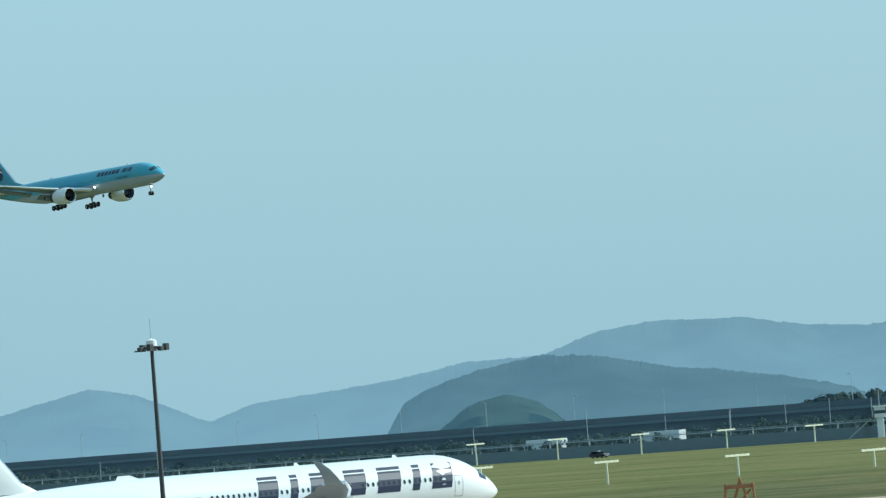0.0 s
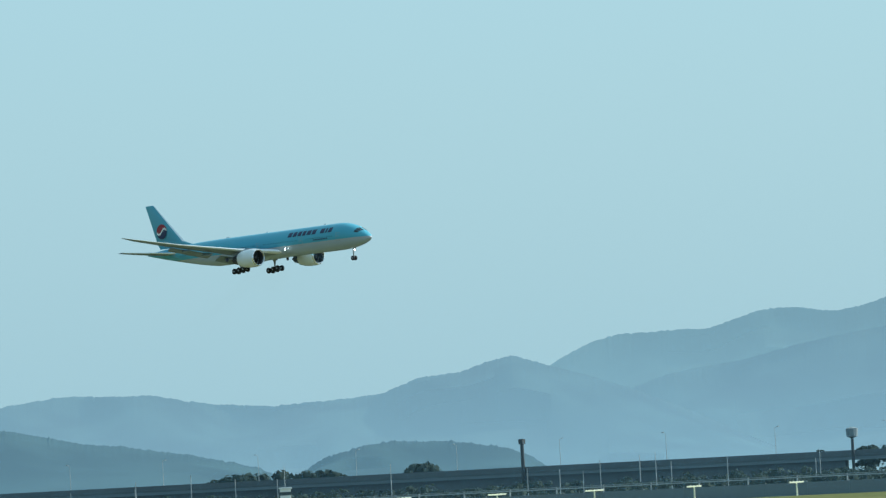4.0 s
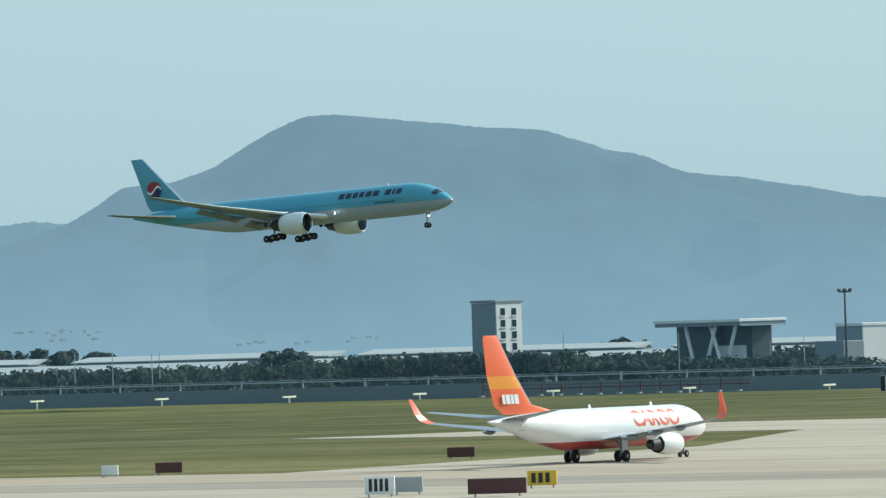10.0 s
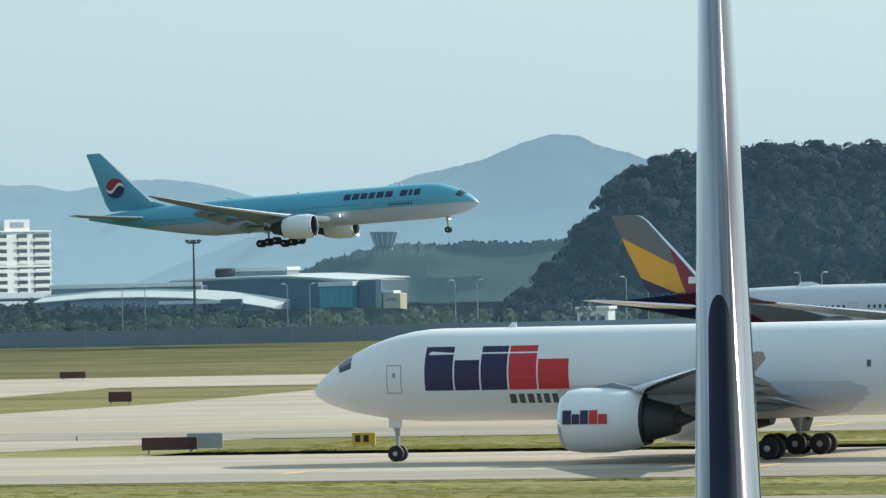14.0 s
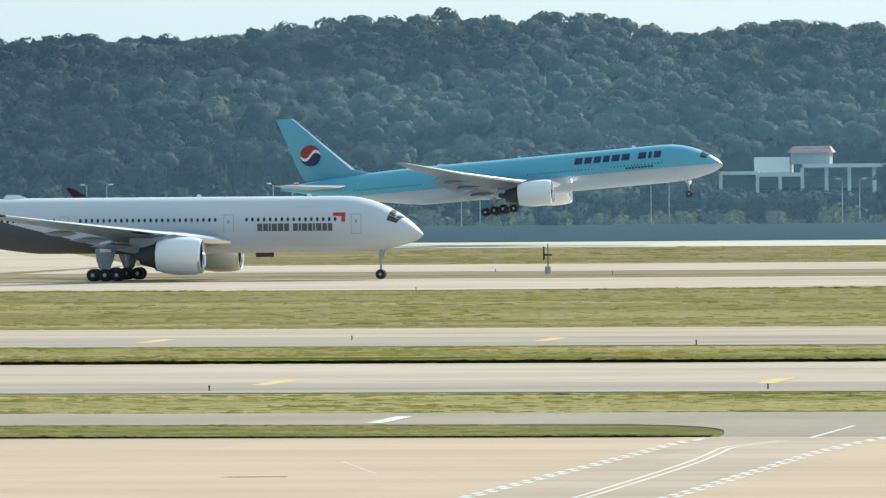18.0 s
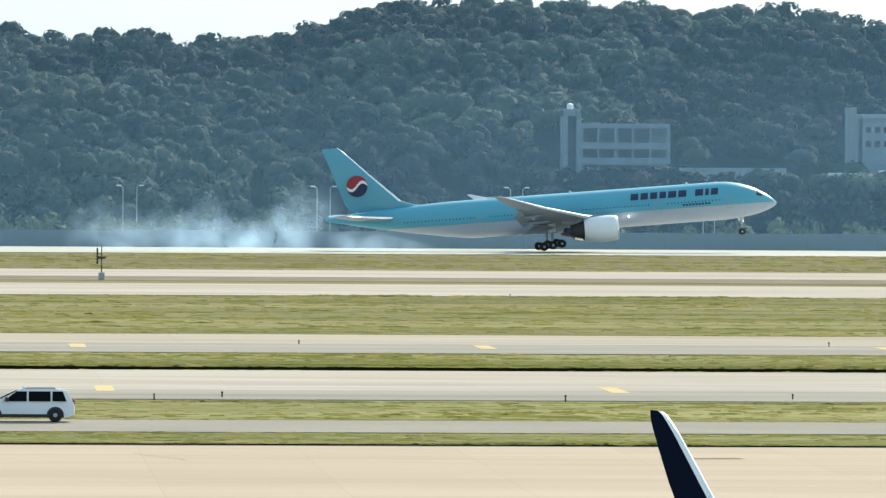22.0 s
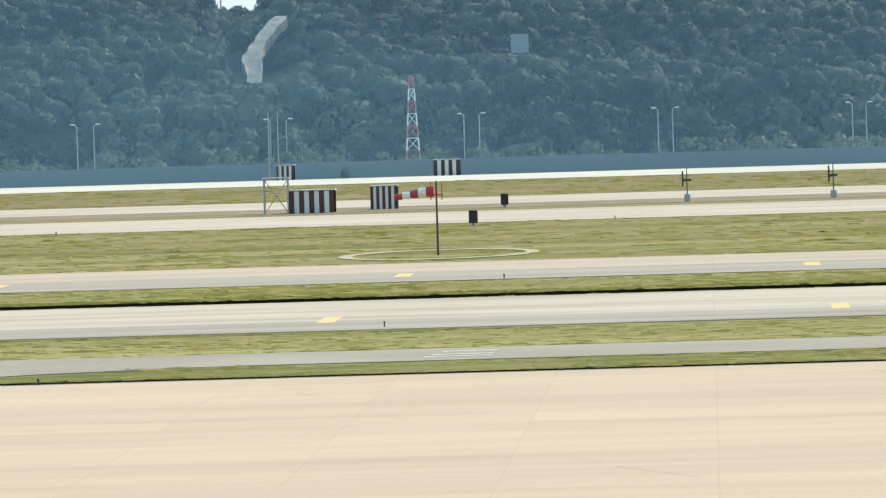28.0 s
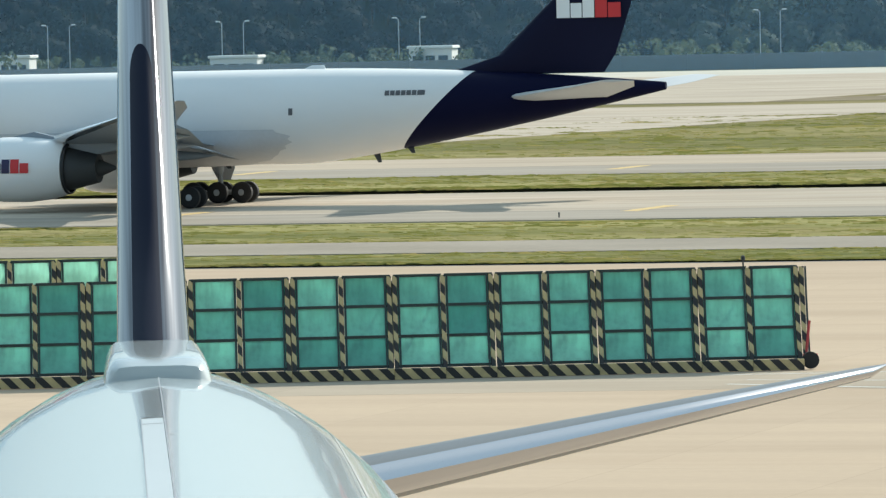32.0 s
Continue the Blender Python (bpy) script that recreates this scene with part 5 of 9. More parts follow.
D = spec_350(AIR_WHITE, WING_NAVY, dirty("winglet_dark_navy", (0.006, 0.010, 0.024), 0.9, 0, 0.6, 0.2))
D["wing"] = D["wing"][:5] + [(41.4, 30.6, 7.9, 2.75, 0.24, -25), (42.9, 31.75, 8.9, 2.35, 0.18, -52), (44.0, 32.28, 9.75, 1.90, 0.13, -70), (44.55, 32.40, 10.18, 1.55, 0.10, -76), (44.95, 32.48, 10.48, 1.22, 0.08, -78), (45.22, 32.53, 10.67, 0.98, 0.07, -78), (45.38, 32.56, 10.77, 0.80, 0.06, -78), (45.52, 32.58, 10.84, 0.60, 0.05, -78), (45.66, 32.59, 10.87, 0.42, 0.03, -78)]
D["winglet_edge"] = True
right_airliner = airliner("parked_airliner", "white wide-body airliner with navy winglets parked on the next stand", D)
right_airliner.matrix_basis = pose(40.2, 62.4, 0.06, 0, 0, -82)

# unseen terminal glass front behind the camera, added as a dark shape to reflect
tf = thing("terminal_facade", "unseen dark glass terminal front with steel frames, added for reflections", "building", kind="structure")
part("glass_wall", Mesh().box(-150, 150, -6.0, -4.0, 0, 22), [GLASS_DARK], tf)
part("roof_edge", Mesh().box(-150, 150, -7.0, -3.0, 22.05, 23.5, 0, 0.2), [WHITE_PAINT], tf)
for i in range(31):
    part("frame", Mesh().box(-150.2 + 10 * i, -149.8 + 10 * i, -3.99, -3.6, 0, 22), [METAL], tf)

# the small cargo twin
O_L = 38.0
O = dict(hull=Hull(O_L, 1.95, 3.25, 5.6, O_L - 13.0, 0.45, 0.55, 0.9), gear_s=19.2, body=LIVERY_737, fin_mat=FIN_ORANGE, tip_mat=TITLE_ORANGE)
O["wing"] = [(12.6, 0.4, 2.2, 8.2, 1.0, 0), (13.9, 1.9, 2.2, 7.0, 0.95, 0), (16.3, 6.0, 2.75, 4.6, 0.55, -6), (20.4, 13.2, 3.65, 2.4, 0.28, -6), (22.1, 16.3, 4.05, 1.7, 0.2, -10), (22.7, 16.9, 4.35, 1.5, 0.16, -45), (23.4, 17.3, 5.0, 1.2, 0.12, -72), (24.6, 17.6, 6.5, 0.55, 0.05, -78)]
O["tip_from"] = 5
O["fairings"] = [(20.2, 4.4, 2.35, 3.0), (20.6, 7.6, 2.75, 2.6), (21.4, 10.8, 3.15, 2.2)]
O["flaps"] = []
O["stab"] = [(O_L - 6.2, 0.4, 4.55, 4.2, 0.4), (O_L - 1.5, 7.1, 5.35, 1.5, 0.14)]
O["fin"] = [(O_L - 12.4, 4.95, 9.6, 0.2), (O_L - 7.6, 5.8, 6.4, 0.5), (O_L - 5.0, 8.6, 4.9, 0.42), (O_L - 2.2, 12.2, 2.6, 0.26), (O_L - 2.0, 12.45, 2.2, 0.1)]
O["belly"] = (12.0, 23.5, 0.35)
O["engines"] = [(12.6, 4.85, 1.55, 1.05, 4.4, 2.5)]
O["engine_mats"] = (AIR_WHITE, AIR_WHITE)
O["gears"] = dict(y=2.86, r=0.56, w=0.4, xs=(0,), ys=(-0.43, 0.43), nose_s=3.6, nr=0.34, nw=0.2)
O["cockpit"] = (1.1, 2.0, 0.15, 1.15)
O["doors"] = [(4.2, 3.1, 0.9, 1.8), (33.0, 3.4, 0.8, 1.6)]
O["aerials"] = [(9, 5.17, 0.5, 0.4), (20, 5.17, 0.5, 0.4)]
cargo_twin = airliner("cargo_airliner", "white narrow-body cargo airliner with an orange tail and red belly", O)
cargo_twin.matrix_basis = pose(-356.05, 599.0, 0.06, 0, 0, 88)
HO = O["hull"]
for left in (True, False):
    cu = bpy.data.curves.new("cargo_word", "FONT")
    cu.body, cu.size, cu.align_x, cu.extrude, cu.offset = "CARGO", 2.1, "CENTER", 0.02, 0.03
    tmp = bpy.data.objects.new("cargo_word", cu)
    scene.collection.objects.link(tmp)
    me = bpy.data.meshes.new_from_object(tmp.evaluated_get(bpy.context.evaluated_depsgraph_get()))
    bpy.data.objects.remove(tmp)
    me.materials.clear()
    me.materials.append(TITLE_ORANGE)
    bw_ = bmesh.new()
    bw_.from_mesh(me)
    for q in range(1, 10):
        bmesh.ops.bisect_plane(bw_, geom=bw_.verts[:] + bw_.edges[:] + bw_.faces[:], plane_co=(0, q * 0.17, 0), plane_no=(0, 1, 0))
    bw_.to_mesh(me)
    bw_.free()
    for v in me.vertices:
        s = 11.2 + (v.co.x if not left else -v.co.x) * -1.12
        p = HO.side(s, 3.35 + v.co.y, left, 0.03 + v.co.z)
        v.co = (19.2 + p[0], p[1], p[2])
    part("cargo_word", me, None, cargo_twin, "orange letters reading CARGO")


for sgn in (1, -1):
    for q, w in ((0, 0.5), (0.62, 0.7), (1.44, 0.5), (2.06, 0.7)):
        a = 19.2 - (O_L - 5.2) - q if sgn > 0 else 19.2 - (O_L - 2.4) + q
        b = a - w * sgn
        part("fin_block", Mesh().add([(a, sgn * 0.25, 5.95), (b, sgn * 0.25, 5.95), (b - 0.2, sgn * 0.25, 6.85), (a - 0.2, sgn * 0.25, 6.85)], [(0, 1, 2, 3)]), [WHITE_PAINT], cargo_twin)


# ---- far land ----
def ridge(name, label, dist, profile, mat, rough=0.012, depth=500.0, seed=1):
    """A mountain chain round the airfield: profile of (bearing left of straight ahead, height above the horizon), in degrees."""
    rng = np.random.default_rng(seed)
    az = np.arange(profile[0][0], profile[-1][0], -0.014)
    el = np.interp(-az, [-a for a, _ in profile], [e for _, e in profile])
    ker = np.hanning(15)
    el = np.convolve(np.pad(el, 7, mode="edge"), ker / ker.sum(), "valid")
    flank = el.copy()
    n1 = np.array([noise.noise((a * 2.2, seed * 7.1, 0)) for a in az])
    n2 = np.array([noise.noise((a * 11.0, seed * 3.3, 0)) for a in az])
    n3 = np.abs([noise.noise((a * 34.0, seed * 5.7, 0)) for a in az])
    el = el + rough * (0.6 * n1 + 0.5 * n2 + 0.9 * n3) + rng.normal(0, rough * 0.16, len(az))
    rows = []
    for u, k in ((-0.06, -0.9), (0.0, 0.0), (0.22, 0.2), (0.45, 0.45), (0.65, 0.66), (0.82, 0.84), (0.94, 0.95), (1.0, 1.0), (1.25, 0.85), (1.9, 0.1)):
        row = []
        for i, a in enumerate(az):
            d = dist + depth * (u - 1.0) + 60 * noise.noise((a * 1.3, u * 3, seed))
            top = CAMERA_HEIGHT + math.tan(radians(el[i] if 0.9 < k < 1.1 else flank[i])) * dist
            z = max(-8.0, top * k * (1 + (0.22 * min(1.0, (1 - k) * 3) * noise.noise((a * 1.6, u * 2.5, seed + 5)) if 0 < k < 1 else 0)))
            row.append((-math.sin(radians(a)) * d, math.cos(radians(a)) * d, z))
        rows.append(row)
    me = Mesh().loft(rows, closed=False)
    return solo(name, me, mat, label, "mountain", kind="structure", smooth=True)


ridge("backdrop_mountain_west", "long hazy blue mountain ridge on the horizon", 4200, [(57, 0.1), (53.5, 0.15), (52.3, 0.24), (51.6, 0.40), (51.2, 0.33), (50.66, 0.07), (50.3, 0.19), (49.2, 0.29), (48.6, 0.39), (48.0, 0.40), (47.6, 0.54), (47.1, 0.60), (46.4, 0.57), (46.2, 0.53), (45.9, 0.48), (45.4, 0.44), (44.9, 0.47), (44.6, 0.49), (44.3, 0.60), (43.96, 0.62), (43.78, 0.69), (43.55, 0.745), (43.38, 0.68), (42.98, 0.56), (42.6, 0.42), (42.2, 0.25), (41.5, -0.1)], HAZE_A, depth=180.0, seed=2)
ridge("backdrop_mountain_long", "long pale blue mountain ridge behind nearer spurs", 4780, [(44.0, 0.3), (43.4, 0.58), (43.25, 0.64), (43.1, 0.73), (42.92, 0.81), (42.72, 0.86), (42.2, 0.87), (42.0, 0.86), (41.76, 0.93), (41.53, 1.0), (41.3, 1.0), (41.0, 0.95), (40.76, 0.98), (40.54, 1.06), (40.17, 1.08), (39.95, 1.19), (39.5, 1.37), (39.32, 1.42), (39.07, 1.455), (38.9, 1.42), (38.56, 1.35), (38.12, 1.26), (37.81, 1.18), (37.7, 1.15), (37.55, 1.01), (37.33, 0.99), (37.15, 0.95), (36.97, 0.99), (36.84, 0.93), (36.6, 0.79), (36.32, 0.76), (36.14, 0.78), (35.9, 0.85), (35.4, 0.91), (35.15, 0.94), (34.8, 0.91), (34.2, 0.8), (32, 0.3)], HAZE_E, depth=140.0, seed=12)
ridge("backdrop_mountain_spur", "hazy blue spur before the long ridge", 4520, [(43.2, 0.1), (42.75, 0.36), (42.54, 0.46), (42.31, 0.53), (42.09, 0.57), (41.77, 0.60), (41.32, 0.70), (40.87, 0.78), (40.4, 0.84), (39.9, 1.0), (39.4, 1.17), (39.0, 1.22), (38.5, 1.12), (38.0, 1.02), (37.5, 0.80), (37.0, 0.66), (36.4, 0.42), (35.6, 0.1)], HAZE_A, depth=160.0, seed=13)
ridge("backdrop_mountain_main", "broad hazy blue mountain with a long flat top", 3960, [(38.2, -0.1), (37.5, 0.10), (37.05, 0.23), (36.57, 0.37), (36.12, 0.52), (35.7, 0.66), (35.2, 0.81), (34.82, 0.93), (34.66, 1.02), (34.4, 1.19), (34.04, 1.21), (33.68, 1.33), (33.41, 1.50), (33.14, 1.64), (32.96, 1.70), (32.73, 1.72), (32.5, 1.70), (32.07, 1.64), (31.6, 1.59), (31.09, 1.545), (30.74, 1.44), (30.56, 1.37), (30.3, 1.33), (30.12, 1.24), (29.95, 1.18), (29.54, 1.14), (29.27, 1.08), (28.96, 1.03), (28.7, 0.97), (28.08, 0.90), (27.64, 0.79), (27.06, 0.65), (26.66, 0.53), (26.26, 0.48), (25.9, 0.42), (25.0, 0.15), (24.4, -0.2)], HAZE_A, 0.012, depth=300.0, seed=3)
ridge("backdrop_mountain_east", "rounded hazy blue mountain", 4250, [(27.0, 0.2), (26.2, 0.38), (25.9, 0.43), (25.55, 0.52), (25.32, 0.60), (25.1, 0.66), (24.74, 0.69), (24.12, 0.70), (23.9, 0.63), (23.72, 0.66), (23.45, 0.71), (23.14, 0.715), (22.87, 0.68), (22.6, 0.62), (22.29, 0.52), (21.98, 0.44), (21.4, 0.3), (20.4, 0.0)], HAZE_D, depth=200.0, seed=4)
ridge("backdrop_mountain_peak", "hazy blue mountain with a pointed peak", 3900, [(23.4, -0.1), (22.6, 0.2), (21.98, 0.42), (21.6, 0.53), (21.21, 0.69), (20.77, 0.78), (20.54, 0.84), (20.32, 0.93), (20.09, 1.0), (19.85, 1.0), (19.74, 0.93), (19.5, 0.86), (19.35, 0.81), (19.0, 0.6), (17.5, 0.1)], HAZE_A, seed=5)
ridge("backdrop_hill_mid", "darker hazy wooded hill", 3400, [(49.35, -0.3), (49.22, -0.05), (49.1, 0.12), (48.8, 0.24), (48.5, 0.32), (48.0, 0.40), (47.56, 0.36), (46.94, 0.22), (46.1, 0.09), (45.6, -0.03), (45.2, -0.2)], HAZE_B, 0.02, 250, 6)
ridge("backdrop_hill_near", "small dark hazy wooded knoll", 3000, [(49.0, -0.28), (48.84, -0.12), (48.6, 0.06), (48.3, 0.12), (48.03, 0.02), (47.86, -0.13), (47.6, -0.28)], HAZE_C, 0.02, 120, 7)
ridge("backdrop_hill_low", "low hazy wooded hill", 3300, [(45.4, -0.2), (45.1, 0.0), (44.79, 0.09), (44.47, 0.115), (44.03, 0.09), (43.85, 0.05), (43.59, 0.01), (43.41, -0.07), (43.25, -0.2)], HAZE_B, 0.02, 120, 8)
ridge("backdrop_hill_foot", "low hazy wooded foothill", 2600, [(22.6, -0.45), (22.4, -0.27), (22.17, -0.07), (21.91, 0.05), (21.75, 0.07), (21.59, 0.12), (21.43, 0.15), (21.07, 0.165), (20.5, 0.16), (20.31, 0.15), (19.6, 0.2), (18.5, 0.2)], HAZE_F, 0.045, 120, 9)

# ---- wooded hill behind the runway ----
HILL = [(22.0, -0.6), (20.5, -0.45), (20.13, -0.08), (19.93, 0.16), (19.75, 0.46), (19.64, 0.63), (19.45, 0.76), (19.27, 0.83), (18.9, 0.87), (18.3, 0.91), (17.5, 0.90), (17.0, 0.95), (16.1, 0.93), (15.4, 0.97), (14.9, 0.95), (14.3, 1.01), (13.6, 1.03), (13.1, 1.02), (12.43, 1.07), (12.17, 1.02), (11.4, 1.07), (10.8, 1.06), (10.5, 1.12), (10.3, 1.17), (9.7, 1.19), (9.3, 1.20), (8.9, 1.16), (8.4, 1.18), (8.0, 1.10), (7.7, 1.07), (7.3, 1.11), (6.92, 1.14), (6.4, 1.09), (6.0, 1.07), (5.72, 0.99), (5.5, 0.97), (5.1, 1.02), (4.6, 1.04), (4.05, 1.01), (3.98, 0.88), (3.84, 0.78), (3.57, 0.78), (3.35, 0.86), (3.13, 0.95), (2.9, 1.03), (2.24, 1.06), (2.0, 1.0), (1.75, 1.06), (1.4, 1.15), (1.15, 1.08), (0.68, 1.10), (0.4, 1.07), (0.15, 1.13), (-0.4, 1.09), (-1.0, 1.11), (-1.3, 1.11), (-1.62, 1.02), (-2.2, 1.06), (-2.56, 1.11), (-2.82, 1.21), (-3.0, 1.29), (-3.3, 1.34), (-4.1, 1.37), (-4.8, 1.34), (-5.2, 1.37), (-5.56, 1.29), (-6.1, 1.27), (-6.4, 1.30), (-6.71, 1.23), (-7.0, 1.19), (-7.9, 1.23), (-8.7, 1.25), (-9.12, 1.19), (-9.74, 1.28), (-10.5, 1.26), (-15, 1.2)]
HILL_FOOT, HILL_TOP = 1292.0, 1560.0


def hill_height(x, y):
    a = math.degrees(math.atan2(-x, y))
    e = float(np.interp(-a, [-p for p, _ in HILL], [q for _, q in HILL]))
    top = max(0.0, CAMERA_HEIGHT + math.tan(radians(e)) * math.hypot(x, y) * HILL_TOP / max(y, 1.0) - 8.5)
    u = (y - HILL_FOOT) / (HILL_TOP - HILL_FOOT)
    if u <= 0:
        return 0.0
    if u > 1:
        return top * max(0.0, 1 - (u - 1) * 0.8)
    sp = 0.75 + 0.35 * noise.noise((x * 0.012, y * 0.012, 3.0))
    return top * (u ** max(0.5, sp)) * (1 - (0.06 * noise.noise((x * 0.03, y * 0.03, 0)) + 0.20 * noise.noise((x * 0.014, y * 0.02, 5.0))) * (1 - u))


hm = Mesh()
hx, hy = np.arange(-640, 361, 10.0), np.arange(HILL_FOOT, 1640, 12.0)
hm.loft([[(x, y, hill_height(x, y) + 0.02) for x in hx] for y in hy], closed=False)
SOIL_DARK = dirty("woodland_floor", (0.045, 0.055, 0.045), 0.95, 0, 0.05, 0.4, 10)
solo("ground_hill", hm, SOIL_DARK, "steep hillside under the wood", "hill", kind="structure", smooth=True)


def wood(name, label, spots, mat, leaves, size, seed, kind="stuff", category="trees", high=False):
    """Many trees as one: spots (x, y, z, height, radius); each has a trunk and lobes of leaf clumps."""
    rng = np.random.default_rng(seed)
    sp = np.asarray(spots, float)
    n = len(sp)
    lobes = 5
    th = rng.uniform(0, math.tau, (n, lobes))
    rr = rng.uniform(0.1, 0.6, (n, lobes))
    lz = rng.uniform(0.42, 0.92, (n, lobes))
    if high:
        lz = np.where(sp[:, 1:2] > 1315, rng.uniform(0.62, 0.92, (n, lobes)), lz)
    lz[:, 0], rr[:, 0] = 0.86, 0.1
    ls = rng.uniform(0.45, 0.72, (n, lobes)) * (1.15 - 0.5 * (lz - 0.4))
    cx = sp[:, None, 0] + sp[:, None, 4] * rr * (1.25 - lz) * 1.4 * np.cos(th)
    cy = sp[:, None, 1] + sp[:, None, 4] * rr * (1.25 - lz) * 1.4 * np.sin(th)
    cz = sp[:, None, 2] + sp[:, None, 3] * lz
    k = rng.integers(0, lobes, (n, leaves))
    idx = np.arange(n)[:, None]
    d = rng.normal(size=(n, leaves, 3))
    d /= np.linalg.norm(d, axis=2, keepdims=True)
    if high:
        d[..., 2] = np.where((sp[:, 1:2] > 1315) & (d[..., 2] < -0.2), -d[..., 2], d[..., 2])
        d[..., 1] = np.where((sp[:, 1:2] > 1315) & (d[..., 1] > 0.55), -d[..., 1], d[..., 1])
    rad = (ls[idx, k] * sp[:, None, 4]) * rng.uniform(0.86, 1.06, (n, leaves))
    c = np.stack([cx[idx, k], cy[idx, k], cz[idx, k]], -1) + d * rad[..., None] * np.array([1, 1, 0.72])
    nrm = d + 0.22 * rng.normal(size=d.shape)
    nrm /= np.linalg.norm(nrm, axis=2, keepdims=True)
    ref = rng.normal(size=d.shape)
    u = np.cross(nrm, ref)
    u /= np.linalg.norm(u, axis=2, keepdims=True)
    v = np.cross(nrm, u)
    s = size * rng.uniform(0.55, 1.2, (n, leaves, 1)) * np.clip(sp[:, None, 4:5] / 3.6, 0.5, 1.3)
    a = 0.75
    q = np.stack([c - u * s - v * s * a, c + u * s * 0.8 - v * s * a, c + u * s - v * s * -a, c - u * s * 0.7 + v * s * a * 0.8], 2).reshape(-1, 3)
    m = n * leaves
    faces = np.arange(m * 4).reshape(-1, 4)
    tv, tf = [], []
    base = m * 4
    tr = np.clip(sp[:, 3] * 0.02, 0.07, 0.25)
    ring = np.array([(1, 0), (0, 1), (-1, 0), (0, -1)], float)
    for f, z in ((1.0, -0.3), (0.45, 0.62)):
        p = np.zeros((n, 4, 3))
        p[:, :, :2] = sp[:, None, :2] + ring[None] * (tr * f)[:, None, None]
        p[:, :, 2] = (sp[:, 2] + (z if z < 0 else z * sp[:, 3]))[:, None]
        tv.append(p)
    tvv = np.concatenate([tv[0].reshape(-1, 3), tv[1].reshape(-1, 3)])
    i = np.arange(n)[:, None] * 4 + np.arange(4)[None]
    j = np.arange(n)[:, None] * 4 + (np.arange(4)[None] + 1) % 4
    tff = np.stack([i, j, j + n * 4, i + n * 4], -1).reshape(-1, 4) + base
    co = np.concatenate([q, tvv])
    fa = np.concatenate([faces, tff])
    me = bpy.data.meshes.new(name)
    me.vertices.add(len(co))
    me.vertices.foreach_set("co", co.ravel())
    me.loops.add(fa.size)
    me.loops.foreach_set("vertex_index", fa.ravel().astype(np.int32))
    me.polygons.add(len(fa))
    me.polygons.foreach_set("loop_start", np.arange(0, fa.size, 4, dtype=np.int32))
    mi = np.zeros(len(fa), np.int32)
    mi[m:] = 1
    me.materials.append(mat)
    me.materials.append(BARK)
    me.polygons.foreach_set("material_index", mi)
    me.polygons.foreach_set("use_smooth", np.ones(len(fa), bool))
    me.update(calc_edges=True)
    # leaves shade with the round of their clump
    ax_ = c - np.concatenate([sp[:, :2], sp[:, 2:3] + sp[:, 3:4] * 0.55], 1)[:, None]
    ax_ /= np.maximum(np.linalg.norm(ax_, axis=2, keepdims=True), 1e-3)
    sn = 0.35 * d + 0.7 * ax_ + 0.12 * rng.normal(size=d.shape)
    sn /= np.linalg.norm(sn, axis=2, keepdims=True)
    at_ = np.concatenate([np.repeat(sn.reshape(-1, 3), 4, 0), np.tile((0.0, -1.0, 0.0), (len(tvv), 1))])
    me.normals_split_custom_set_from_vertices(at_.tolist())
    return tagged(new(name, me), label, category, kind=kind)


# bearings, heights and distances of the openings in the wood: (from, to, lowest, depth)
OPEN = [(3.80, 3.28, 0.09, 1462), (7.55, 6.18, -0.28, 1345), (-4.48, -5.55, -0.02, 1345), (-6.75, -7.5, 0.05, 1345), (1.72, 1.35, 0.28, 1402), (-6.6, -8.6, -0.06, 1324), (-5.4, -6.5, -0.05, 1322)]


def allowed(x, y, z, h):
    """The height that a tree may have without standing before a clearing."""
    if 1326 < y < 1350 and (-178 < x < -143 or 100 < x < 184):
        return 0.0
    a = math.degrees(math.atan2(-x, y))
    for a0, a1, e, depth in OPEN:
        if a1 < a < a0 and y < depth:
            h = min(h, CAMERA_HEIGHT + math.tan(radians(e)) * math.hypot(x, y) - z + 0.4)
    return h


rng = random.Random(5)
spots = []
y = HILL_FOOT - 2
while y < 1590:
    x = -548.0
    while x < 345:
        px, py = x + rng.uniform(-2.8, 2.8), y + rng.uniform(-2.8, 2.8)
        x += 6.2
        if rng.random() < 0.05:
            continue
        z = hill_height(px, py)
        if py > HILL_FOOT + 40 and z < 1.0 or math.degrees(math.atan2(-px, py)) > 20.4:
            continue
        grove = noise.noise((px * 0.022, py * 0.03, 7.0))
        h = rng.uniform(6.8, 9.4) * (1 + (0.35 if py < 1500 else 0.12) * grove) * (0.75 if py < HILL_FOOT + 18 else 1.0)
        if rng.random() < 0.03:
            h *= 1.18
        h = allowed(px, py, z, h)
        if h < 1.5:
            continue
        spots.append((px, py, z - 0.4, h, rng.uniform(3.2, 4.8) * (1 + 0.25 * grove)))
    y += 6.4
# besides pine groves, dark leaves paint in the left end's weaker light
dark_trees = lambda q: q[0] < -335 + 25 * noise.noise((q[1] * 0.02, 0, 2)) or noise.noise((q[0] * 0.009, q[1] * 0.012, 3.0)) > (0.18 if -300 < q[0] < 60 else 0.0)
wood("hillside_wood", "dense green mixed wood covering the hillside", [q for q in spots if not dark_trees(q)], LEAF_WOOD, 170, 0.44, 11, high=True)
wood("pine_wood", "dark blue-green pine groves, also painting in the hill's dimmer left end", [q for q in spots if dark_trees(q)], LEAF_PINE_DIM, 170, 0.40, 21, high=True)

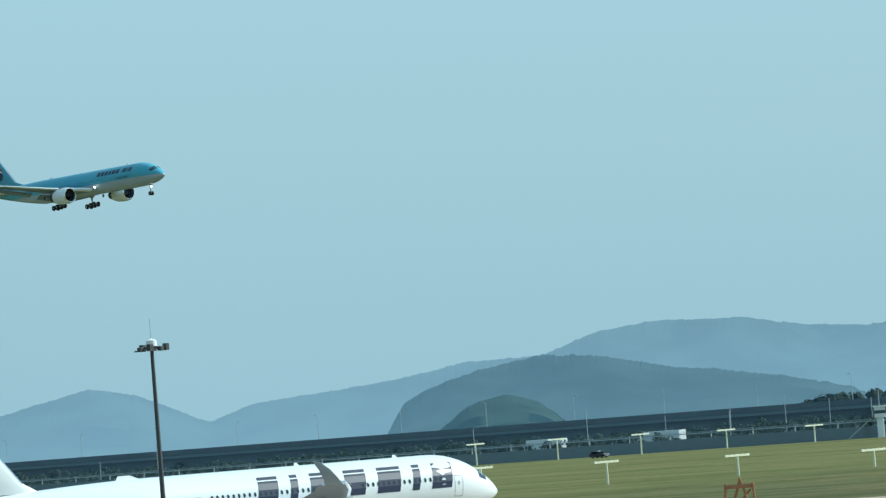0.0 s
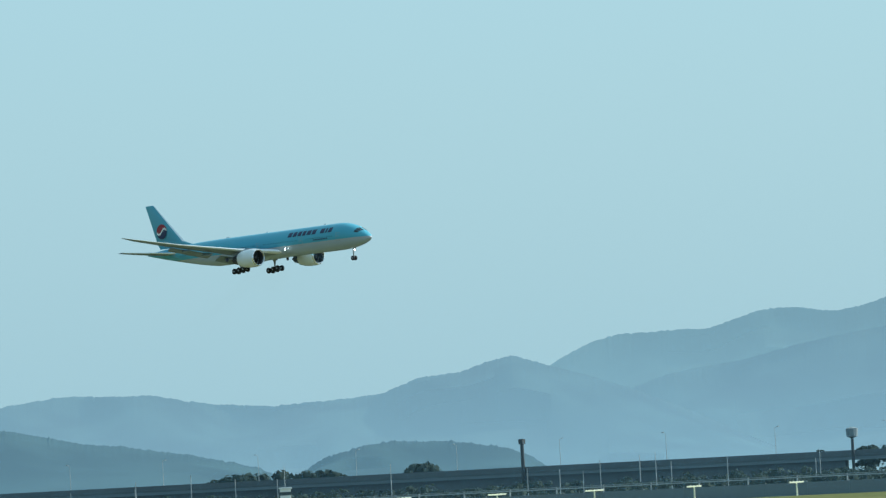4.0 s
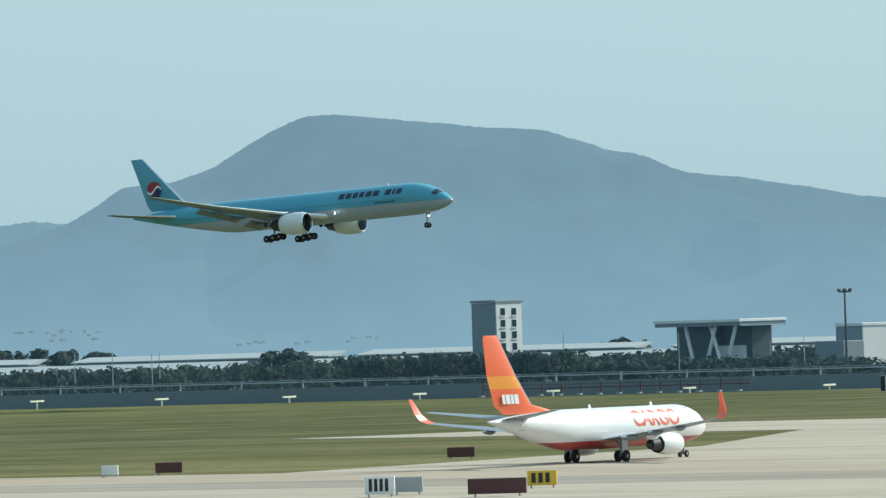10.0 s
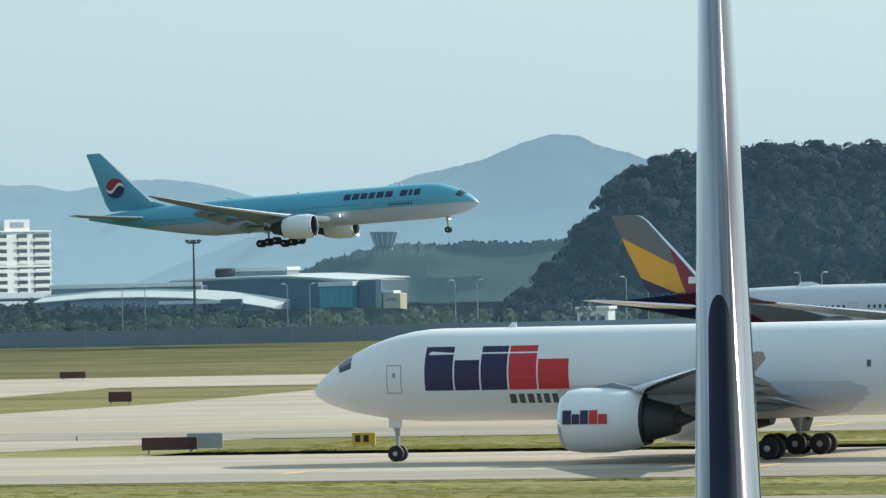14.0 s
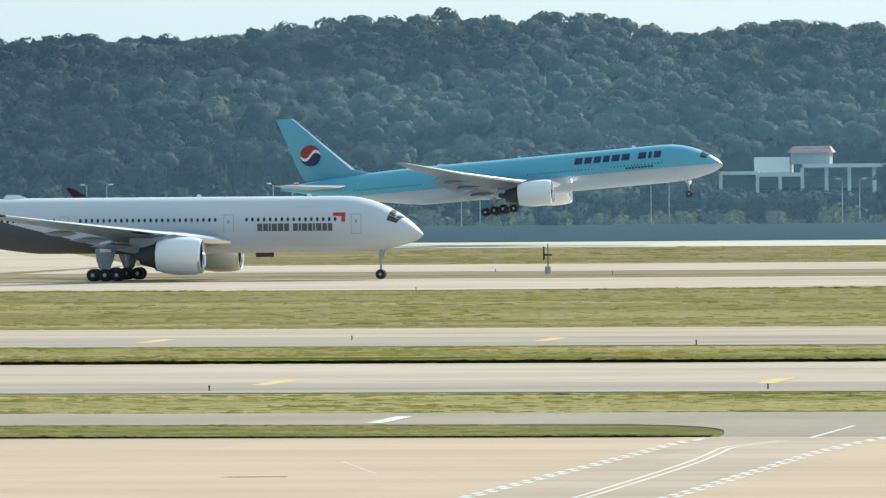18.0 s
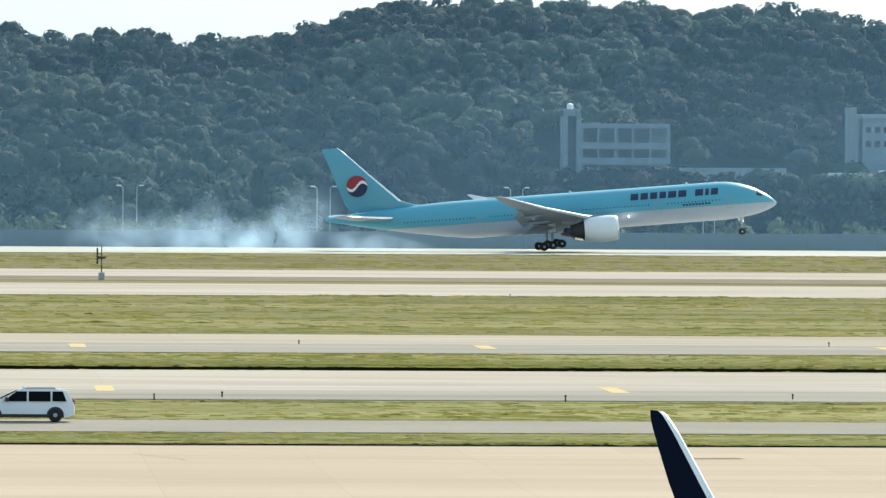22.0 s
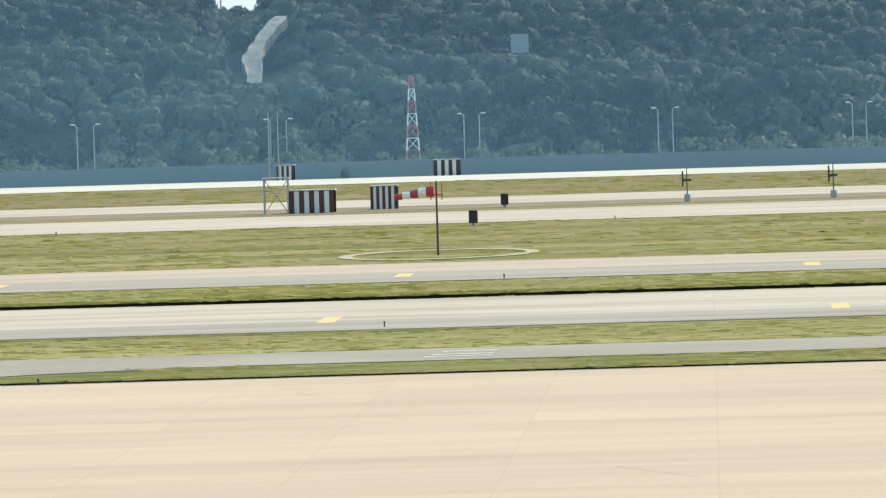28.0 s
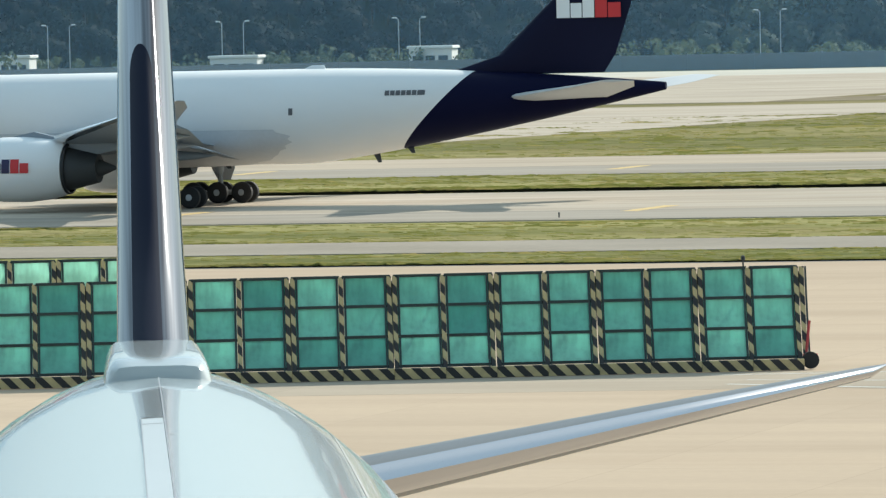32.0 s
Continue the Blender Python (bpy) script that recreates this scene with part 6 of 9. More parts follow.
# gap filler under the crowns; canopy shade is put into its dark colour
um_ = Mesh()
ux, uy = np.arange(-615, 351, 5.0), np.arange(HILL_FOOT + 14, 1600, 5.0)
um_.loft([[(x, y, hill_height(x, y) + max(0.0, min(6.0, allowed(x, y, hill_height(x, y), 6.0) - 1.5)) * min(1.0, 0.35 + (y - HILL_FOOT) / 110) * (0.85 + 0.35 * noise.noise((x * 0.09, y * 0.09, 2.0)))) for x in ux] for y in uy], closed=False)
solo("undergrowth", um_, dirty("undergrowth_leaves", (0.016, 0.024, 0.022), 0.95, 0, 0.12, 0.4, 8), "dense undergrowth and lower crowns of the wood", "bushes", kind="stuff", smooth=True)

spots = []
for i in range(900):
    x = rng.uniform(-600, 345)
    py = rng.uniform(1236, 1290)
    if rng.random() < 0.35 and py < 1270:
        continue
    spots.append((x, py, -0.3, rng.uniform(2.2, 5.5), rng.uniform(1.6, 3.2)))
wood("roadside_bushes", "lighter green bushes and young trees along the perimeter wall", spots, LEAF_BUSH, 60, 0.5, 12)
sheet("ground_scrub", [(-2500, 1226), (-560, 1226), (-560, 2600), (-2500, 3600)], 0.04, SOIL_DARK, "dark scrubby ground behind the perimeter wall")
k_ = Nodes("tidal_water")
k_.bump(k_.noise(0.25, 3), 0.10, 0.3)
WATER = k_.done((0.10, 0.16, 0.18), 0.16)
sheet("water", [(-2600, 1760), (-1900, 1640), (-1250, 1640), (-960, 1700), (-880, 1900), (-1300, 3100), (-2600, 3400)], 0.08, WATER, "calm pale tidal water behind the elevated road")
spots = []
for i in range(3000):
    py = 1240 + 260 * rng.random() ** 1.4
    x = rng.uniform(-2100, -565)
    if noise.noise((x * 0.01, py * 0.02, 1)) < -0.25:
        continue
    spots.append((x, py, -0.3, rng.uniform(1.6, 4.2) + 2.0 * max(0, noise.noise((x * 0.02, 0, 4))), rng.uniform(1.8, 3.6)))
for i in range(1500):
    x, py = rng.uniform(-1010, -600), rng.uniform(1370, 1488)
    spots.append((x, py, -0.3, rng.uniform(4.6, 7.0) + 1.2 * noise.noise((x * 0.03, 0, 8)), rng.uniform(2.2, 3.6)))
for i in range(520):
    x, py = rng.uniform(-835, -640), rng.uniform(1296, 1318)
    spots.append((x, py, -0.3, rng.uniform(4.6, 6.2) + (2.6 if x < -780 else 0.0) - (1.0 if x > -725 else 0), rng.uniform(2.0, 3.2)))
wood("scrub", "dark green scrub and young trees behind the perimeter wall", spots, LEAF_FAR, 44, 0.62, 13)
spots = []
for a0, a1, d, h, n in ((38.7, 37.15, 2150, 12.4, 42), (39.95, 38.65, 2150, 4.0, 30), (40.85, 40.45, 2150, 3.0, 10), (40.2, 39.9, 2150, 3.5, 9), (41.7, 41.5, 2150, 1.0, 5), (41.2, 41.05, 2150, 1.5, 5), (35.9, 34.5, 2150, 5.3, 32), (46.0, 44.9, 2300, 4.2, 26), (44.45, 44.15, 2300, 4.6, 8), (33.4, 33.0, 1700, 4.2, 7), (38.9, 36.3, 1640, 1.6, 14), (30.7, 30.3, 1900, 3.6, 6)):
    for i in range(n):
        a = radians(rng.uniform(a1, a0))
        f = 1 - abs((math.degrees(a) - (a0 + a1) / 2) / ((a0 - a1) / 2)) ** 2
        dd = d + rng.uniform(-25, 25)
        spots.append((-math.sin(a) * dd, math.cos(a) * dd, -0.3, 6.0 + h * (0.45 + 0.55 * f) * rng.uniform(0.8, 1.1), rng.uniform(3.2, 4.8)))
wood("far_tree_clumps", "dark rounded clumps of far trees", spots, LEAF_FAR, 110, 0.75, 14)
# bare slope of pale soil
bm_ = Mesh()
rows = []
for i in range(16):
    u = i / 15
    c = -90.0 + 0.9 * math.sin(u * 6.5) - (1.2 * math.sin(math.pi * min(1, u / 0.7)) if u < 0.7 else 0) + 4.3 * max(0.0, u - 0.45) / 0.55
    w = 1.1 + 0.5 * abs(math.sin(i * 1.9)) + (0.5 if 0.3 < u < 0.5 else 0)
    yy, zz = 1438 + 24 * u, 15.6 + 14.8 * u
    rows.append([(c - w, yy + 2, zz - 2), (c - w, yy, zz), (c - 0.3 * w, yy + 0.5, zz + 0.15 * math.sin(i)), (c + 0.4 * w, yy + 0.6 * math.sin(i * 2.2), zz), (c + w, yy, zz), (c + w, yy + 2, zz - 2)])
bm_.loft(rows, closed=False)
solo("ground_bare_slope", bm_, dirty("pale_soil", (0.74, 0.62, 0.51), 0.95, 0, 0.3, 0.5, 6), "pale bare soil track up the wooded slope", "soil", kind="structure", smooth=True)

# added sheet for humid air over the airfield's far side, lit by sun and sky
def haze_air():
    k = Nodes("humid_haze")
    s = k.coords()
    n = k.ramp(k.noise(0.006, 3, (1, 1, 2)), 0.25, 0.75)
    thin = k.math("ADD", k.math("MULTIPLY", k.ramp(s[0], -620.0, -230.0), 0.72), 0.28)
    a = k.math("MULTIPLY", k.math("MULTIPLY", k.ramp(s[2], 92.0, 18.0), thin), k.math("ADD", k.math("MULTIPLY", n, 0.35), 0.65))
    tl = k.n("ShaderNodeBsdfTranslucent")
    tl.inputs[0].default_value = (0.34, 0.66, 1.0, 1)
    tr = k.n("ShaderNodeBsdfTransparent")
    mx = k.n("ShaderNodeMixShader")
    k.put(mx.inputs[0], k.math("MULTIPLY", a, HAZE_DENSITY))
    k.t.links.new(tr.outputs[0], mx.inputs[1])
    k.t.links.new(tl.outputs[0], mx.inputs[2])
    k.t.links.new(mx.outputs[0], k.out.inputs[0])
    return k.m


HAZE_DENSITY = 0.093
hz = Mesh()
hz.loft([[(x, float(np.interp(x, (-520, -330), (1172, 1217))), z) for x in np.arange(-2300, 701, 50.0)] for z in (0.0, 30.0, 60.0, 92.0)], closed=False)
haze = solo("haze", hz, haze_air(), "thin bluish summer haze before the wood", "haze", kind="stuff", smooth=True)
haze.visible_shadow = False

# ---- perimeter wall, road lamps and masts ----
wall = thing("wall_perimeter", "long grey perimeter wall of panels behind the runway", "wall", kind="structure")
panel = Mesh().box(-5.95, 5.95, -0.12, 0.12, 0, 2.75, 0, 0.03).data("panel", [WALL_GREY])
post = Mesh().box(-0.14, 0.14, -0.2, 0.2, 0, 3.0, 0, 0.03).data("post", [WALL_GREY])
x = -1900.0
while x < 420:
    yy = 1224 if x > -330 else (1180 if x < -520 else 1180 + 44 * (x + 520) / 190)
    yn = 1224 if x + 12 > -330 else (1180 if x + 12 < -520 else 1180 + 44 * (x + 532) / 190)
    o = part("panel", panel, None, wall)
    o.matrix_basis = pose(x + 6, (yy + yn) / 2, 0, 0, 0, math.degrees(math.atan2(yn - yy, 12)))
    o = part("post", post, None, wall)
    o.matrix_basis = pose(x, yy, 0)
    x += 12
rail = Mesh()
for y, z0, z1 in ((1238, 3.3, 3.55), (1238, 3.75, 3.85)):
    rail.box(-1900, -565, y, y + 0.2, z0, z1)
for i in range(90):
    rail.box(-1900 + i * 15, -1899.7 + i * 15, 1238, 1238.2, 0, 3.9)
solo("guard_rail", rail, METAL, "pale steel guard rail above the perimeter wall", "rail")

lm = Mesh()
lm.tube((0, 0, 0), (0, 0, 9.9), 0.11, 0.07, 8)
lm.tube((0, 0, 9.85), (0.55, 0, 10.2), 0.05, 0.05, 6)
lm.box(-0.35, 0.35, -0.35, 0.35, 0, 0.25, 0, 0.03)
lamp0 = thing("street_lamp", "slim grey road lamp with a short arm", "street lamp", group="perimeter road lamps")
part("pole", lm, [METAL], lamp0, "", True)
part("lamp_head", Mesh().box(0.35, 1.15, -0.16, 0.16, 10.12, 10.3, 0, 0.04), [WHITE_PAINT], lamp0, "pale lamp head")
k = 0
for i in range(-10, 18):
    for dx, dy, turn in ((0, 0, 180), (2.5, 5, 0)):
        m = pose(-244 + 33.6 * i + dx, 1258 + dy, 0, 0, 0, turn)
        if k == 0:
            lamp0.matrix_basis = m
        else:
            copy_thing(lamp0, m)
        k += 1

hm_ = Mesh()
hm_.tube((0, 0, 0), (0, 0, 18.3), 0.32, 0.16, 10)
mast0 = thing("floodlight_mast", "tall grey floodlight mast with a ring of lamps", "light mast", group="floodlight masts")
part("pole", hm_, [DARK_METAL], mast0, "", True)
part("lamp_ring", Mesh().lathe([(18.0, 0.2), (18.1, 1.3), (18.35, 1.3), (18.4, 0.2)], "z", n=12), [DARK_METAL], mast0)
for i in range(6):
    a = i * math.tau / 6
    part("floodlight", Mesh().box(1.25 * math.cos(a) - 0.3, 1.25 * math.cos(a) + 0.3, 1.25 * math.sin(a) - 0.3, 1.25 * math.sin(a) + 0.3, 18.35, 18.8, 0, 0.05), [DARK_METAL], mast0)
mast0.matrix_basis = pose(-600, 1240, 0)
for x, y in ((-581, 1240), (-524, 1240), (-680, 1240)):
    copy_thing(mast0, pose(x, y, 0))

# apron floodlight mast in front of the far stand
am = thing("apron_mast", "dark apron floodlight mast with lamps and a whip aerial", "light mast")
X0, Y0 = -531, 429
mm = Mesh()
mm.tube((0, 0, 0), (0, 0, 21.6), 0.26, 0.17, 12)
part("pole", mm, [DARK_METAL], am, "", True)
part("whip_aerial", Mesh().tube((0, 0, 21.6), (0, 0, 24.2), 0.04, 0.02, 6), [METAL], am)
part("head_ring", Mesh().lathe([(21.2, 0.3), (21.3, 1.1), (21.5, 1.1), (21.6, 0.3)], "z", n=14), [DARK_METAL], am)
part("head_cap", Mesh().lathe([(21.4, 0.05), (21.5, 0.55), (22.1, 0.5), (22.3, 0.05)], "z", n=14), [WHITE_PAINT], am, "white head cap", True)
for i in range(8):
    a = i * math.tau / 8
    part("floodlight", Mesh().box(1.35 * math.cos(a) - 0.26, 1.35 * math.cos(a) + 0.26, 1.35 * math.sin(a) - 0.24, 1.35 * math.sin(a) + 0.24, 21.1, 21.5 + 0.3 * math.sin(i * 2.1), 0, 0.05), [DARK_METAL], am)
am.matrix_basis = pose(X0, Y0, 0.06)

# ---- elevated road ----
ev = thing("bridge_viaduct", "long pale viaduct with parapets and piers behind the scrub", "viaduct", kind="structure")
dk = Mesh().box(-2300, -1262, 1496, 1512, 5.4, 6.4)
part("deck", dk, [FACADE_GREY], ev)
# concrete kept dark: the viaduct's shade is put into its colour
PARAPET = dirty("parapet_concrete", (0.16, 0.18, 0.19), 0.85, 0, 0.05, 0.35, 15)
part("parapet", Mesh().box(-2300, -1262, 1495.7, 1496.0, 6.3, 8.1), [PARAPET], ev, "weathered grey parapet, darkened for its shaded side")
part("abutment", Mesh().box(-2300, -1300.1, 1497, 1498, 0, 5.4), [PARAPET], ev, "dark wall under the deck")
part("parapet", Mesh().box(-2300, -1262, 1512.0, 1512.3, 6.3, 7.6), [FACADE_GREY], ev)
pm = Mesh().box(-1.0, 1.0, -5, 5, 0, 5.4, 0, 0.2).data("pier", [FACADE_GREY])
for i in range(30):
    o = part("pier", pm, None, ev)
    o.location = (-2290 + i * 35.0, 1504, 0)
um = Mesh()
um.tube((0, 0, 0), (0, 0, 9.0), 0.10, 0.06, 6)
um.tube((0, 0, 8.9), (0.9, 0, 9.3), 0.05, 0.05, 6)
um.box(0.7, 1.5, -0.15, 0.15, 9.2, 9.4)
vl = None
for i in range(25):
    m = pose(-2280 + i * 41, 1510.6, 6.4, 0, 0, 0 if i % 2 else 180)
    if vl is None:
        vl = solo("street_lamp", um, METAL, "thin grey lamp on the viaduct", "street lamp", m, "viaduct lamps")
    else:
        copy_thing(vl, m)
for i in range(46):
    vl2 = solo("utility_pole", Mesh().tube((0, 0, 0), (0, 0, rng.uniform(7, 12)), 0.12, 0.08, 6), METAL, "thin grey pole standing in the scrub", "pole", pose(rng.uniform(-2000, -560), rng.uniform(1245, 1330), 0), "thin poles")


# ---- buildings ----
SHED_ROOF = dirty("pale_roof_sheet", (0.46, 0.49, 0.49), 0.7, 0, 0.05, 0.4, 12, (0.15, 1, 1))


SHED_DULL = dirty("dull_roof_sheet", (0.34, 0.37, 0.38), 0.7, 0, 0.05, 0.35, 12, (0.15, 1, 1))


def long_shed(x0, x1, y, eave, crest, depth, sheet_mat):
    """A long low shed with a pale single-pitch roof that rises away from the airfield."""
    root = thing("long_shed", "long low shed with a pale sheet roof behind the scrub", "building", pose((x0 + x1) / 2, y, 0), "long sheds")
    w = (x1 - x0) / 2
    part("wall", Mesh().box(-w, w, 0, depth, 0, eave - 0.3), [FACADE_GREY], root)
    part("roof", Mesh().loft([[(x_, -0.6, eave - 0.25), (x_, -0.6, eave), (x_, depth, crest), (x_, depth, crest - 0.3), (x_, depth * 0.5, eave - 0.28)] for x_ in (-w - 0.4, w + 0.4)], caps=True), [sheet_mat], root, "sheet roof")
    for i_ in range(int(w / 6)):
        part("door", Mesh().box(-w + 3 + i_ * 12, -w + 6.5 + i_ * 12, -0.06, -0.005, 0, eave - 1.2), [FACADE_DULL], root)


for i, x in enumerate((-1256, -1170, -1090, -1003, -912, -820, -735)):
    w_ = (78, 70, 82, 84, 86, 80, 60)[i]
    long_shed(x, x + w_, 1516, 5.6 if i < 2 else 5.1, 6.9, 9, SHED_DULL if i < 2 else SHED_ROOF)
    long_shed(x + 24, x + 20 + w_, 1532, 7.6, 8.8, 8, SHED_DULL if i < 1 else SHED_ROOF)
def window_grid(root, x0, x1, y, z0, z1, nx, nz, wx, wz, mat=None):
    me = Mesh().box(-wx / 2, wx / 2, -0.06, 0.06, -wz / 2, wz / 2).data("window", [mat or GLASS_DARK])
    for i in range(nx):
        for j in range(nz):
            o = part("window", me, None, root)
            o.location = (x0 + (x1 - x0) * (i + 0.5) / nx, y, z0 + (z1 - z0) * (j + 0.5) / nz)


def slab_house(name, label, cx, cy, w, d, h, floors, bays, wall_mat, turn=0.0, roof=None, z=0.0):
    """A plain block with a parapet roof and a grid of windows in front."""
    root = thing(name, label, "building", pose(cx, cy, z, 0, 0, turn))
    part("wall", Mesh().box(-w / 2, w / 2, 0, d, -6 if z and w > 6 else -0.6, h, 0, 0.1), [wall_mat], root)
    part("roof", Mesh().box(-w / 2 - 0.3, w / 2 + 0.3, -0.3, d + 0.3, h, h + 0.5, 0, 0.1), [roof or wall_mat], root)
    if floors:
        window_grid(root, -w / 2 + 0.4, w / 2 - 0.4, -0.02, 0.4, h - 0.3, bays, floors, (w - 0.8) / bays * 0.72, (h - 0.7) / floors * 0.5)
    return root


# tall block with balconies
tb = thing("apartment_block", "tall white apartment block with balconies, its end wall's shade painted grey", "building", pose(-1209, 2648, 0, 0, 0, 85))
part("wall", Mesh().box(0.3, 53, 0, 20.6, 0, 30.0), [FACADE_WHITE], tb)
# end wall and its ledge take greyer colours for the unlit side
part("side_wall", Mesh().box(0, 0.29, 0.05, 20.5, 0, 29.6), [FACADE_GREY], tb, "end wall with its shade painted grey")
part("ledge", Mesh().box(-0.4, -0.01, 0.0, 20.6, 15.9, 16.7), [FACADE_DULL], tb)
part("ledge", Mesh().box(0.1, 53.2, -0.5, -0.01, 15.8, 17.0), [FACADE_WHITE], tb)
part("roof_edge", Mesh().box(-0.3, 53.3, -0.5, 20.9, 30.02, 30.6, 0, 0.05), [FACADE_WHITE], tb)
part("lift_house", Mesh().box(2.0, 16.0, 3, 14, 30.62, 34.6, 0, 0.1), [FACADE_GREY], tb, "dark plant room")
part("penthouse", Mesh().box(17.0, 38.0, 1, 14, 30.62, 35.0, 0, 0.1), [FACADE_WHITE], tb, "white penthouse")
part("penthouse_window", Mesh().box(22.0, 33.0, 0.9, 0.99, 31.8, 34.0), [FACADE_DULL], tb)
for j in range(9):
    for a, b in ((1.2, 16.8), (25.4, 33.6), (38.8, 52.0)):
        z0 = 2.6 + j * 3.05 + (0.4 if j > 4 else 0)
        part("balcony", Mesh().box(a, b, -0.15, -0.01, z0, z0 + 1.75), [GLASS_DARK], tb)
        part("balcony_rail", Mesh().box(a - 0.3, b + 0.3, -1.0, -0.8, z0 - 0.75, z0 + 0.25, 0, 0.03), [FACADE_WHITE], tb)
# old airport tower-like block
to = thing("office_tower", "narrow white tower block, front shade painted grey, with an overhanging roof", "building", pose(-817.5, 1330, 0, 0, 0, -10))
part("wall", Mesh().box(-3.6, 3.2, 0, 8.5, 0, 18.6, 0, 0.15), [FACADE_WHITE], to)
# grey panel over the white wall: the front's shade as colour
part("front", Mesh().box(-3.6, 3.1, -0.2, -0.02, 0, 18.5), [FACADE_GREY], to, "front panel with its shade put into grey")
part("roof", Mesh().box(-3.9, 3.4, -0.4, 8.9, 18.65, 19.2, 0, 0.1), [FACADE_GREY], to)
for j in range(4):
    for yy in (2.2, 5.8):
        part("window", Mesh().box(3.21, 3.28, yy - 0.7, yy + 0.7, 8.4 + j * 2.5, 9.9 + j * 2.5), [GLASS_DARK], to)
        part("sill", Mesh().box(3.2, 3.4, yy - 0.9, yy + 0.9, 8.1 + j * 2.5, 8.35 + j * 2.5), [FACADE_WHITE], to)
# near-black walls: the dark space under the canopy as colour
HALL_DARK = dirty("hall_dark_glass", (0.055, 0.075, 0.085), 0.4, 0, 0.3, 0.3, 6)
# canopy hall on slanting columns
ca = thing("canopy_hall", "low hall with a broad white-edged canopy roof on white slanting columns", "building", pose(-763.3, 1330, 0, 0, 0, -12))
part("roof", Mesh().box(-17, 17, -3, 16, 12.2, 13.0, 0, 0.2), [FACADE_GREY], ca)
part("roof_edge", Mesh().box(-17.2, 17.2, -3.3, 16.2, 13.05, 13.6, 0, 0.1), [FACADE_WHITE], ca)
part("wall", Mesh().box(-14, 1, 3, 14, 0, 12.2), [HALL_DARK], ca)
part("wall", Mesh().box(1.1, 13, 6, 14, 0, 12.1), [HALL_DARK], ca)
part("white_wall", Mesh().box(-4, 11, 4.2, 5.8, 0, 8.0, 0, 0.1), [FACADE_WHITE], ca, "white inner wall")
for a, b in ((-3, -6), (2, 6), (8, 4), (10, 14)):
    part("column", Mesh().tube((a, -1.5, 4), (b, -1.5, 12.2), 0.55, 0.5, 8), [WHITE_PAINT], ca)
for o in ca.children:
    o.data.transform(Matrix.Diagonal((0.71, 0.78, 1.0, 1.0)))
# white block
wb = thing("white_block", "white flat-roofed building of stepped blocks, its front's shade painted grey", "building", pose(-728.5, 1330, 0, 0, 0, -12))
part("wall", Mesh().box(-4.0, 4.0, 0, 16, 0, 11.4, 0, 0.15), [FACADE_WHITE], wb)
# front and low wing face away from the sun; grey paints that shade
part("front", Mesh().box(-4.0, 3.9, -0.2, -0.02, 0, 11.3), [FACADE_GREY], wb, "front panel with its shade put into grey")
part("parapet", Mesh().box(-4.2, 4.2, -0.4, 16.2, 11.45, 12.0, 0, 0.05), [FACADE_WHITE], wb)
part("wall", Mesh().box(-3.0, 5.0, 16.1, 26, 0, 9.2, 0, 0.15), [FACADE_WHITE], wb)
part("wall", Mesh().box(-3.0, 6.4, 26.1, 36, 0, 6.5, 0, 0.15), [FACADE_WHITE], wb)
part("stair_tower", Mesh().box(-2.0, 5.6, 28, 39, 6.55, 11.6, 0, 0.15), [FACADE_WHITE], wb)
for yy, z0 in ((18.5, 4.5), (21.5, 4.5), (24.0, 4.5), (30.5, 8.0), (34.0, 8.0), (29.0, 2.5), (33.0, 2.5)):
    xx = 5.0 if yy < 26 else (5.6 if z0 > 7 else 6.4)
    part("window", Mesh().box(xx + 0.01, xx + 0.07, yy - 0.6, yy + 0.6, z0, z0 + 1.7), [GLASS_DARK], wb)
part("low_wing", Mesh().box(-4.1, 4.6, -9.0, -0.4, 0, 8.4, 0, 0.1), [FACADE_GREY], wb, "lower wing in the shaded front's grey")
for o in wb.children:
    o.data.transform(Matrix.Diagonal((0.9, 0.76, 1.0, 1.0)))
# hangars
HANGAR_BLUE = dirty("hangar_sheet", (0.075, 0.135, 0.175), 0.6, 0.1, 0.2, 0.25, 10)
PALE_SHEET = dirty("pale_hangar_roof", (0.56, 0.60, 0.58), 0.8, 0, 0.12, 0.35, 8, (0.3, 1, 1))


def bowed(pts, y0, y1, thick, rise=0.0):
    """A curved roof sheet along pts, (x, z) from end to end."""
    return Mesh().loft([[(x_, y0, z_ - thick), (x_, y0, z_), (x_, y1, z_ + rise), (x_, y1, z_ + rise - thick)] for x_, z_ in pts], caps=True)


hg = thing("hangar", "low hangar with bowed pale roof, dark blue wall, teal glass end", "building", pose(-592, 1450, 0))
ROOF = [(-26.5, 11.0), (-17, 11.35), (-8, 11.5), (1, 11.45), (9, 10.9), (13, 10.6), (17.3, 10.35)]
part("hall", Mesh().loft([[(x_, 0.3, 0), (x_, 0.3, z_ - 0.3), (x_, 30, z_ - 0.3), (x_, 30, 0)] for x_, z_ in ROOF], caps=True), [HANGAR_BLUE], hg, "dark blue sheet wall")
part("roof", bowed(ROOF, -0.3, 31, 0.26, 0.45), [PALE_SHEET], hg, "pale bowed sheet roof")
part("roof_edge", bowed([(x_, z_ - 0.28) for x_, z_ in ROOF], -0.2, 0.25, 0.3), [FACADE_DULL], hg)
part("glass_end", Mesh().box(9.6, 17.2, -3.0, 0.25, 0, 8.95, 0, 0.1), [GLASS_TEAL], hg, "teal glass end")
part("glass_band", Mesh().box(9.4, 17.4, -3.3, 0.2, 9.0, 9.95, 0, 0.05), [FACADE_WHITE], hg, "white band over the glass")
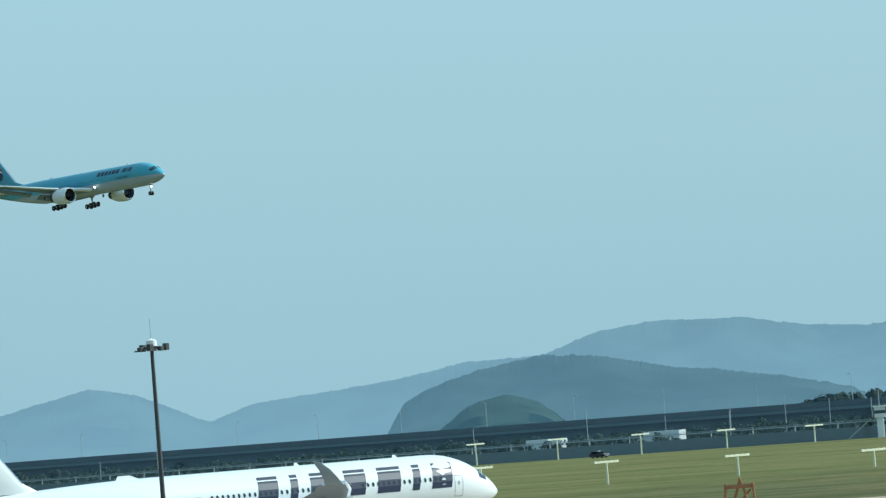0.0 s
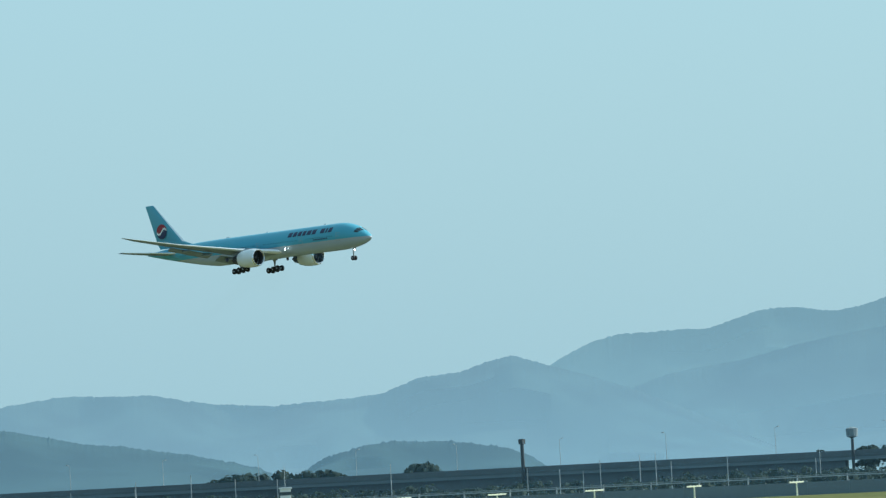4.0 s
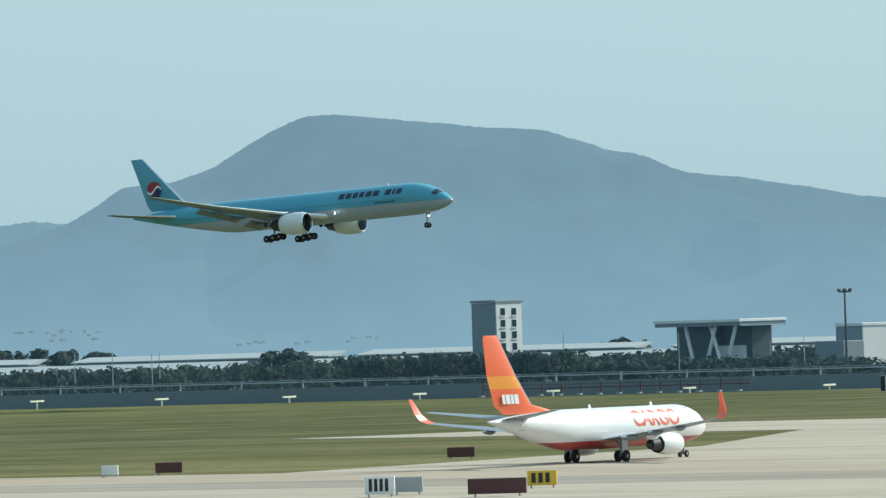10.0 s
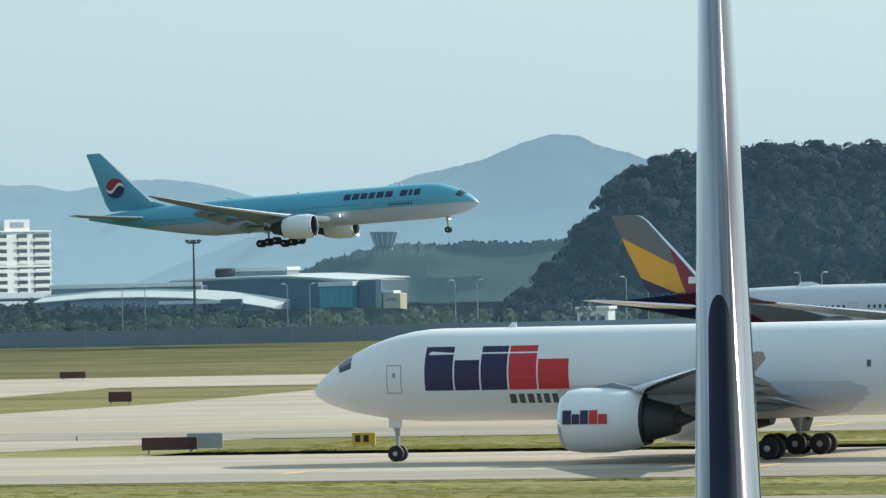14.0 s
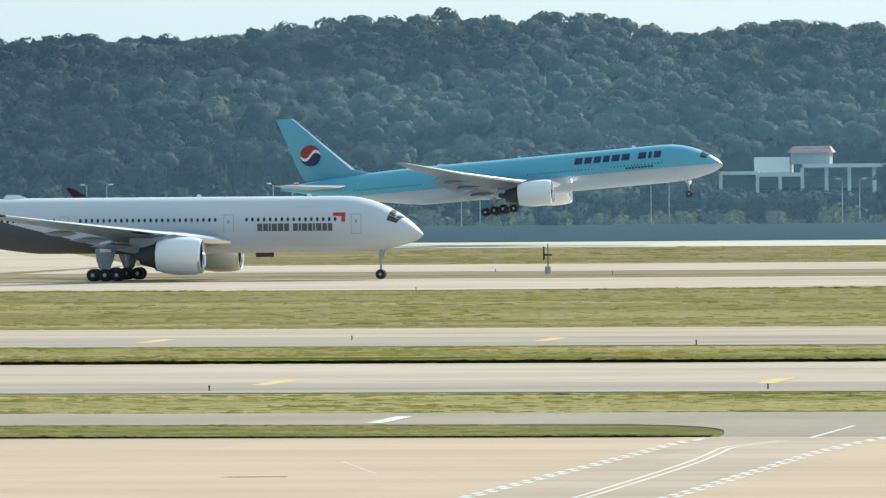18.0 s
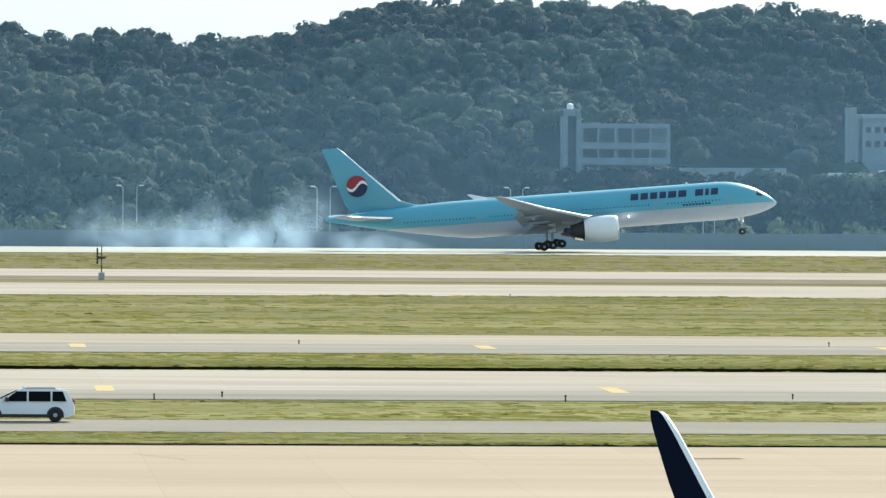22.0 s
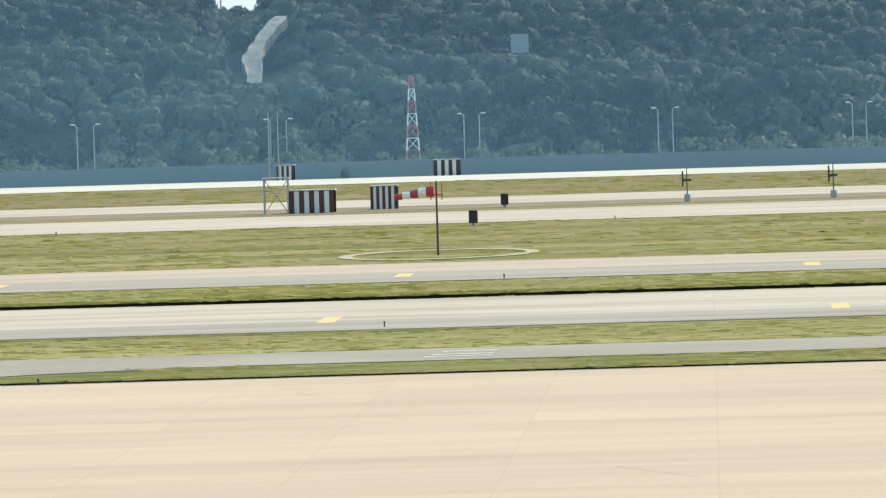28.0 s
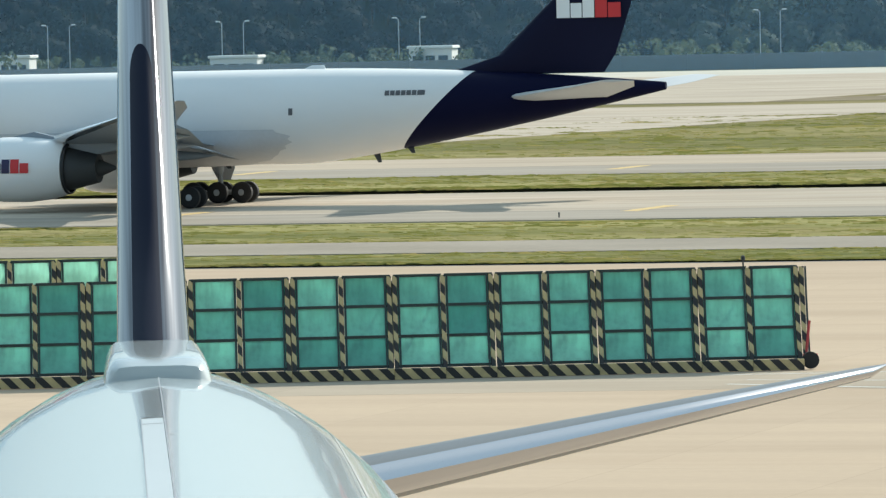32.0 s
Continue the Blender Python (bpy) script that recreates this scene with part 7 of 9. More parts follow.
part("side_hall", Mesh().box(17.6, 22.7, -0.2, 14, 0, 10.25, 0, 0.1), [HANGAR_BLUE], hg)
part("side_hall_edge", Mesh().box(21.6, 22.9, -0.45, -0.22, 3, 10.1), [FACADE_DULL], hg)
part("roof_box", Mesh().lathe([(-2.0, 0.1), (-2.0, 1.0), (2.0, 1.0), (2.0, 0.1)], "x", (-16.8, 8, 12.4), 16), [DARK_METAL], hg, "dark round roof vent")
part("roof_house", Mesh().box(-14.8, -2.7, 9, 16, 11.2, 12.6, 0, 0.1), [FACADE_DULL], hg)
part("roof_house_edge", Mesh().box(-15.0, -2.5, 8.6, 16.4, 12.65, 13.4, 0, 0.05), [FACADE_WHITE], hg)
for i in range(4):
    part("mullion", Mesh().box(11.1 + i * 1.55, 11.2 + i * 1.55, -3.12, -3.0, 0, 9.0), [FACADE_DULL], hg)
hl = thing("hangar", "long low hall with a pale bowed roof and a white fascia", "building", pose(-615, 1436, 0))
LOW = [(-30, 8.5), (-16, 9.3), (-4, 9.3), (6, 8.95), (14, 8.3), (21, 7.3), (26.5, 6.4)]
part("hall", Mesh().loft([[(x_, 0.3, 0), (x_, 0.3, z_ - 1.9), (x_, 9, z_ - 0.3), (x_, 9, 0)] for x_, z_ in LOW], caps=True), [FACADE_DULL], hl)
part("roof", Mesh().loft([[(x_, -0.3, z_ - 1.9), (x_, -0.3, z_ - 1.65), (x_, 9.2, z_), (x_, 9.2, z_ - 0.25)] for x_, z_ in LOW], caps=True), [PALE_SHEET], hl, "pale bowed sheet roof")
part("fascia", Mesh().box(-30, 5.9, 9.4, 9.8, 9.7, 10.6, 0, 0.05), [FACADE_WHITE], hl, "white roof fascia")
part("upper_wall", Mesh().box(-29.8, 5.7, 9.85, 13.5, 0, 9.9), [FACADE_DULL], hl)
part("low_fascia", Mesh().box(0.2, 14.6, -1.0, -0.5, 5.9, 6.6, 0, 0.05), [FACADE_WHITE], hl, "white fascia over the doors")
part("dark_porch", Mesh().box(14.8, 19.6, -1.4, -0.5, 0, 6.8, 0, 0.05), [HANGAR_BLUE], hl)
yh = thing("hut", "pale yellow flat-roofed hut beside the hangars", "hut", pose(-567, 1450, 0))
part("wall", Mesh().box(-2.0, 2.0, 0, 4, 0, 7.2, 0, 0.1), [CREAM], yh)
part("roof", Mesh().box(-2.2, 0.6, -0.2, 4.2, 7.25, 7.8, 0, 0.1), [FACADE_WHITE], yh)
part("window", Mesh().box(-1.2, 1.2, -0.06, -0.005, 5.6, 6.2), [FACADE_DULL], yh)
# small tower on the foothill
kt = thing("watch_tower", "small grey watch tower with a flared top among trees", "tower", pose(-947.0, 2416.0, 18.6))
part("shaft", Mesh().lathe([(-14, 3.0), (1.6, 3.0)], "z", n=12), [FACADE_DULL], kt)
part("cabin", Mesh().lathe([(1.55, 3.5), (6.0, 4.9), (6.1, 5.05), (6.7, 5.05), (6.8, 4.6)], "z", n=14), [FACADE_DULL], kt)
for i in range(14):
    a = math.tau * i / 14
    part("mullion", Mesh().tube((3.55 * math.cos(a), 3.55 * math.sin(a), 1.7), (4.95 * math.cos(a), 4.95 * math.sin(a), 6.0), 0.14, None, 5), [FACADE_WHITE], kt)
# concrete shell on the hillside
sh = thing("unfinished_house", "open white concrete frame house with a red roof on the hillside", "building", pose(-159.7, 1330, 4.5))
part("floor_slab", Mesh().box(-14.5, 14.5, 0, 10, 1.6, 2.1), [FACADE_WHITE], sh)
part("roof_slab", Mesh().box(-14.6, -7.2, -0.2, 10, 6.4, 7.0), [FACADE_WHITE], sh)
part("roof_slab", Mesh().box(-7.1, 1.0, -0.2, 10, 6.0, 6.7), [FACADE_WHITE], sh)
part("roof_slab", Mesh().box(1.05, 15.6, -0.6, 10, 7.6, 8.3), [FACADE_WHITE], sh)
for xx, zt in ((-14.2, 6.4), (-7.4, 6.4), (-3.2, 6.0), (0.9, 7.6), (5.4, 7.6), (9.6, 7.6), (14.2, 7.6)):
    part("column", Mesh().box(xx - 0.3, xx + 0.3, -0.1, 0.5, -4, zt), [FACADE_WHITE], sh)
part("back_wall", Mesh().box(-14, 14, 6, 6.3, 2.1, 6.0), [FACADE_GREY], sh)
part("upper_room", Mesh().box(-8.5, -1.8, 4, 9, 6.75, 9.6, 0, 0.1), [FACADE_WHITE], sh)
part("red_roof", Mesh().loft([[(-2.2, 3, 10.4), (6.2, 3, 10.4), (6.2, 9, 10.4), (-2.2, 9, 10.4)], [(-1.4, 5, 11.6), (5.4, 5, 11.6), (5.4, 7, 11.6), (-1.4, 7, 11.6)]], caps=True), [ROOF_RED], sh, "faded red roof")
part("upper_wall", Mesh().box(-1.6, 5.6, 3.5, 8.5, 8.3, 10.4), [FACADE_DULL], sh)
# three-storey office with stair tower
FRAME_CONCRETE = dirty("frame_concrete", (0.27, 0.32, 0.355), 0.8, 0, 0.25, 0.4, 8)
of = thing("office_building", "bare grey three-storey concrete frame with a stair tower", "building", pose(116.4, 1330, 9))
part("stair_tower", Mesh().box(-9.6, -8.7, -0.3, 6, -8, 15.4, 0, 0.1).box(-7.1, -6.3, -0.3, 6, -8, 15.4, 0, 0.1).box(-9.6, -6.3, -0.2, 6, 14.2, 15.5, 0, 0.05).box(-8.7, -7.1, 3, 6, -8, 14.2), [FRAME_CONCRETE], of, "stair tower with an open slot")
part("tank", Mesh().lathe([(15.5, 0.6), (16.4, 0.6), (16.6, 0.2)], "z", (-8.1, 2.5, 0), 10), [WHITE_PAINT], of)
part("back_wall", Mesh().box(-6.2, 10, 4.5, 9, -8, 12.2), [FACADE_GREY], of)
for z0, z1 in ((12.0, 12.9), (8.2, 9.4), (5.3, 6.6), (2.6, 3.4)):
    part("floor_slab", Mesh().box(-6.3, 10.2, -0.2, 4.4, z0, z1, 0, 0.05), [FRAME_CONCRETE], of)
for xx, w_ in ((-6.1, 0.3), (-3.0, 0.22), (0.2, 0.3), (3.3, 0.22), (6.6, 0.22), (9.9, 0.35)):
    for z0, z1 in ((-8, 2.6), (3.4, 5.3), (6.6, 8.2), (9.4, 12.0)):
        part("column", Mesh().box(xx - w_, xx + w_, -0.1, 0.5, z0, z1), [FRAME_CONCRETE], of)
ob = thing("grey_house", "grey flat-roofed house with a taller stair block among trees", "building", pose(166.6, 1336, 10))
part("wall", Mesh().box(-3.8, 3.6, 0, 9, -6, 13.2, 0, 0.1), [FRAME_CONCRETE], ob)
part("roof_edge", Mesh().box(-3.9, 3.7, -0.3, 9.3, 13.2, 14.0, 0, 0.05), [FACADE_DULL], ob)
part("low_wing", Mesh().box(3.65, 8.4, 0.5, 8, -6, 10.4, 0, 0.1), [FACADE_GREY], ob)
part("stair_block", Mesh().box(-6.4, -4.8, -0.3, 5, -6, 15.2, 0, 0.1), [FACADE_GREY], ob)
part("dark_block", Mesh().box(8.45, 18.4, 1.0, 8, -6, 11.2, 0, 0.1), [GLASS_DARK], ob, "dark second block")
window_grid(ob, -3.5, 3.3, -0.02, 7.2, 12.4, 4, 2, 1.0, 1.1)
for x_, w_, z_, h_ in ((167.8, 5.4, 11.9, 1.2), (178.0, 5.8, 11.8, 1.6), (194.9, 5.9, 11.9, 0.7), (158.4, 5.2, 11.8, 0.8)):
    slab_house("low_shed", "low white shed among the trees", x_, 1322, w_, 5, h_, 0, 4, FACADE_WHITE, z=z_)
gz = thing("gabled_shelter", "small white gabled shelter on posts among the trees", "shelter", pose(171.8, 1318, 9))
part("roof", Mesh().loft([[(-2.6, y_, 2.9), (0, y_, 4.0), (2.6, y_, 2.9), (2.4, y_, 2.7), (0, y_, 3.7), (-2.4, y_, 2.7)] for y_ in (0, 4)], caps=True), [FACADE_WHITE], gz)
for x_ in (-2.2, 2.2):
    for y_ in (0.3, 3.7):
        part("post", Mesh().box(x_ - 0.12, x_ + 0.12, y_ - 0.12, y_ + 0.12, -4, 2.75), [FACADE_WHITE], gz)
solo("wall_terrace", Mesh().box(127.6, 147.2, 1322, 1322.5, 6, 13.9), FACADE_DULL, "long pale terrace wall", "wall", kind="structure")
slab_house("site_hut", "small white hut behind the wall", -448, 1246, 6, 4, 4.4, 1, 3, FACADE_WHITE)
slab_house("site_hut", "blue-white fuel hut behind the wall", -369, 1246, 8, 4, 4.6, 1, 3, FACADE_WHITE)
slab_house("site_hut", "small white hut behind the wall", -406, 1246, 9, 4, 3.6, 1, 3, FACADE_WHITE)
bb = thing("billboard", "square grey board on posts on the hillside", "sign", pose(-36, 1400, 0))
part("board", Mesh().box(-1.7, 1.7, 0, 0.3, 21.2, 24.8, 0, 0.05), [GREY_PAINT], bb)
part("post", Mesh().box(-0.2, 0.2, 0.3, 0.6, 8, 23), [METAL], bb)
solo("pylon_pole", Mesh().tube((0, 0, 0), (0, 0, 22.5), 0.26, 0.14, 8), METAL, "tall thin pole rising above the wood", "pole", pose(-104.5, 1566, 19))
for i in range(26):
    a = radians(rng.uniform(34.6, 35.4) if i < 16 else rng.uniform(32.4, 33.6))
    e = rng.uniform(0.02, 0.11) if i < 16 else rng.uniform(-0.06, -0.02)
    th_ = thing("town_house", "small far white town building on the mountain's foot", "building", pose(-math.sin(a) * 3585, math.cos(a) * 3585, 12.0 + 3585 * math.tan(radians(e)), 0, 0, 62))
    w_, h_ = rng.uniform(0.4, 1.5), rng.uniform(0.3, 0.8)
    part("wall", Mesh().box(-w_, w_, 0, 2.5, -0.4, h_), [FACADE_WHITE], th_)
    part("roof", Mesh().box(-w_ - 0.1, w_ + 0.1, -0.1, 2.6, h_, h_ + 0.12), [FACADE_WHITE], th_)

# guard post at the far end
gp = thing("guard_tower", "white guard tower with outside stairs and an aerial", "tower", pose(-1191, 1175, 0, 0, 0, 45))
part("base", Mesh().box(-0.8, 0.8, -0.8, 0.8, 0, 4.6, 0, 0.1), [WHITE_PAINT], gp)
part("cabin", Mesh().box(-1.25, 1.25, -1.25, 1.25, 4.6, 7.0, 0, 0.1), [WHITE_PAINT], gp)
part("window_band", Mesh().box(-1.28, 1.28, -1.28, 1.28, 5.5, 6.3), [GLASS_DARK], gp)
part("roof", Mesh().box(-1.5, 1.5, -1.5, 1.5, 7.0, 7.3, 0, 0.05), [WHITE_PAINT], gp)
part("aerial", Mesh().tube((0, 0, 7.3), (0, 0, 12.4), 0.09, 0.05, 6), [METAL], gp)
st_ = Mesh()
for i in range(12):
    st_.box(-2.6 - i * 0.45, -2.1 - i * 0.45, -0.6, 0.6, 4.2 - i * 0.36, 4.4 - i * 0.36)
st_.tube((-2.0, 0.6, 4.5), (-7.6, 0.6, 0.2), 0.06, None, 6)
part("stair", st_, [METAL], gp)
bw = thing("box_tower", "dark water tower on a thin leg", "tower", pose(-1294.5, 1494, 0, 0, 0, 40))
part("leg", Mesh().tube((0, 0, 0), (0, 0, 12.2), 0.45, 0.4, 8), [DARK_METAL], bw)
part("tank", Mesh().lathe([(11.4, 0.5), (11.8, 1.5), (14.0, 1.7), (14.4, 0.3)], "z", n=10), [FACADE_GREY], bw)
solo("utility_pole", Mesh().tube((0, 0, 0), (0, 0, 16.1), 0.6, 0.5, 8).box(-0.8, 0.8, -0.6, 0.6, 14.6, 16.0), DARK_METAL, "thick dark pole with a box at its top", "pole", pose(-1419, 1495, 0))

# ---- airfield furniture ----
LIGHT_STAND = dirty("stand_cream", (0.80, 0.78, 0.58), 0.6, 0, 0.5, 0.15)


def approach_light(x, y, z, half):
    """A stand with its crossbar square to the runway."""
    ts = thing("approach_light", "white T-shaped approach light stand in the grass", "airfield light", pose(x, y, 0, 0, 0, 90), "approach light stands")
    part("post", Mesh().tube((0, 0, 0), (0, 0, z - 0.08), 0.20, 0.15, 8), [LIGHT_STAND], ts)
    part("crossbar", Mesh().box(-half, half, -0.12, 0.12, z - 0.16, z + 0.16, 0, 0.02), [LIGHT_STAND], ts)
    for k_ in range(5):
        o = part("lamp", lampm, None, ts)
        o.location = (half * (-0.9 + 0.45 * k_), 0, z + 0.12)


lampm = Mesh().lathe([(0, 0.10), (0.07, 0.12), (0.11, 0.05)], "z", n=8).data("lamp", [WHITE_PAINT])
for i in range(24):
    x = -1326.2 + 29.6 * i
    approach_light(x, 1170, float(np.interp(x, (-1330, -1267, -1208, -1121, -1006, -916, -855, -765, -640), (5.2, 4.7, 3.9, 3.4, 2.85, 2.12, 1.75, 1.2, 0.9))), 2.9 if x < -1060 else 2.3)
for i in range(8):
    x = -912.4 + 30.2 * i
    approach_light(x, 779, float(np.interp(x, (-913, -883, -852, -822, -792, -760, -700), (4.3, 3.97, 3.57, 3.2, 2.65, 2.3, 1.7))), 2.6)


def info_sign(label, x, y, w, h, mat, turn, bars=0, d=0.5):
    root = thing("airfield_sign", label, "sign", pose(x, y, 0.0, 0, 0, turn))
    part("cabinet", Mesh().box(-w / 2, w / 2, -d / 2, d / 2, 0.28, 0.28 + h, 0, 0.04), [mat], root)
    for sx in (-0.38, 0.38):
        part("leg", Mesh().box(w * sx - 0.06, w * sx + 0.06, -0.1, 0.1, 0, 0.28), [METAL], root)
    for i in range(bars):
        part("bar", Mesh().box(-w * 0.36 + i * w * 0.72 / bars, -w * 0.36 + (i + 0.62) * w * 0.72 / bars, -d / 2 - 0.01, -d / 2 - 0.003, 0.5, 0.1 + h), [BLACK_PAINT if mat is not BLACK_PAINT else YELLOW_PAINT], root)
    return root


for x, y, w, h, mat, bars, lab in (
        (-391.7, 578.5, 2.6, 1.0, BROWN_PAINT, 0, "dark brown airfield sign seen from behind"), (-387.1, 624.4, 2.8, 1.0, BROWN_PAINT, 0, "dark brown airfield sign seen from behind"),
        (-310.3, 488.1, 2.4, 1.4, WHITE_PAINT, 4, "white airfield sign with dark bars"), (-311.0, 493.4, 2.4, 1.2, GREY_PAINT, 0, "grey electrical cabinet beside the taxiway"),
        (-296.9, 484.1, 4.6, 1.2, BROWN_PAINT, 0, "long dark brown airfield sign"), (-306.8, 507.3, 2.4, 1.2, YELLOW_PAINT, 3, "yellow airfield sign with black marks"),
        (-395.2, 573.6, 1.6, 0.9, WHITE_PAINT, 0, "white airfield sign seen from behind"),
        (-292.3, 568, 1.3, 0.9, WHITE_PAINT, 3, "white airfield sign with bars"), (-286.7, 566.7, 3.8, 0.9, BROWN_PAINT, 0, "dark brown airfield sign beside the taxiway"), (-292, 581, 3.4, 1.1, GREY_PAINT, 0, "pale grey electrical cabinet"),
        (-302, 619.7, 2.5, 0.9, BROWN_PAINT, 0, "dark brown airfield sign beside the taxiway"), (-284.4, 615.2, 2.6, 0.9, BROWN_PAINT, 0, "dark brown airfield sign beside the taxiway"), (-288, 662, 2.3, 1.0, BROWN_PAINT, 0, "dark brown airfield sign beside the taxiway"),
        (-360.6, 814.5, 3.2, 0.8, BROWN_PAINT, 0, "dark brown airfield sign beside the taxiway"), (-373, 815, 3.0, 0.8, GREY_PAINT, 0, "grey electrical cabinet beside the taxiway"),
        (-205.9, 482, 4.0, 0.9, BROWN_PAINT, 0, "long dark brown airfield sign"), (-204.6, 485.5, 2.6, 1.1, GREY_PAINT, 0, "grey electrical cabinet beside the taxiway"),
        (-193.3, 488.2, 1.7, 0.9, YELLOW_PAINT, 2, "yellow airfield sign with black marks"), (-192.8, 380.6, 1.9, 1.0, YELLOW_PAINT, 2, "yellow airfield sign with black marks"),
        (-207.6, 365, 3.4, 1.1, GREY_PAINT, 0, "pale grey electrical cabinet beside the road"), (-203.4, 365, 3.2, 1.1, GREY_PAINT, 0, "pale grey electrical cabinet beside the road"), (-194.1, 371.5, 1.1, 0.7, BLACK_PAINT, 0, "small black airfield sign beside the road"),
        (-198.9, 1018.8, 2.6, 1.0, BROWN_PAINT, 0, "dark brown airfield sign beside the taxiway"), (-194, 966, 3.0, 0.8, GREY_PAINT, 0, "grey electrical cabinet beside the taxiway")):
    info_sign(lab, x, y, w, h, mat, math.degrees(math.atan2(-x, y)) * 0.8, bars)
bm0 = thing("edge_marker", "short dark edge light in the pavement", "airfield light", group="edge markers")
part("post", Mesh().tube((0, 0, 0), (0, 0, 0.55), 0.10, 0.08, 8), [BLACK_PAINT], bm0)
part("cap", Mesh().lathe([(0.55, 0.12), (0.7, 0.14), (0.78, 0.05)], "z", n=8), [DARK_METAL], bm0)
bm0.scale = (0.5, 0.5, 0.5)
bm0.matrix_basis = pose(-130.8, 752.7, 0) @ Matrix.Diagonal((0.5, 0.5, 0.5, 1))
for x, y in ((-98.6, 539), (-32.2, 344.3), (-143, 880), (-125, 856), (-68, 752), (-10, 752), (55, 752), (-85, 418), (-52, 418), (-19, 418), (14, 418), (47, 418), (33.5, 414), (-70, 521), (-15, 521), (24, 545), (64, 545), (44, 345), (10, 414), (92, 418), (-116, 418), (-210, 600), (-230, 520), (-255, 540), (-190, 560)):
    copy_thing(bm0, pose(x, y, 0))


def striped_hut(name, label, x0, x1, y, d, z0, z1, n, cat="hut", paint=None):
    """A hut painted in upright red and white stripes."""
    root = thing(name, label, cat, pose((x0 + x1) / 2, y, 0))
    w = x1 - x0
    part("body", Mesh().box(-w / 2, w / 2, 0, d, z0, z1, 0, 0.03), [WHITE_PAINT], root)
    for i in range(0, n, 2):
        part("stripe", Mesh().box(-w / 2 + w * i / n - 0.01, -w / 2 + w * (i + 1) / n, -0.03, d + 0.03, z0 + 0.01, z1 + 0.02), [paint or RED_PAINT], root)
    part("roof", Mesh().box(-w / 2 - 0.1, w / 2 + 0.1, -0.1, d + 0.1, z1 + 0.03, z1 + 0.15, 0, 0.02), [GREY_PAINT], root)
    return root


striped_hut("equipment_hut", "dark brown and white striped equipment hut beside the runway", -49.5, -44.2, 852, 4, 0, 2.6, 9, paint=BROWN_PAINT)
striped_hut("equipment_hut", "dark red and white striped equipment hut beside the runway", -40.6, -37.4, 866, 3, 0, 2.7, 9, paint=BROWN_PAINT)
striped_hut("equipment_hut", "dark and white striped equipment hut beyond the runway", -46.2, -41.8, 1214, 3, 0, 2.6, 7, paint=DARK_METAL)
striped_hut("equipment_hut", "small striped equipment hut beyond the runway", -72.5, -69.6, 1214, 3, 0, 2.4, 7, paint=DARK_METAL)
striped_hut("equipment_hut", "dark and white striped equipment hut in the grass", -613.5, -607.5, 1131, 3, 0, 2.6, 7, paint=BLACK_PAINT)
striped_hut("equipment_hut", "white equipment hut in the grass", -617, -613.5, 1162, 3, 0, 2.4, 5, paint=DARK_METAL)
striped_hut("equipment_hut", "red and white striped hut in the approach grass", -658, -654, 811, 3, 0, 2.9, 7)
striped_hut("equipment_hut", "red and white striped hut in the approach grass", -648, -641, 803, 3, 0, 3.0, 9)
info_sign("white equipment cabinet before the perimeter wall", -1183, 1174, 1.6, 2.3, WHITE_PAINT, 45, 0, 1.2)
info_sign("small white hut on posts in the grass", -562, 1158, 3.0, 1.9, WHITE_PAINT, 24, 0, 2.0)
gs = thing("antenna_frame", "thin steel antenna mast with a framed platform", "antenna", pose(-51, 851, 0))
for dx, dy in ((-1.4, 0), (1.4, 0), (-1.4, 2), (1.4, 2)):
    part("leg", Mesh().tube((dx, dy, 0), (dx, dy, 4.2), 0.07, 0.07, 6), [METAL], gs)
part("brace", Mesh().tube((-1.4, 0, 0), (1.4, 0, 4.0), 0.05, None, 6).tube((1.4, 2, 0), (-1.4, 2, 4.0), 0.05, None, 6).box(-1.6, 1.6, -0.1, 2.1, 4.1, 4.3), [METAL], gs)
for dx in (-0.7, 0.4):
    part("mast", Mesh().tube((dx, 1, 4.2), (dx, 1, 12.0), 0.10, 0.05, 6), [METAL], gs)
ws_ = thing("windsock", "red and white windsock on a thin mast", "windsock", pose(-22.9, 606, 0))
part("mast", Mesh().tube((0, 0, 0), (0, 0, 6.2), 0.10, 0.07, 8), [BROWN_PAINT], ws_)
part("frame", Mesh().box(-0.55, 0.55, -0.08, 0.08, 5.0, 5.1).box(-0.5, -0.42, -0.08, 0.08, 4.6, 6.1).box(0.42, 0.5, -0.08, 0.08, 4.6, 6.1), [RED_PAINT], ws_)
for i in range(5):
    a, b = -0.2 - i * 0.66, -0.2 - (i + 1) * 0.66
    r0, r1 = 0.5 - i * 0.055, 0.5 - (i + 1) * 0.055
    me = Mesh().lathe([(a, r0), (b, r1)], "x", (0, 0, 5.35 - 0.10 * i), 14)
    part("sock_ring", me, [RED_PAINT if i % 2 == 0 else WHITE_PAINT], ws_, "", True)
ring = Mesh()
ring.loft([[(-22.9 + rr * math.cos(a), 608 + rr * 2.2 * math.sin(a), 0.05 + h) for a in [k * math.tau / 48 for k in range(48)]] for rr, h in ((7.3, 0.0), (7.35, 0.02), (8.4, 0.02), (8.45, 0.0))])
solo("trim_windsock_ring", ring, RING_SAND, "pale sandy ring round the windsock", "marking", kind="structure")
for x, y, h in ((-24.2, 738, 1.6), (-24.3, 855, 1.6)):
    b_ = thing("cabinet_box", "black equipment cabinet on a foot", "cabinet", pose(x, y, 0))
    part("cabinet", Mesh().box(-0.45, 0.45, -0.4, 0.4, 0.3, h, 0, 0.04), [BLACK_PAINT], b_)
    part("foot", Mesh().box(-0.2, 0.2, -0.2, 0.2, 0, 0.3), [METAL], b_)
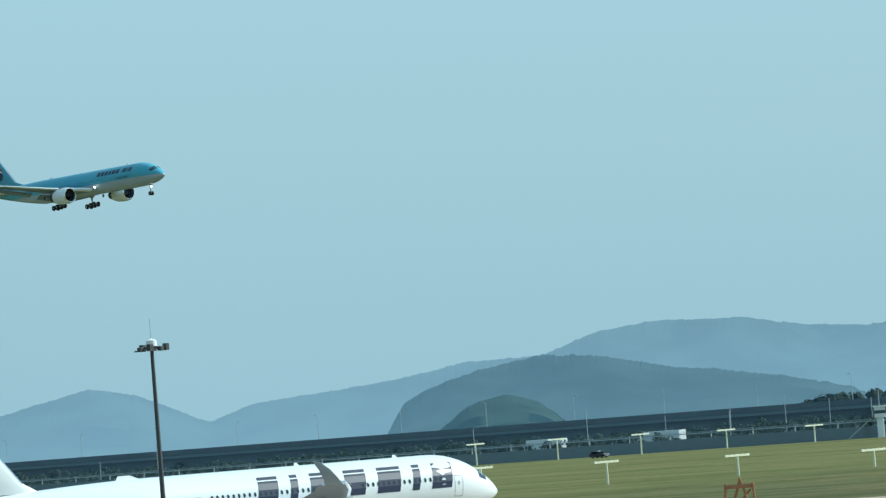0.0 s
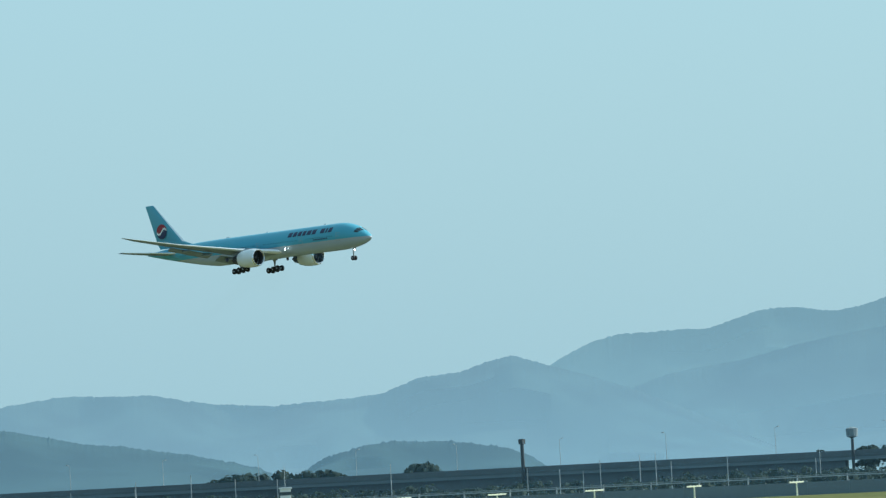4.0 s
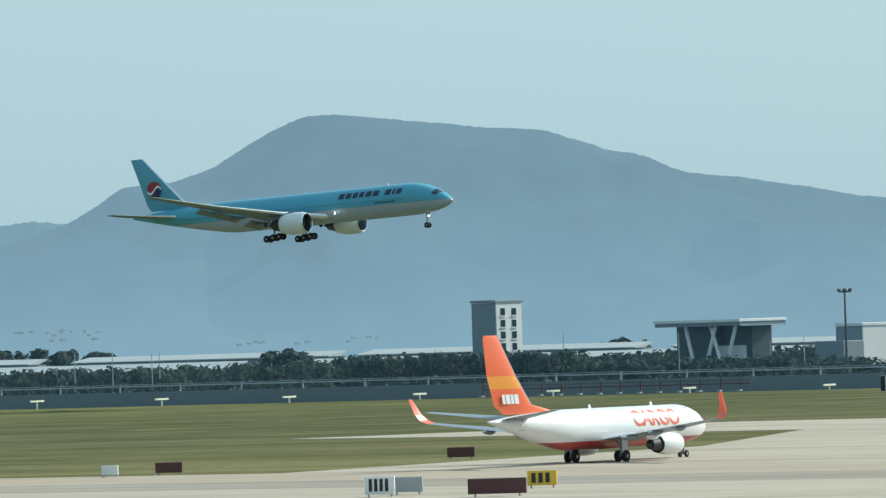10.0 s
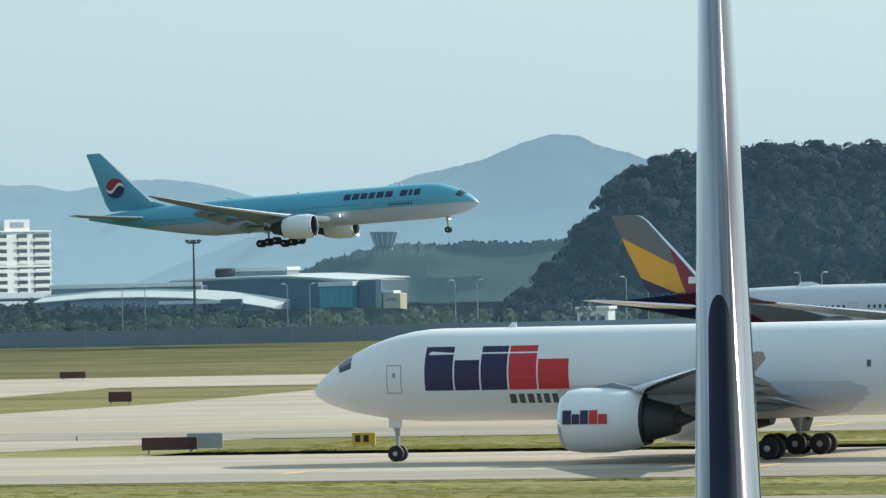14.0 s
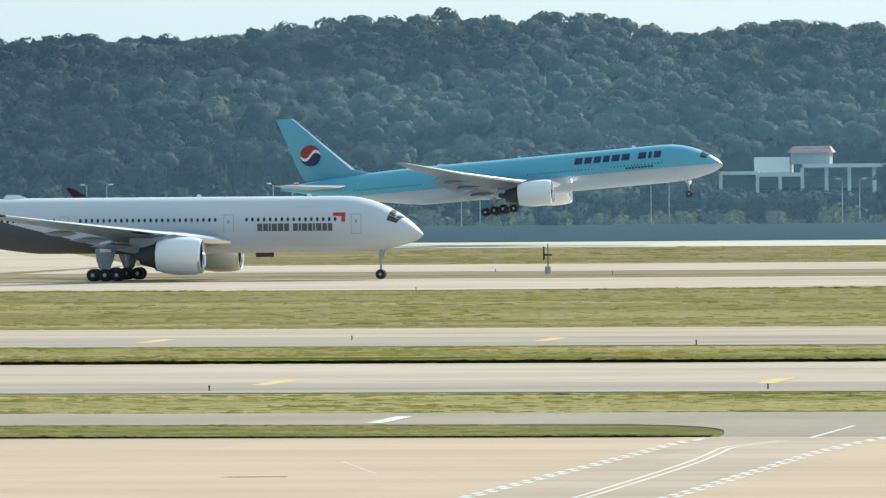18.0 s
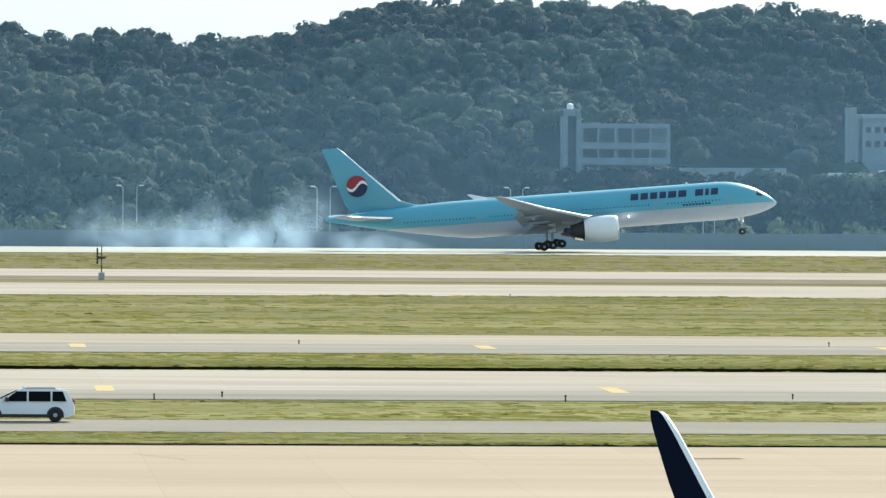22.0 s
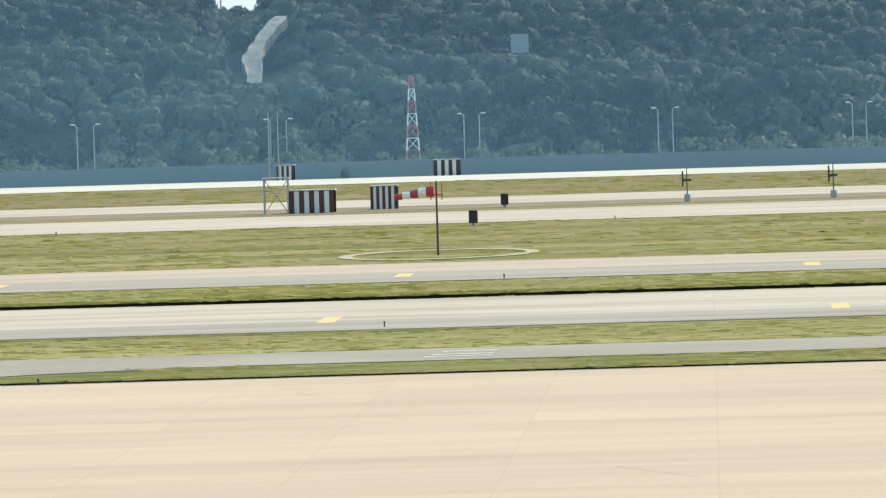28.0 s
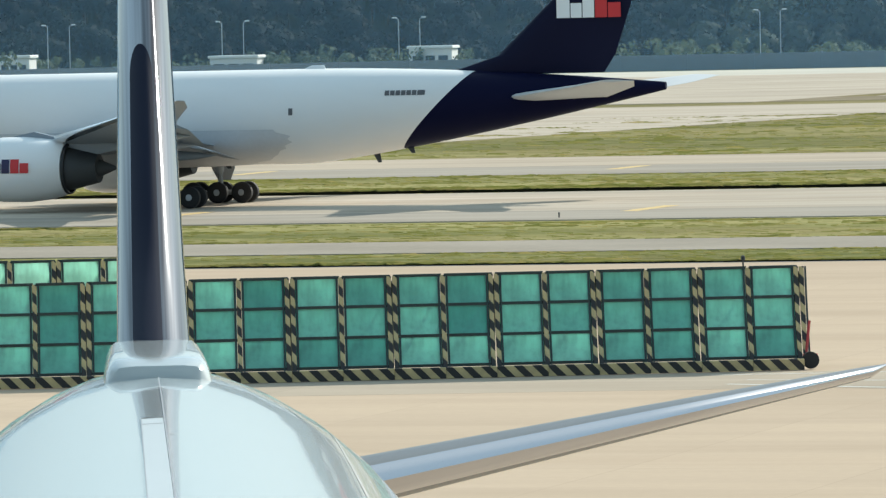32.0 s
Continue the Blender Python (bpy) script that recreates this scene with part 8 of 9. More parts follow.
for x, y, h in ((-2.8, 857, 4.0), (14.4, 856, 4.2), (-134, 864, 3.6)):
    b_ = thing("monitor_mast", "thin monitor mast with a small cabinet", "antenna", pose(x, y, 0))
    part("mast", Mesh().tube((0, 0, 0), (0, 0, h), 0.08, 0.05, 6), [DARK_METAL], b_)
    part("arm", Mesh().box(-0.5, 0.5, -0.05, 0.05, h * 0.6, h * 0.66).box(-0.6, -0.4, -0.05, 0.05, h * 0.45, h * 0.9), [DARK_METAL], b_)
    part("cabinet", Mesh().box(-0.35, 0.35, -0.3, 0.3, 0, 0.9, 0, 0.04), [GREY_PAINT], b_)
FADED_RED = dirty("faded_red_paint", (0.42, 0.17, 0.15), 0.6, 0, 0.8, 0.2)
lt = thing("lattice_mast", "faded red and white steel lattice mast", "mast", pose(-50.6, 1240, 0))
for j in range(8):
    z0, z1 = j * 2.1, (j + 1) * 2.1
    w0, w1 = 1.3 - j * 0.12, 1.3 - (j + 1) * 0.12
    me = Mesh()
    cs0 = [(-w0, -w0), (w0, -w0), (w0, w0), (-w0, w0)]
    cs1 = [(-w1, -w1), (w1, -w1), (w1, w1), (-w1, w1)]
    for i in range(4):
        me.tube((*cs0[i], z0), (*cs1[i], z1), 0.09, None, 6)
        me.tube((*cs0[i], z0), (*cs1[(i + 1) % 4], z1), 0.06, None, 6)
        me.tube((*cs1[i], z1), (*cs1[(i + 1) % 4], z1), 0.06, None, 6)
    part("section", me, [FADED_RED if j % 2 else WHITE_PAINT], lt)
an = thing("localizer_antenna", "long low row of brown antenna frames", "antenna", pose(-690, 1170, 0, 0, 0, 0))
part("rail", Mesh().box(-30, 28, -0.1, 0.1, 1.5, 1.7).box(-30, 28, -0.1, 0.1, 2.2, 2.3), [BROWN_PAINT], an)
for i in range(14):
    part("post", Mesh().box(-30 + i * 4.3, -29.8 + i * 4.3, -0.1, 0.1, 0, 2.6), [BROWN_PAINT], an)
    part("dipole", Mesh().box(-30.3 + i * 4.3, -29.5 + i * 4.3, -1.2, -0.2, 0.2, 0.5), [FACADE_DULL], an)
sk = Mesh()
for x, y, w, d in ((-59.4, 301.8, 2.8, 0.5), (-32.4, 230.4, 2.4, 0.4), (46, 300, 3.0, 0.5), (33, 331, 4, 0.9)):
    sk.add([(x - w / 2, y - d, 0.07), (x + w / 2, y - d * 0.6, 0.07), (x + w * 0.45, y + d, 0.07), (x - w * 0.4, y + d * 0.5, 0.07)], [(0, 1, 2, 3)])
solo("trim_patches", sk, DIRT, "dark patched spots in the apron", "patch", kind="structure")


for x, y, h in ((-168.1, 350, 4.1), (-172.8, 350, 2.1)):
    b_ = thing("camera_post", "dark post with a small lamp head beside the road", "post", pose(x, y, 0))
    part("post", Mesh().tube((0, 0, 0), (0, 0, h - 0.3), 0.11, 0.09, 8), [DARK_METAL], b_)
    part("head", Mesh().lathe([(h - 0.32, 0.06), (h - 0.2, 0.16), (h - 0.05, 0.14), (h, 0.03)], "z", n=8), [GREY_PAINT if h > 3 else BLACK_PAINT], b_)
    part("arm", Mesh().box(-0.3, 0.06, -0.06, 0.06, h * 0.5, h * 0.5 + 0.12), [DARK_METAL], b_)
of_ = thing("steel_trestle", "rusty orange-brown steel trestle of slanting bars", "trestle", pose(-316.5, 300, 0.06, 0, 0, 46))
RUST = dirty("rusty_steel", (0.34, 0.17, 0.08), 0.8, 0.1, 0.8, 0.35)
for sx in (-1, 1):
    for sy in (-0.9, 0.9):
        part("leg", Mesh().tube((sx * (3.2 if sx < 0 else 2.4), sy, 0), (sx * 1.45, sy * 0.6, 7.6), 0.16, 0.13, 8), [RUST], of_)
part("brace", Mesh().tube((-2.3, 0.7, 2.6), (1.8, 0.7, 5.4), 0.09, None, 6).tube((1.9, -0.7, 2.6), (-1.9, -0.7, 5.4), 0.09, None, 6).tube((-2.0, -0.7, 5.5), (1.7, -0.7, 5.5), 0.1, None, 6), [RUST], of_)
part("top_beam", Mesh().box(-1.7, 1.7, -0.35, 0.35, 7.3, 7.55, 0, 0.05), [RUST], of_)
part("head_frame", Mesh().tube((-1.2, 0, 5.6), (0.1, 0, 7.9), 0.14, None, 6).tube((1.3, 0, 5.6), (0.1, 0, 7.9), 0.14, None, 6).tube((-1.3, 0, 6.5), (1.3, 0, 6.5), 0.1, None, 6).tube((-1.6, 0.2, 5.6), (1.2, 0.2, 7.2), 0.09, None, 6), [RUST], of_)
for o in of_.children:
    o.data.transform(Matrix.Diagonal((0.55, 0.55, 1.0, 1.0)))
def truck():
    root = thing("truck", "white box truck driving on the road behind the wall", "truck")
    part("box_body", Mesh().box(-8.2, 5.2, -1.25, 1.25, 1.3, 4.5, 0, 0.08), [WHITE_PAINT], root, "long white box body")
    part("cab", Mesh().loft([[(x_, y_, z_) for y_, z_ in ((-1.2, 0.7), (1.2, 0.7), (1.2, 2.2), (1.1, zt), (-1.1, zt), (-1.2, 2.2))] for x_, zt in ((5.5, 3.4), (7.0, 3.4), (7.7, 2.6), (7.9, 2.2))], caps=True), [WHITE_PAINT], root)
    part("windscreen", Mesh().add([(7.05, -1.05, 3.25), (7.05, 1.05, 3.25), (7.75, 1.1, 2.35), (7.75, -1.1, 2.35)], [(0, 1, 2, 3)]), [GLASS_DARK], root)
    part("chassis", Mesh().box(-8.0, 7.2, -0.9, 0.9, 0.75, 1.28), [DARK_METAL], root)
    for x_ in (-6.6, -5.4, 6.2):
        for sgn in (1, -1):
            o = part("wheel", TRUCK_WHEEL, None, root)
            o.location = (x_, sgn * 1.05, 0.5)
    return root


TRUCK_WHEEL = wheel_mesh(0.5, 0.3)
trucks = (truck(), truck())
pl = Mesh()
stripe(pl, [(-1250, 1010), (-1053, 924), (-1010, 935), (-968, 947), (-820, 985)], 2.6, z=0.03)
solo("pavement_track", pl, DIRT, "narrow pale track through the approach grass", "track", kind="structure")


# ---- blast fence ----
def hazard():
    k = Nodes("hazard_stripes")
    s = k.coords()
    f = k.math("FRACT", k.math("MULTIPLY", k.math("ADD", s[0], s[2]), 1.55))
    n = k.ramp(k.noise(3.0, 4), 0.35, 0.7)
    y_ = k.mix(k.math("MULTIPLY", n, 0.5), (0.52, 0.41, 0.20), (0.24, 0.19, 0.11))
    return k.done(k.mix(k.math("GREATER_THAN", f, 0.5), y_, (0.018, 0.018, 0.018)), 0.6)


HAZARD = hazard()
def teal_sheet(name, c0, c1, share):
    """Painted sheets; random tone per sheet stands in for shade, with run-off stains."""
    k = Nodes(name)
    o = k.n("ShaderNodeObjectInfo")
    a = k.ramp(k.noise(1.1, 5), 0.35, 0.7)
    b = k.ramp(k.noise(5.0, 4, (1, 1, 0.15)), 0.45, 0.7)
    c = k.mix(o.outputs["Random"], c0, c1)
    c = k.mix(k.math("MULTIPLY", a, 0.35), c, tuple(v * 0.3 for v in c1))
    c = k.mix(k.math("MULTIPLY", b, 0.18), c, tuple(v * 0.2 for v in c1))
    k.bump(a, 0.2, 0.03)
    k.done(c, 0.45)
    tr = k.n("ShaderNodeBsdfTranslucent")
    k.put(tr.inputs[0], c)
    mx = k.n("ShaderNodeMixShader")
    mx.inputs[0].default_value = share
    k.t.links.new(k.b.outputs[0], mx.inputs[1])
    k.t.links.new(tr.outputs[0], mx.inputs[2])
    k.t.links.new(mx.outputs[0], k.out.inputs[0])
    return k.m


TEAL = teal_sheet("teal_sheet", (0.46, 0.86, 0.73), (0.17, 0.50, 0.43), 0.45)
# second fence: sun through its sheets is put into a paler colour
TEAL_LIT = teal_sheet("mint_sheet", (0.66, 0.92, 0.82), (0.56, 0.86, 0.74), 0.75)
TEAL_FRAME = dirty("teal_frame", (0.020, 0.040, 0.038), 0.5, 0, 0.7, 0.3, 8)


def blast_fence(label, x, y, turn, bays, pitch=1.78, H=3.55, paint=None):
    """A jet blast fence: bays of three curved sheets between striped posts on a striped kerb."""
    root = thing("blast_fence", label, "fence", pose(x, y, 0.06, 0, 0, turn))
    curve = lambda z: 0.10 + 0.85 * (1 - z / H) ** 2.2 * -1 + 0.75 * (z / H)
    sheets = []
    for z0, z1 in ((0.45, 1.45), (1.5, 2.5), (2.55, H)):
        me = Mesh()
        rings = []
        for i in range(5):
            z = z0 + (z1 - z0) * i / 4
            sag = 0.14 * math.sin(math.pi * i / 4)
            rings.append([(0.09 + (pitch - 0.18) * k / 6, curve(z) + sag * (0.6 + 0.4 * math.sin(math.pi * k / 6)), z) for k in range(7)])
        me.loft(rings, closed=False)
        me.loft([[(a, b + 0.03, c) for a, b, c in r] for r in rings], closed=False)
        sheets.append(me.data("sheet", [paint or TEAL], True))
    rail_ = [Mesh().box(0.05, pitch - 0.05, curve(z) - 0.05, curve(z) + 0.05, z - 0.05, z + 0.05).data("rail", [TEAL_FRAME]) for z in (0.45, 1.47, 2.52, H)]
    post_ = Mesh().loft([[(-0.08, curve(z) - 0.10, z), (0.08, curve(z) - 0.10, z), (0.08, curve(z) + 0.12, z), (-0.08, curve(z) + 0.12, z)] for z in [0.3 + (H - 0.3) * i / 8 for i in range(9)]], caps=True)
    pmats = (post_.data("post", [HAZARD]), Mesh().loft([[(-0.03, curve(z) - 0.08, z), (0.03, curve(z) - 0.08, z), (0.03, curve(z) + 0.1, z), (-0.03, curve(z) + 0.1, z)] for z in [0.3 + (H - 0.3) * i / 8 for i in range(9)]], caps=True).data("post_frame", [TEAL_FRAME]))
    brace = Mesh().tube((0, curve(H) , H - 0.2), (0, 2.6, 0.1), 0.07, None, 6).data("brace", [TEAL_FRAME])
    kerb = Mesh().box(0, pitch, -1.05, -0.75, 0.02, 0.40, 0, 0.02).data("kerb", [HAZARD])
    for i in range(bays):
        for me in (*sheets, *rail_, kerb):
            o = part(me.name.split(".")[0], me, None, root)
            o.location = (-(i + 1) * pitch, 0, 0)
        for dx in ((-0.10, 0.10) if i % 2 == 0 else (0.0,)):
            o = part("post", pmats[0], None, root)
            o.location = (-i * pitch + dx, 0, 0)
        for dx in (-0.24, 0.24):
            o = part("post_frame", pmats[1], None, root)
            o.location = (-i * pitch + dx * (1 if i % 2 == 0 else 0.6), 0.03, 0)
        o = part("brace", brace, None, root)
        o.location = (-i * pitch, 0, 0)
    return root


fence_turn = math.degrees(math.atan2(8.8, 26.8))
bf = blast_fence("long teal jet blast fence with yellow and black striped posts", -59.7, 246.4, fence_turn, 22)
part("tow_wheel", Mesh().lathe([(-0.1, 0.1), (-0.1, 0.30), (0.1, 0.30), (0.1, 0.1)], "y", (0.25, -0.6, 0.33), 16), [TYRE], bf)
part("tow_arm", Mesh().tube((0.1, -0.4, 0.4), (0.25, -0.4, 1.7), 0.05, None, 6).tube((0, -0.5, 0.5), (0.5, -0.6, 0.5), 0.06, None, 6), [RED_PAINT], bf, "red steel arm")
for i in (1, 12):
    part("warning_lamp", Mesh().lathe([(3.55, 0.03), (3.8, 0.03), (3.82, 0.085), (3.95, 0.07), (3.98, 0.02)], "z", (-i * 1.93, 0.85, 0), 8), [BLACK_PAINT], bf)
blast_fence("teal jet blast fence behind the first, sunlight painted into paler sheets", -88.7, 261.4, 19.0, 9, paint=TEAL_LIT)


# ---- vehicles ----
CAR_GLASS = dirty("car_glass", (0.008, 0.010, 0.012), 0.85, 0, 0.8, 0.1)
CAR_WHITE = dirty("car_white", (0.76, 0.77, 0.78), 0.25, 0, 0.8, 0.08, coat=0.5)
LAMP_RED = dirty("lamp_red", (0.35, 0.02, 0.02), 0.3, 0, 1, 0.1)
LAMP_CLEAR = dirty("lamp_clear", (0.75, 0.78, 0.80), 0.15, 0, 1, 0.1)


def car(name, label, L, Wd, Ht, hood, rear, paint=None):
    """A car: x towards its front; hood: height of the bonnet, rear: how upright the tail is."""
    root = thing(name, label, "car")
    h = L / 2
    prof = [(h, 0.45), (h, 0.72), (h - 0.12, hood - 0.10), (h - 0.55, hood), (h - 1.25, hood + 0.12), (h - 2.25, Ht - 0.06), (h - 2.9, Ht), (-h + 0.9, Ht - 0.02), (-h + 0.30 + rear, Ht - 0.12), (-h + 0.05, 1.0), (-h, 0.75), (-h, 0.42), (-h + 0.3, 0.26), (h - 0.3, 0.26)]
    rings = []
    for f, k in ((-1, 0.86), (-0.93, 0.97), (-0.8, 1.0), (0, 1.0), (0.8, 1.0), (0.93, 0.97), (1, 0.86)):
        ring = []
        for px, pz in prof:
            tum = 1 - 0.13 * max(0, (pz - 0.95) / (Ht - 0.95))
            ring.append((px * (0.985 if abs(f) == 1 else 1), f * Wd / 2 * tum, 0.26 + (pz - 0.26) * (k if abs(f) == 1 and pz > 1.0 else 1)))
        rings.append(ring)
    part("body", Mesh().loft(rings, caps=True), [paint or CAR_WHITE], root, "painted car body", True)
    zt = lambda z: Wd / 2 * (1 - 0.13 * max(0, (z - 0.95) / (Ht - 0.95))) + 0.012
    for sgn in (1, -1):
        z0, z1 = hood + 0.06, Ht - 0.13
        xs = [h - 1.45, h - 2.15, -0.15, -h + 1.2, -h + 0.35 + rear]
        for a, b, ta, tb in ((xs[0], xs[2] + 0.05, xs[1], xs[2] + 0.05), (xs[2] - 0.05, xs[3] + 0.05, xs[2] - 0.05, xs[3] + 0.05), (xs[3] - 0.05, xs[4] - 0.05, xs[3] - 0.05, xs[4] + 0.15)):
            part("side_window", Mesh().add([(a, sgn * zt(z0), z0), (b, sgn * zt(z0), z0), (tb, sgn * (zt(z1) - 0.03), z1), (ta, sgn * (zt(z1) - 0.03), z1)], [(0, 1, 2, 3)]), [CAR_GLASS], root)
        part("mirror", Mesh().box(h - 1.75, h - 1.55, sgn * (Wd / 2 + 0.02) if sgn > 0 else -(Wd / 2 + 0.24), sgn * (Wd / 2 + 0.24) if sgn > 0 else -(Wd / 2 + 0.02), hood + 0.05, hood + 0.28, 0, 0.03), [BLACK_PAINT], root)
        part("headlight", Mesh().box(h - 0.18, h + 0.015, sgn * 0.52 if sgn > 0 else -0.86, 0.86 if sgn > 0 else -0.52, hood - 0.26, hood - 0.12, 0, 0.02), [LAMP_CLEAR], root)
        part("tail_lamp", Mesh().box(-h - 0.012, -h + 0.1, sgn * 0.6 if sgn > 0 else -0.85, 0.85 if sgn > 0 else -0.6, 0.9, 1.2, 0, 0.02), [LAMP_RED], root)
        part("sill", Mesh().box(-h + 1.0, h - 1.0, sgn * (Wd / 2 - 0.04) if sgn > 0 else -(Wd / 2 + 0.02), Wd / 2 + 0.02 if sgn > 0 else -(Wd / 2 - 0.04), 0.24, 0.42), [BLACK_PAINT], root)
    wy = Wd / 2 * 0.80
    part("windscreen", Mesh().add([(h - 1.22, -wy, hood + 0.16), (h - 1.22, wy, hood + 0.16), (h - 2.16, wy * 0.90, Ht - 0.10), (h - 2.16, -wy * 0.90, Ht - 0.10)], [(0, 1, 2, 3)]), [CAR_GLASS], root)
    part("grille", Mesh().box(h - 0.1, h + 0.02, -0.62, 0.62, 0.46, hood - 0.14, 0, 0.02), [BLACK_PAINT], root)
    part("bumper", Mesh().box(h - 0.15, h + 0.03, -Wd * 0.44, Wd * 0.44, 0.28, 0.44, 0, 0.03), [BLACK_PAINT], root)
    part("plate", Mesh().box(h + 0.03, h + 0.04, -0.24, 0.24, 0.48, 0.58), [WHITE_PAINT], root, "plain white plate")
    part("roof_beacon", Mesh().box(-0.1, 0.15, -0.5, 0.5, Ht, Ht + 0.12, 0, 0.03), [LAMP_CLEAR], root, "pale roof light bar")
    for sgn in (1, -1):
        part("roof_rail", Mesh().box(-h + 1.0, h - 2.6, sgn * Wd * 0.36 - 0.03, sgn * Wd * 0.36 + 0.03, Ht - 0.02, Ht + 0.04), [METAL], root)
    for sx in (h - 0.95, -h + 1.0):
        for sgn in (1, -1):
            arc = [(sx + rr * math.cos(a), sgn * (Wd / 2 + 0.014), 0.36 + rr * math.sin(a)) for rr in (0.02, 0.45) for a in [math.pi * q / 10 for q in range(-1, 12)]]
            part("wheel_arch", Mesh().add(arc, [(q, q + 1, q + 14, q + 13) for q in range(12)]), [BLACK_PAINT], root)
    wm = wheel_mesh(0.37, 0.24)
    for sx in (h - 0.95, -h + 1.0):
        for sgn in (1, -1):
            o = part("wheel", wm, None, root)
            o.location = (sx, sgn * (Wd / 2 - 0.08), 0.37)
    return root


van = car("minivan", "white minivan with dark windows driving on the service road", 5.15, 1.99, 1.72, 1.02, 0.12)
suv = car("suv", "white SUV with dark windows turning onto the apron", 4.7, 1.93, 1.76, 1.08, 0.30)
pk = car("patrol_car", "dark car parked in the far grass", 4.6, 1.9, 1.6, 1.0, 0.3, BLACK_PAINT)
pk.matrix_basis = pose(-1260, 1150, 0.0, 0, 0, 10)


# ---- tyre smoke ----
def smoke_material():
    """Thin smoke: each flake is densest in its middle and torn by noise."""
    k = Nodes("tyre_smoke")
    k.done((0.66, 0.84, 0.96), 1.0)
    uv = k.n("ShaderNodeUVMap")
    sp_ = k.n("ShaderNodeSeparateXYZ")
    k.t.links.new(uv.outputs[0], sp_.inputs[0])
    du, dv = k.math("SUBTRACT", sp_.outputs[0], 0.5), k.math("SUBTRACT", sp_.outputs[1], 0.5)
    d = k.math("SQRT", k.math("ADD", k.math("MULTIPLY", du, du), k.math("MULTIPLY", dv, dv)))
    soft = k.ramp(d, 0.5, 0.05)
    n = k.ramp(k.noise(0.26, 8), 0.28, 0.80)
    tr = k.n("ShaderNodeBsdfTransparent")
    tl = k.n("ShaderNodeBsdfTranslucent")
    tl.inputs[0].default_value = (0.50, 0.68, 0.84, 1)
    mb = k.n("ShaderNodeMixShader")
    mb.inputs[0].default_value = 0.9
    k.t.links.new(k.b.outputs[0], mb.inputs[1])
    k.t.links.new(tl.outputs[0], mb.inputs[2])
    mx = k.n("ShaderNodeMixShader")
    k.put(mx.inputs[0], k.math("MULTIPLY", k.math("MULTIPLY", n, k.math("POWER", soft, 1.1)), 0.34))
    k.t.links.new(tr.outputs[0], mx.inputs[1])
    k.t.links.new(mb.outputs[0], mx.inputs[2])
    k.t.links.new(mx.outputs[0], k.out.inputs[0])
    return k.m


SMOKE = smoke_material()


def puff(name, sx, sz, count, seed):
    """A cloud of soft flakes, long along the runway."""
    r = np.random.default_rng(seed)
    me = Mesh()
    for i in range(count):
        c = Vector((r.normal() * sx, r.normal() * 2.5, abs(r.normal()) * sz + 0.9))
        n = Vector((r.normal() * 0.35, -1.0, r.normal() * 0.35)).normalized()
        u = n.orthogonal().normalized()
        v = n.cross(u)
        w = r.uniform(0, math.tau)
        u, v = u * math.cos(w) + v * math.sin(w), v * math.cos(w) - u * math.sin(w)
        q = r.uniform(3.6, 6.2) * (0.6 + 0.5 * min(1, c.z / 3))
        me.add([c - u * q - v * q, c + u * q - v * q, c + u * q + v * q, c - u * q + v * q], [(0, 1, 2, 3)])
    ob = solo(name, me, SMOKE, "thin white tyre smoke drifting over the runway", "smoke")
    uv = ob.data.uv_layers.new(name="UVMap")
    for p in ob.data.polygons:
        for li, co in zip(p.loop_indices, ((0, 0), (1, 0), (1, 1), (0, 1))):
            uv.data[li].uv = co
    ob.visible_shadow = False
    return ob


pr = random.Random(31)
puffs = []
for i in range(24):
    u = i / 23
    puffs.append((puff("tyre_smoke", 3.2, 1.6 if i % 3 else 2.8, 2, 40 + i), 25 + 82 * u + pr.uniform(-2, 2), 21.25 + 1.3 * u, (i * 7 % 24) / 12 - 1, 0.2 + 0.8 * (i * 5 % 24) / 24))


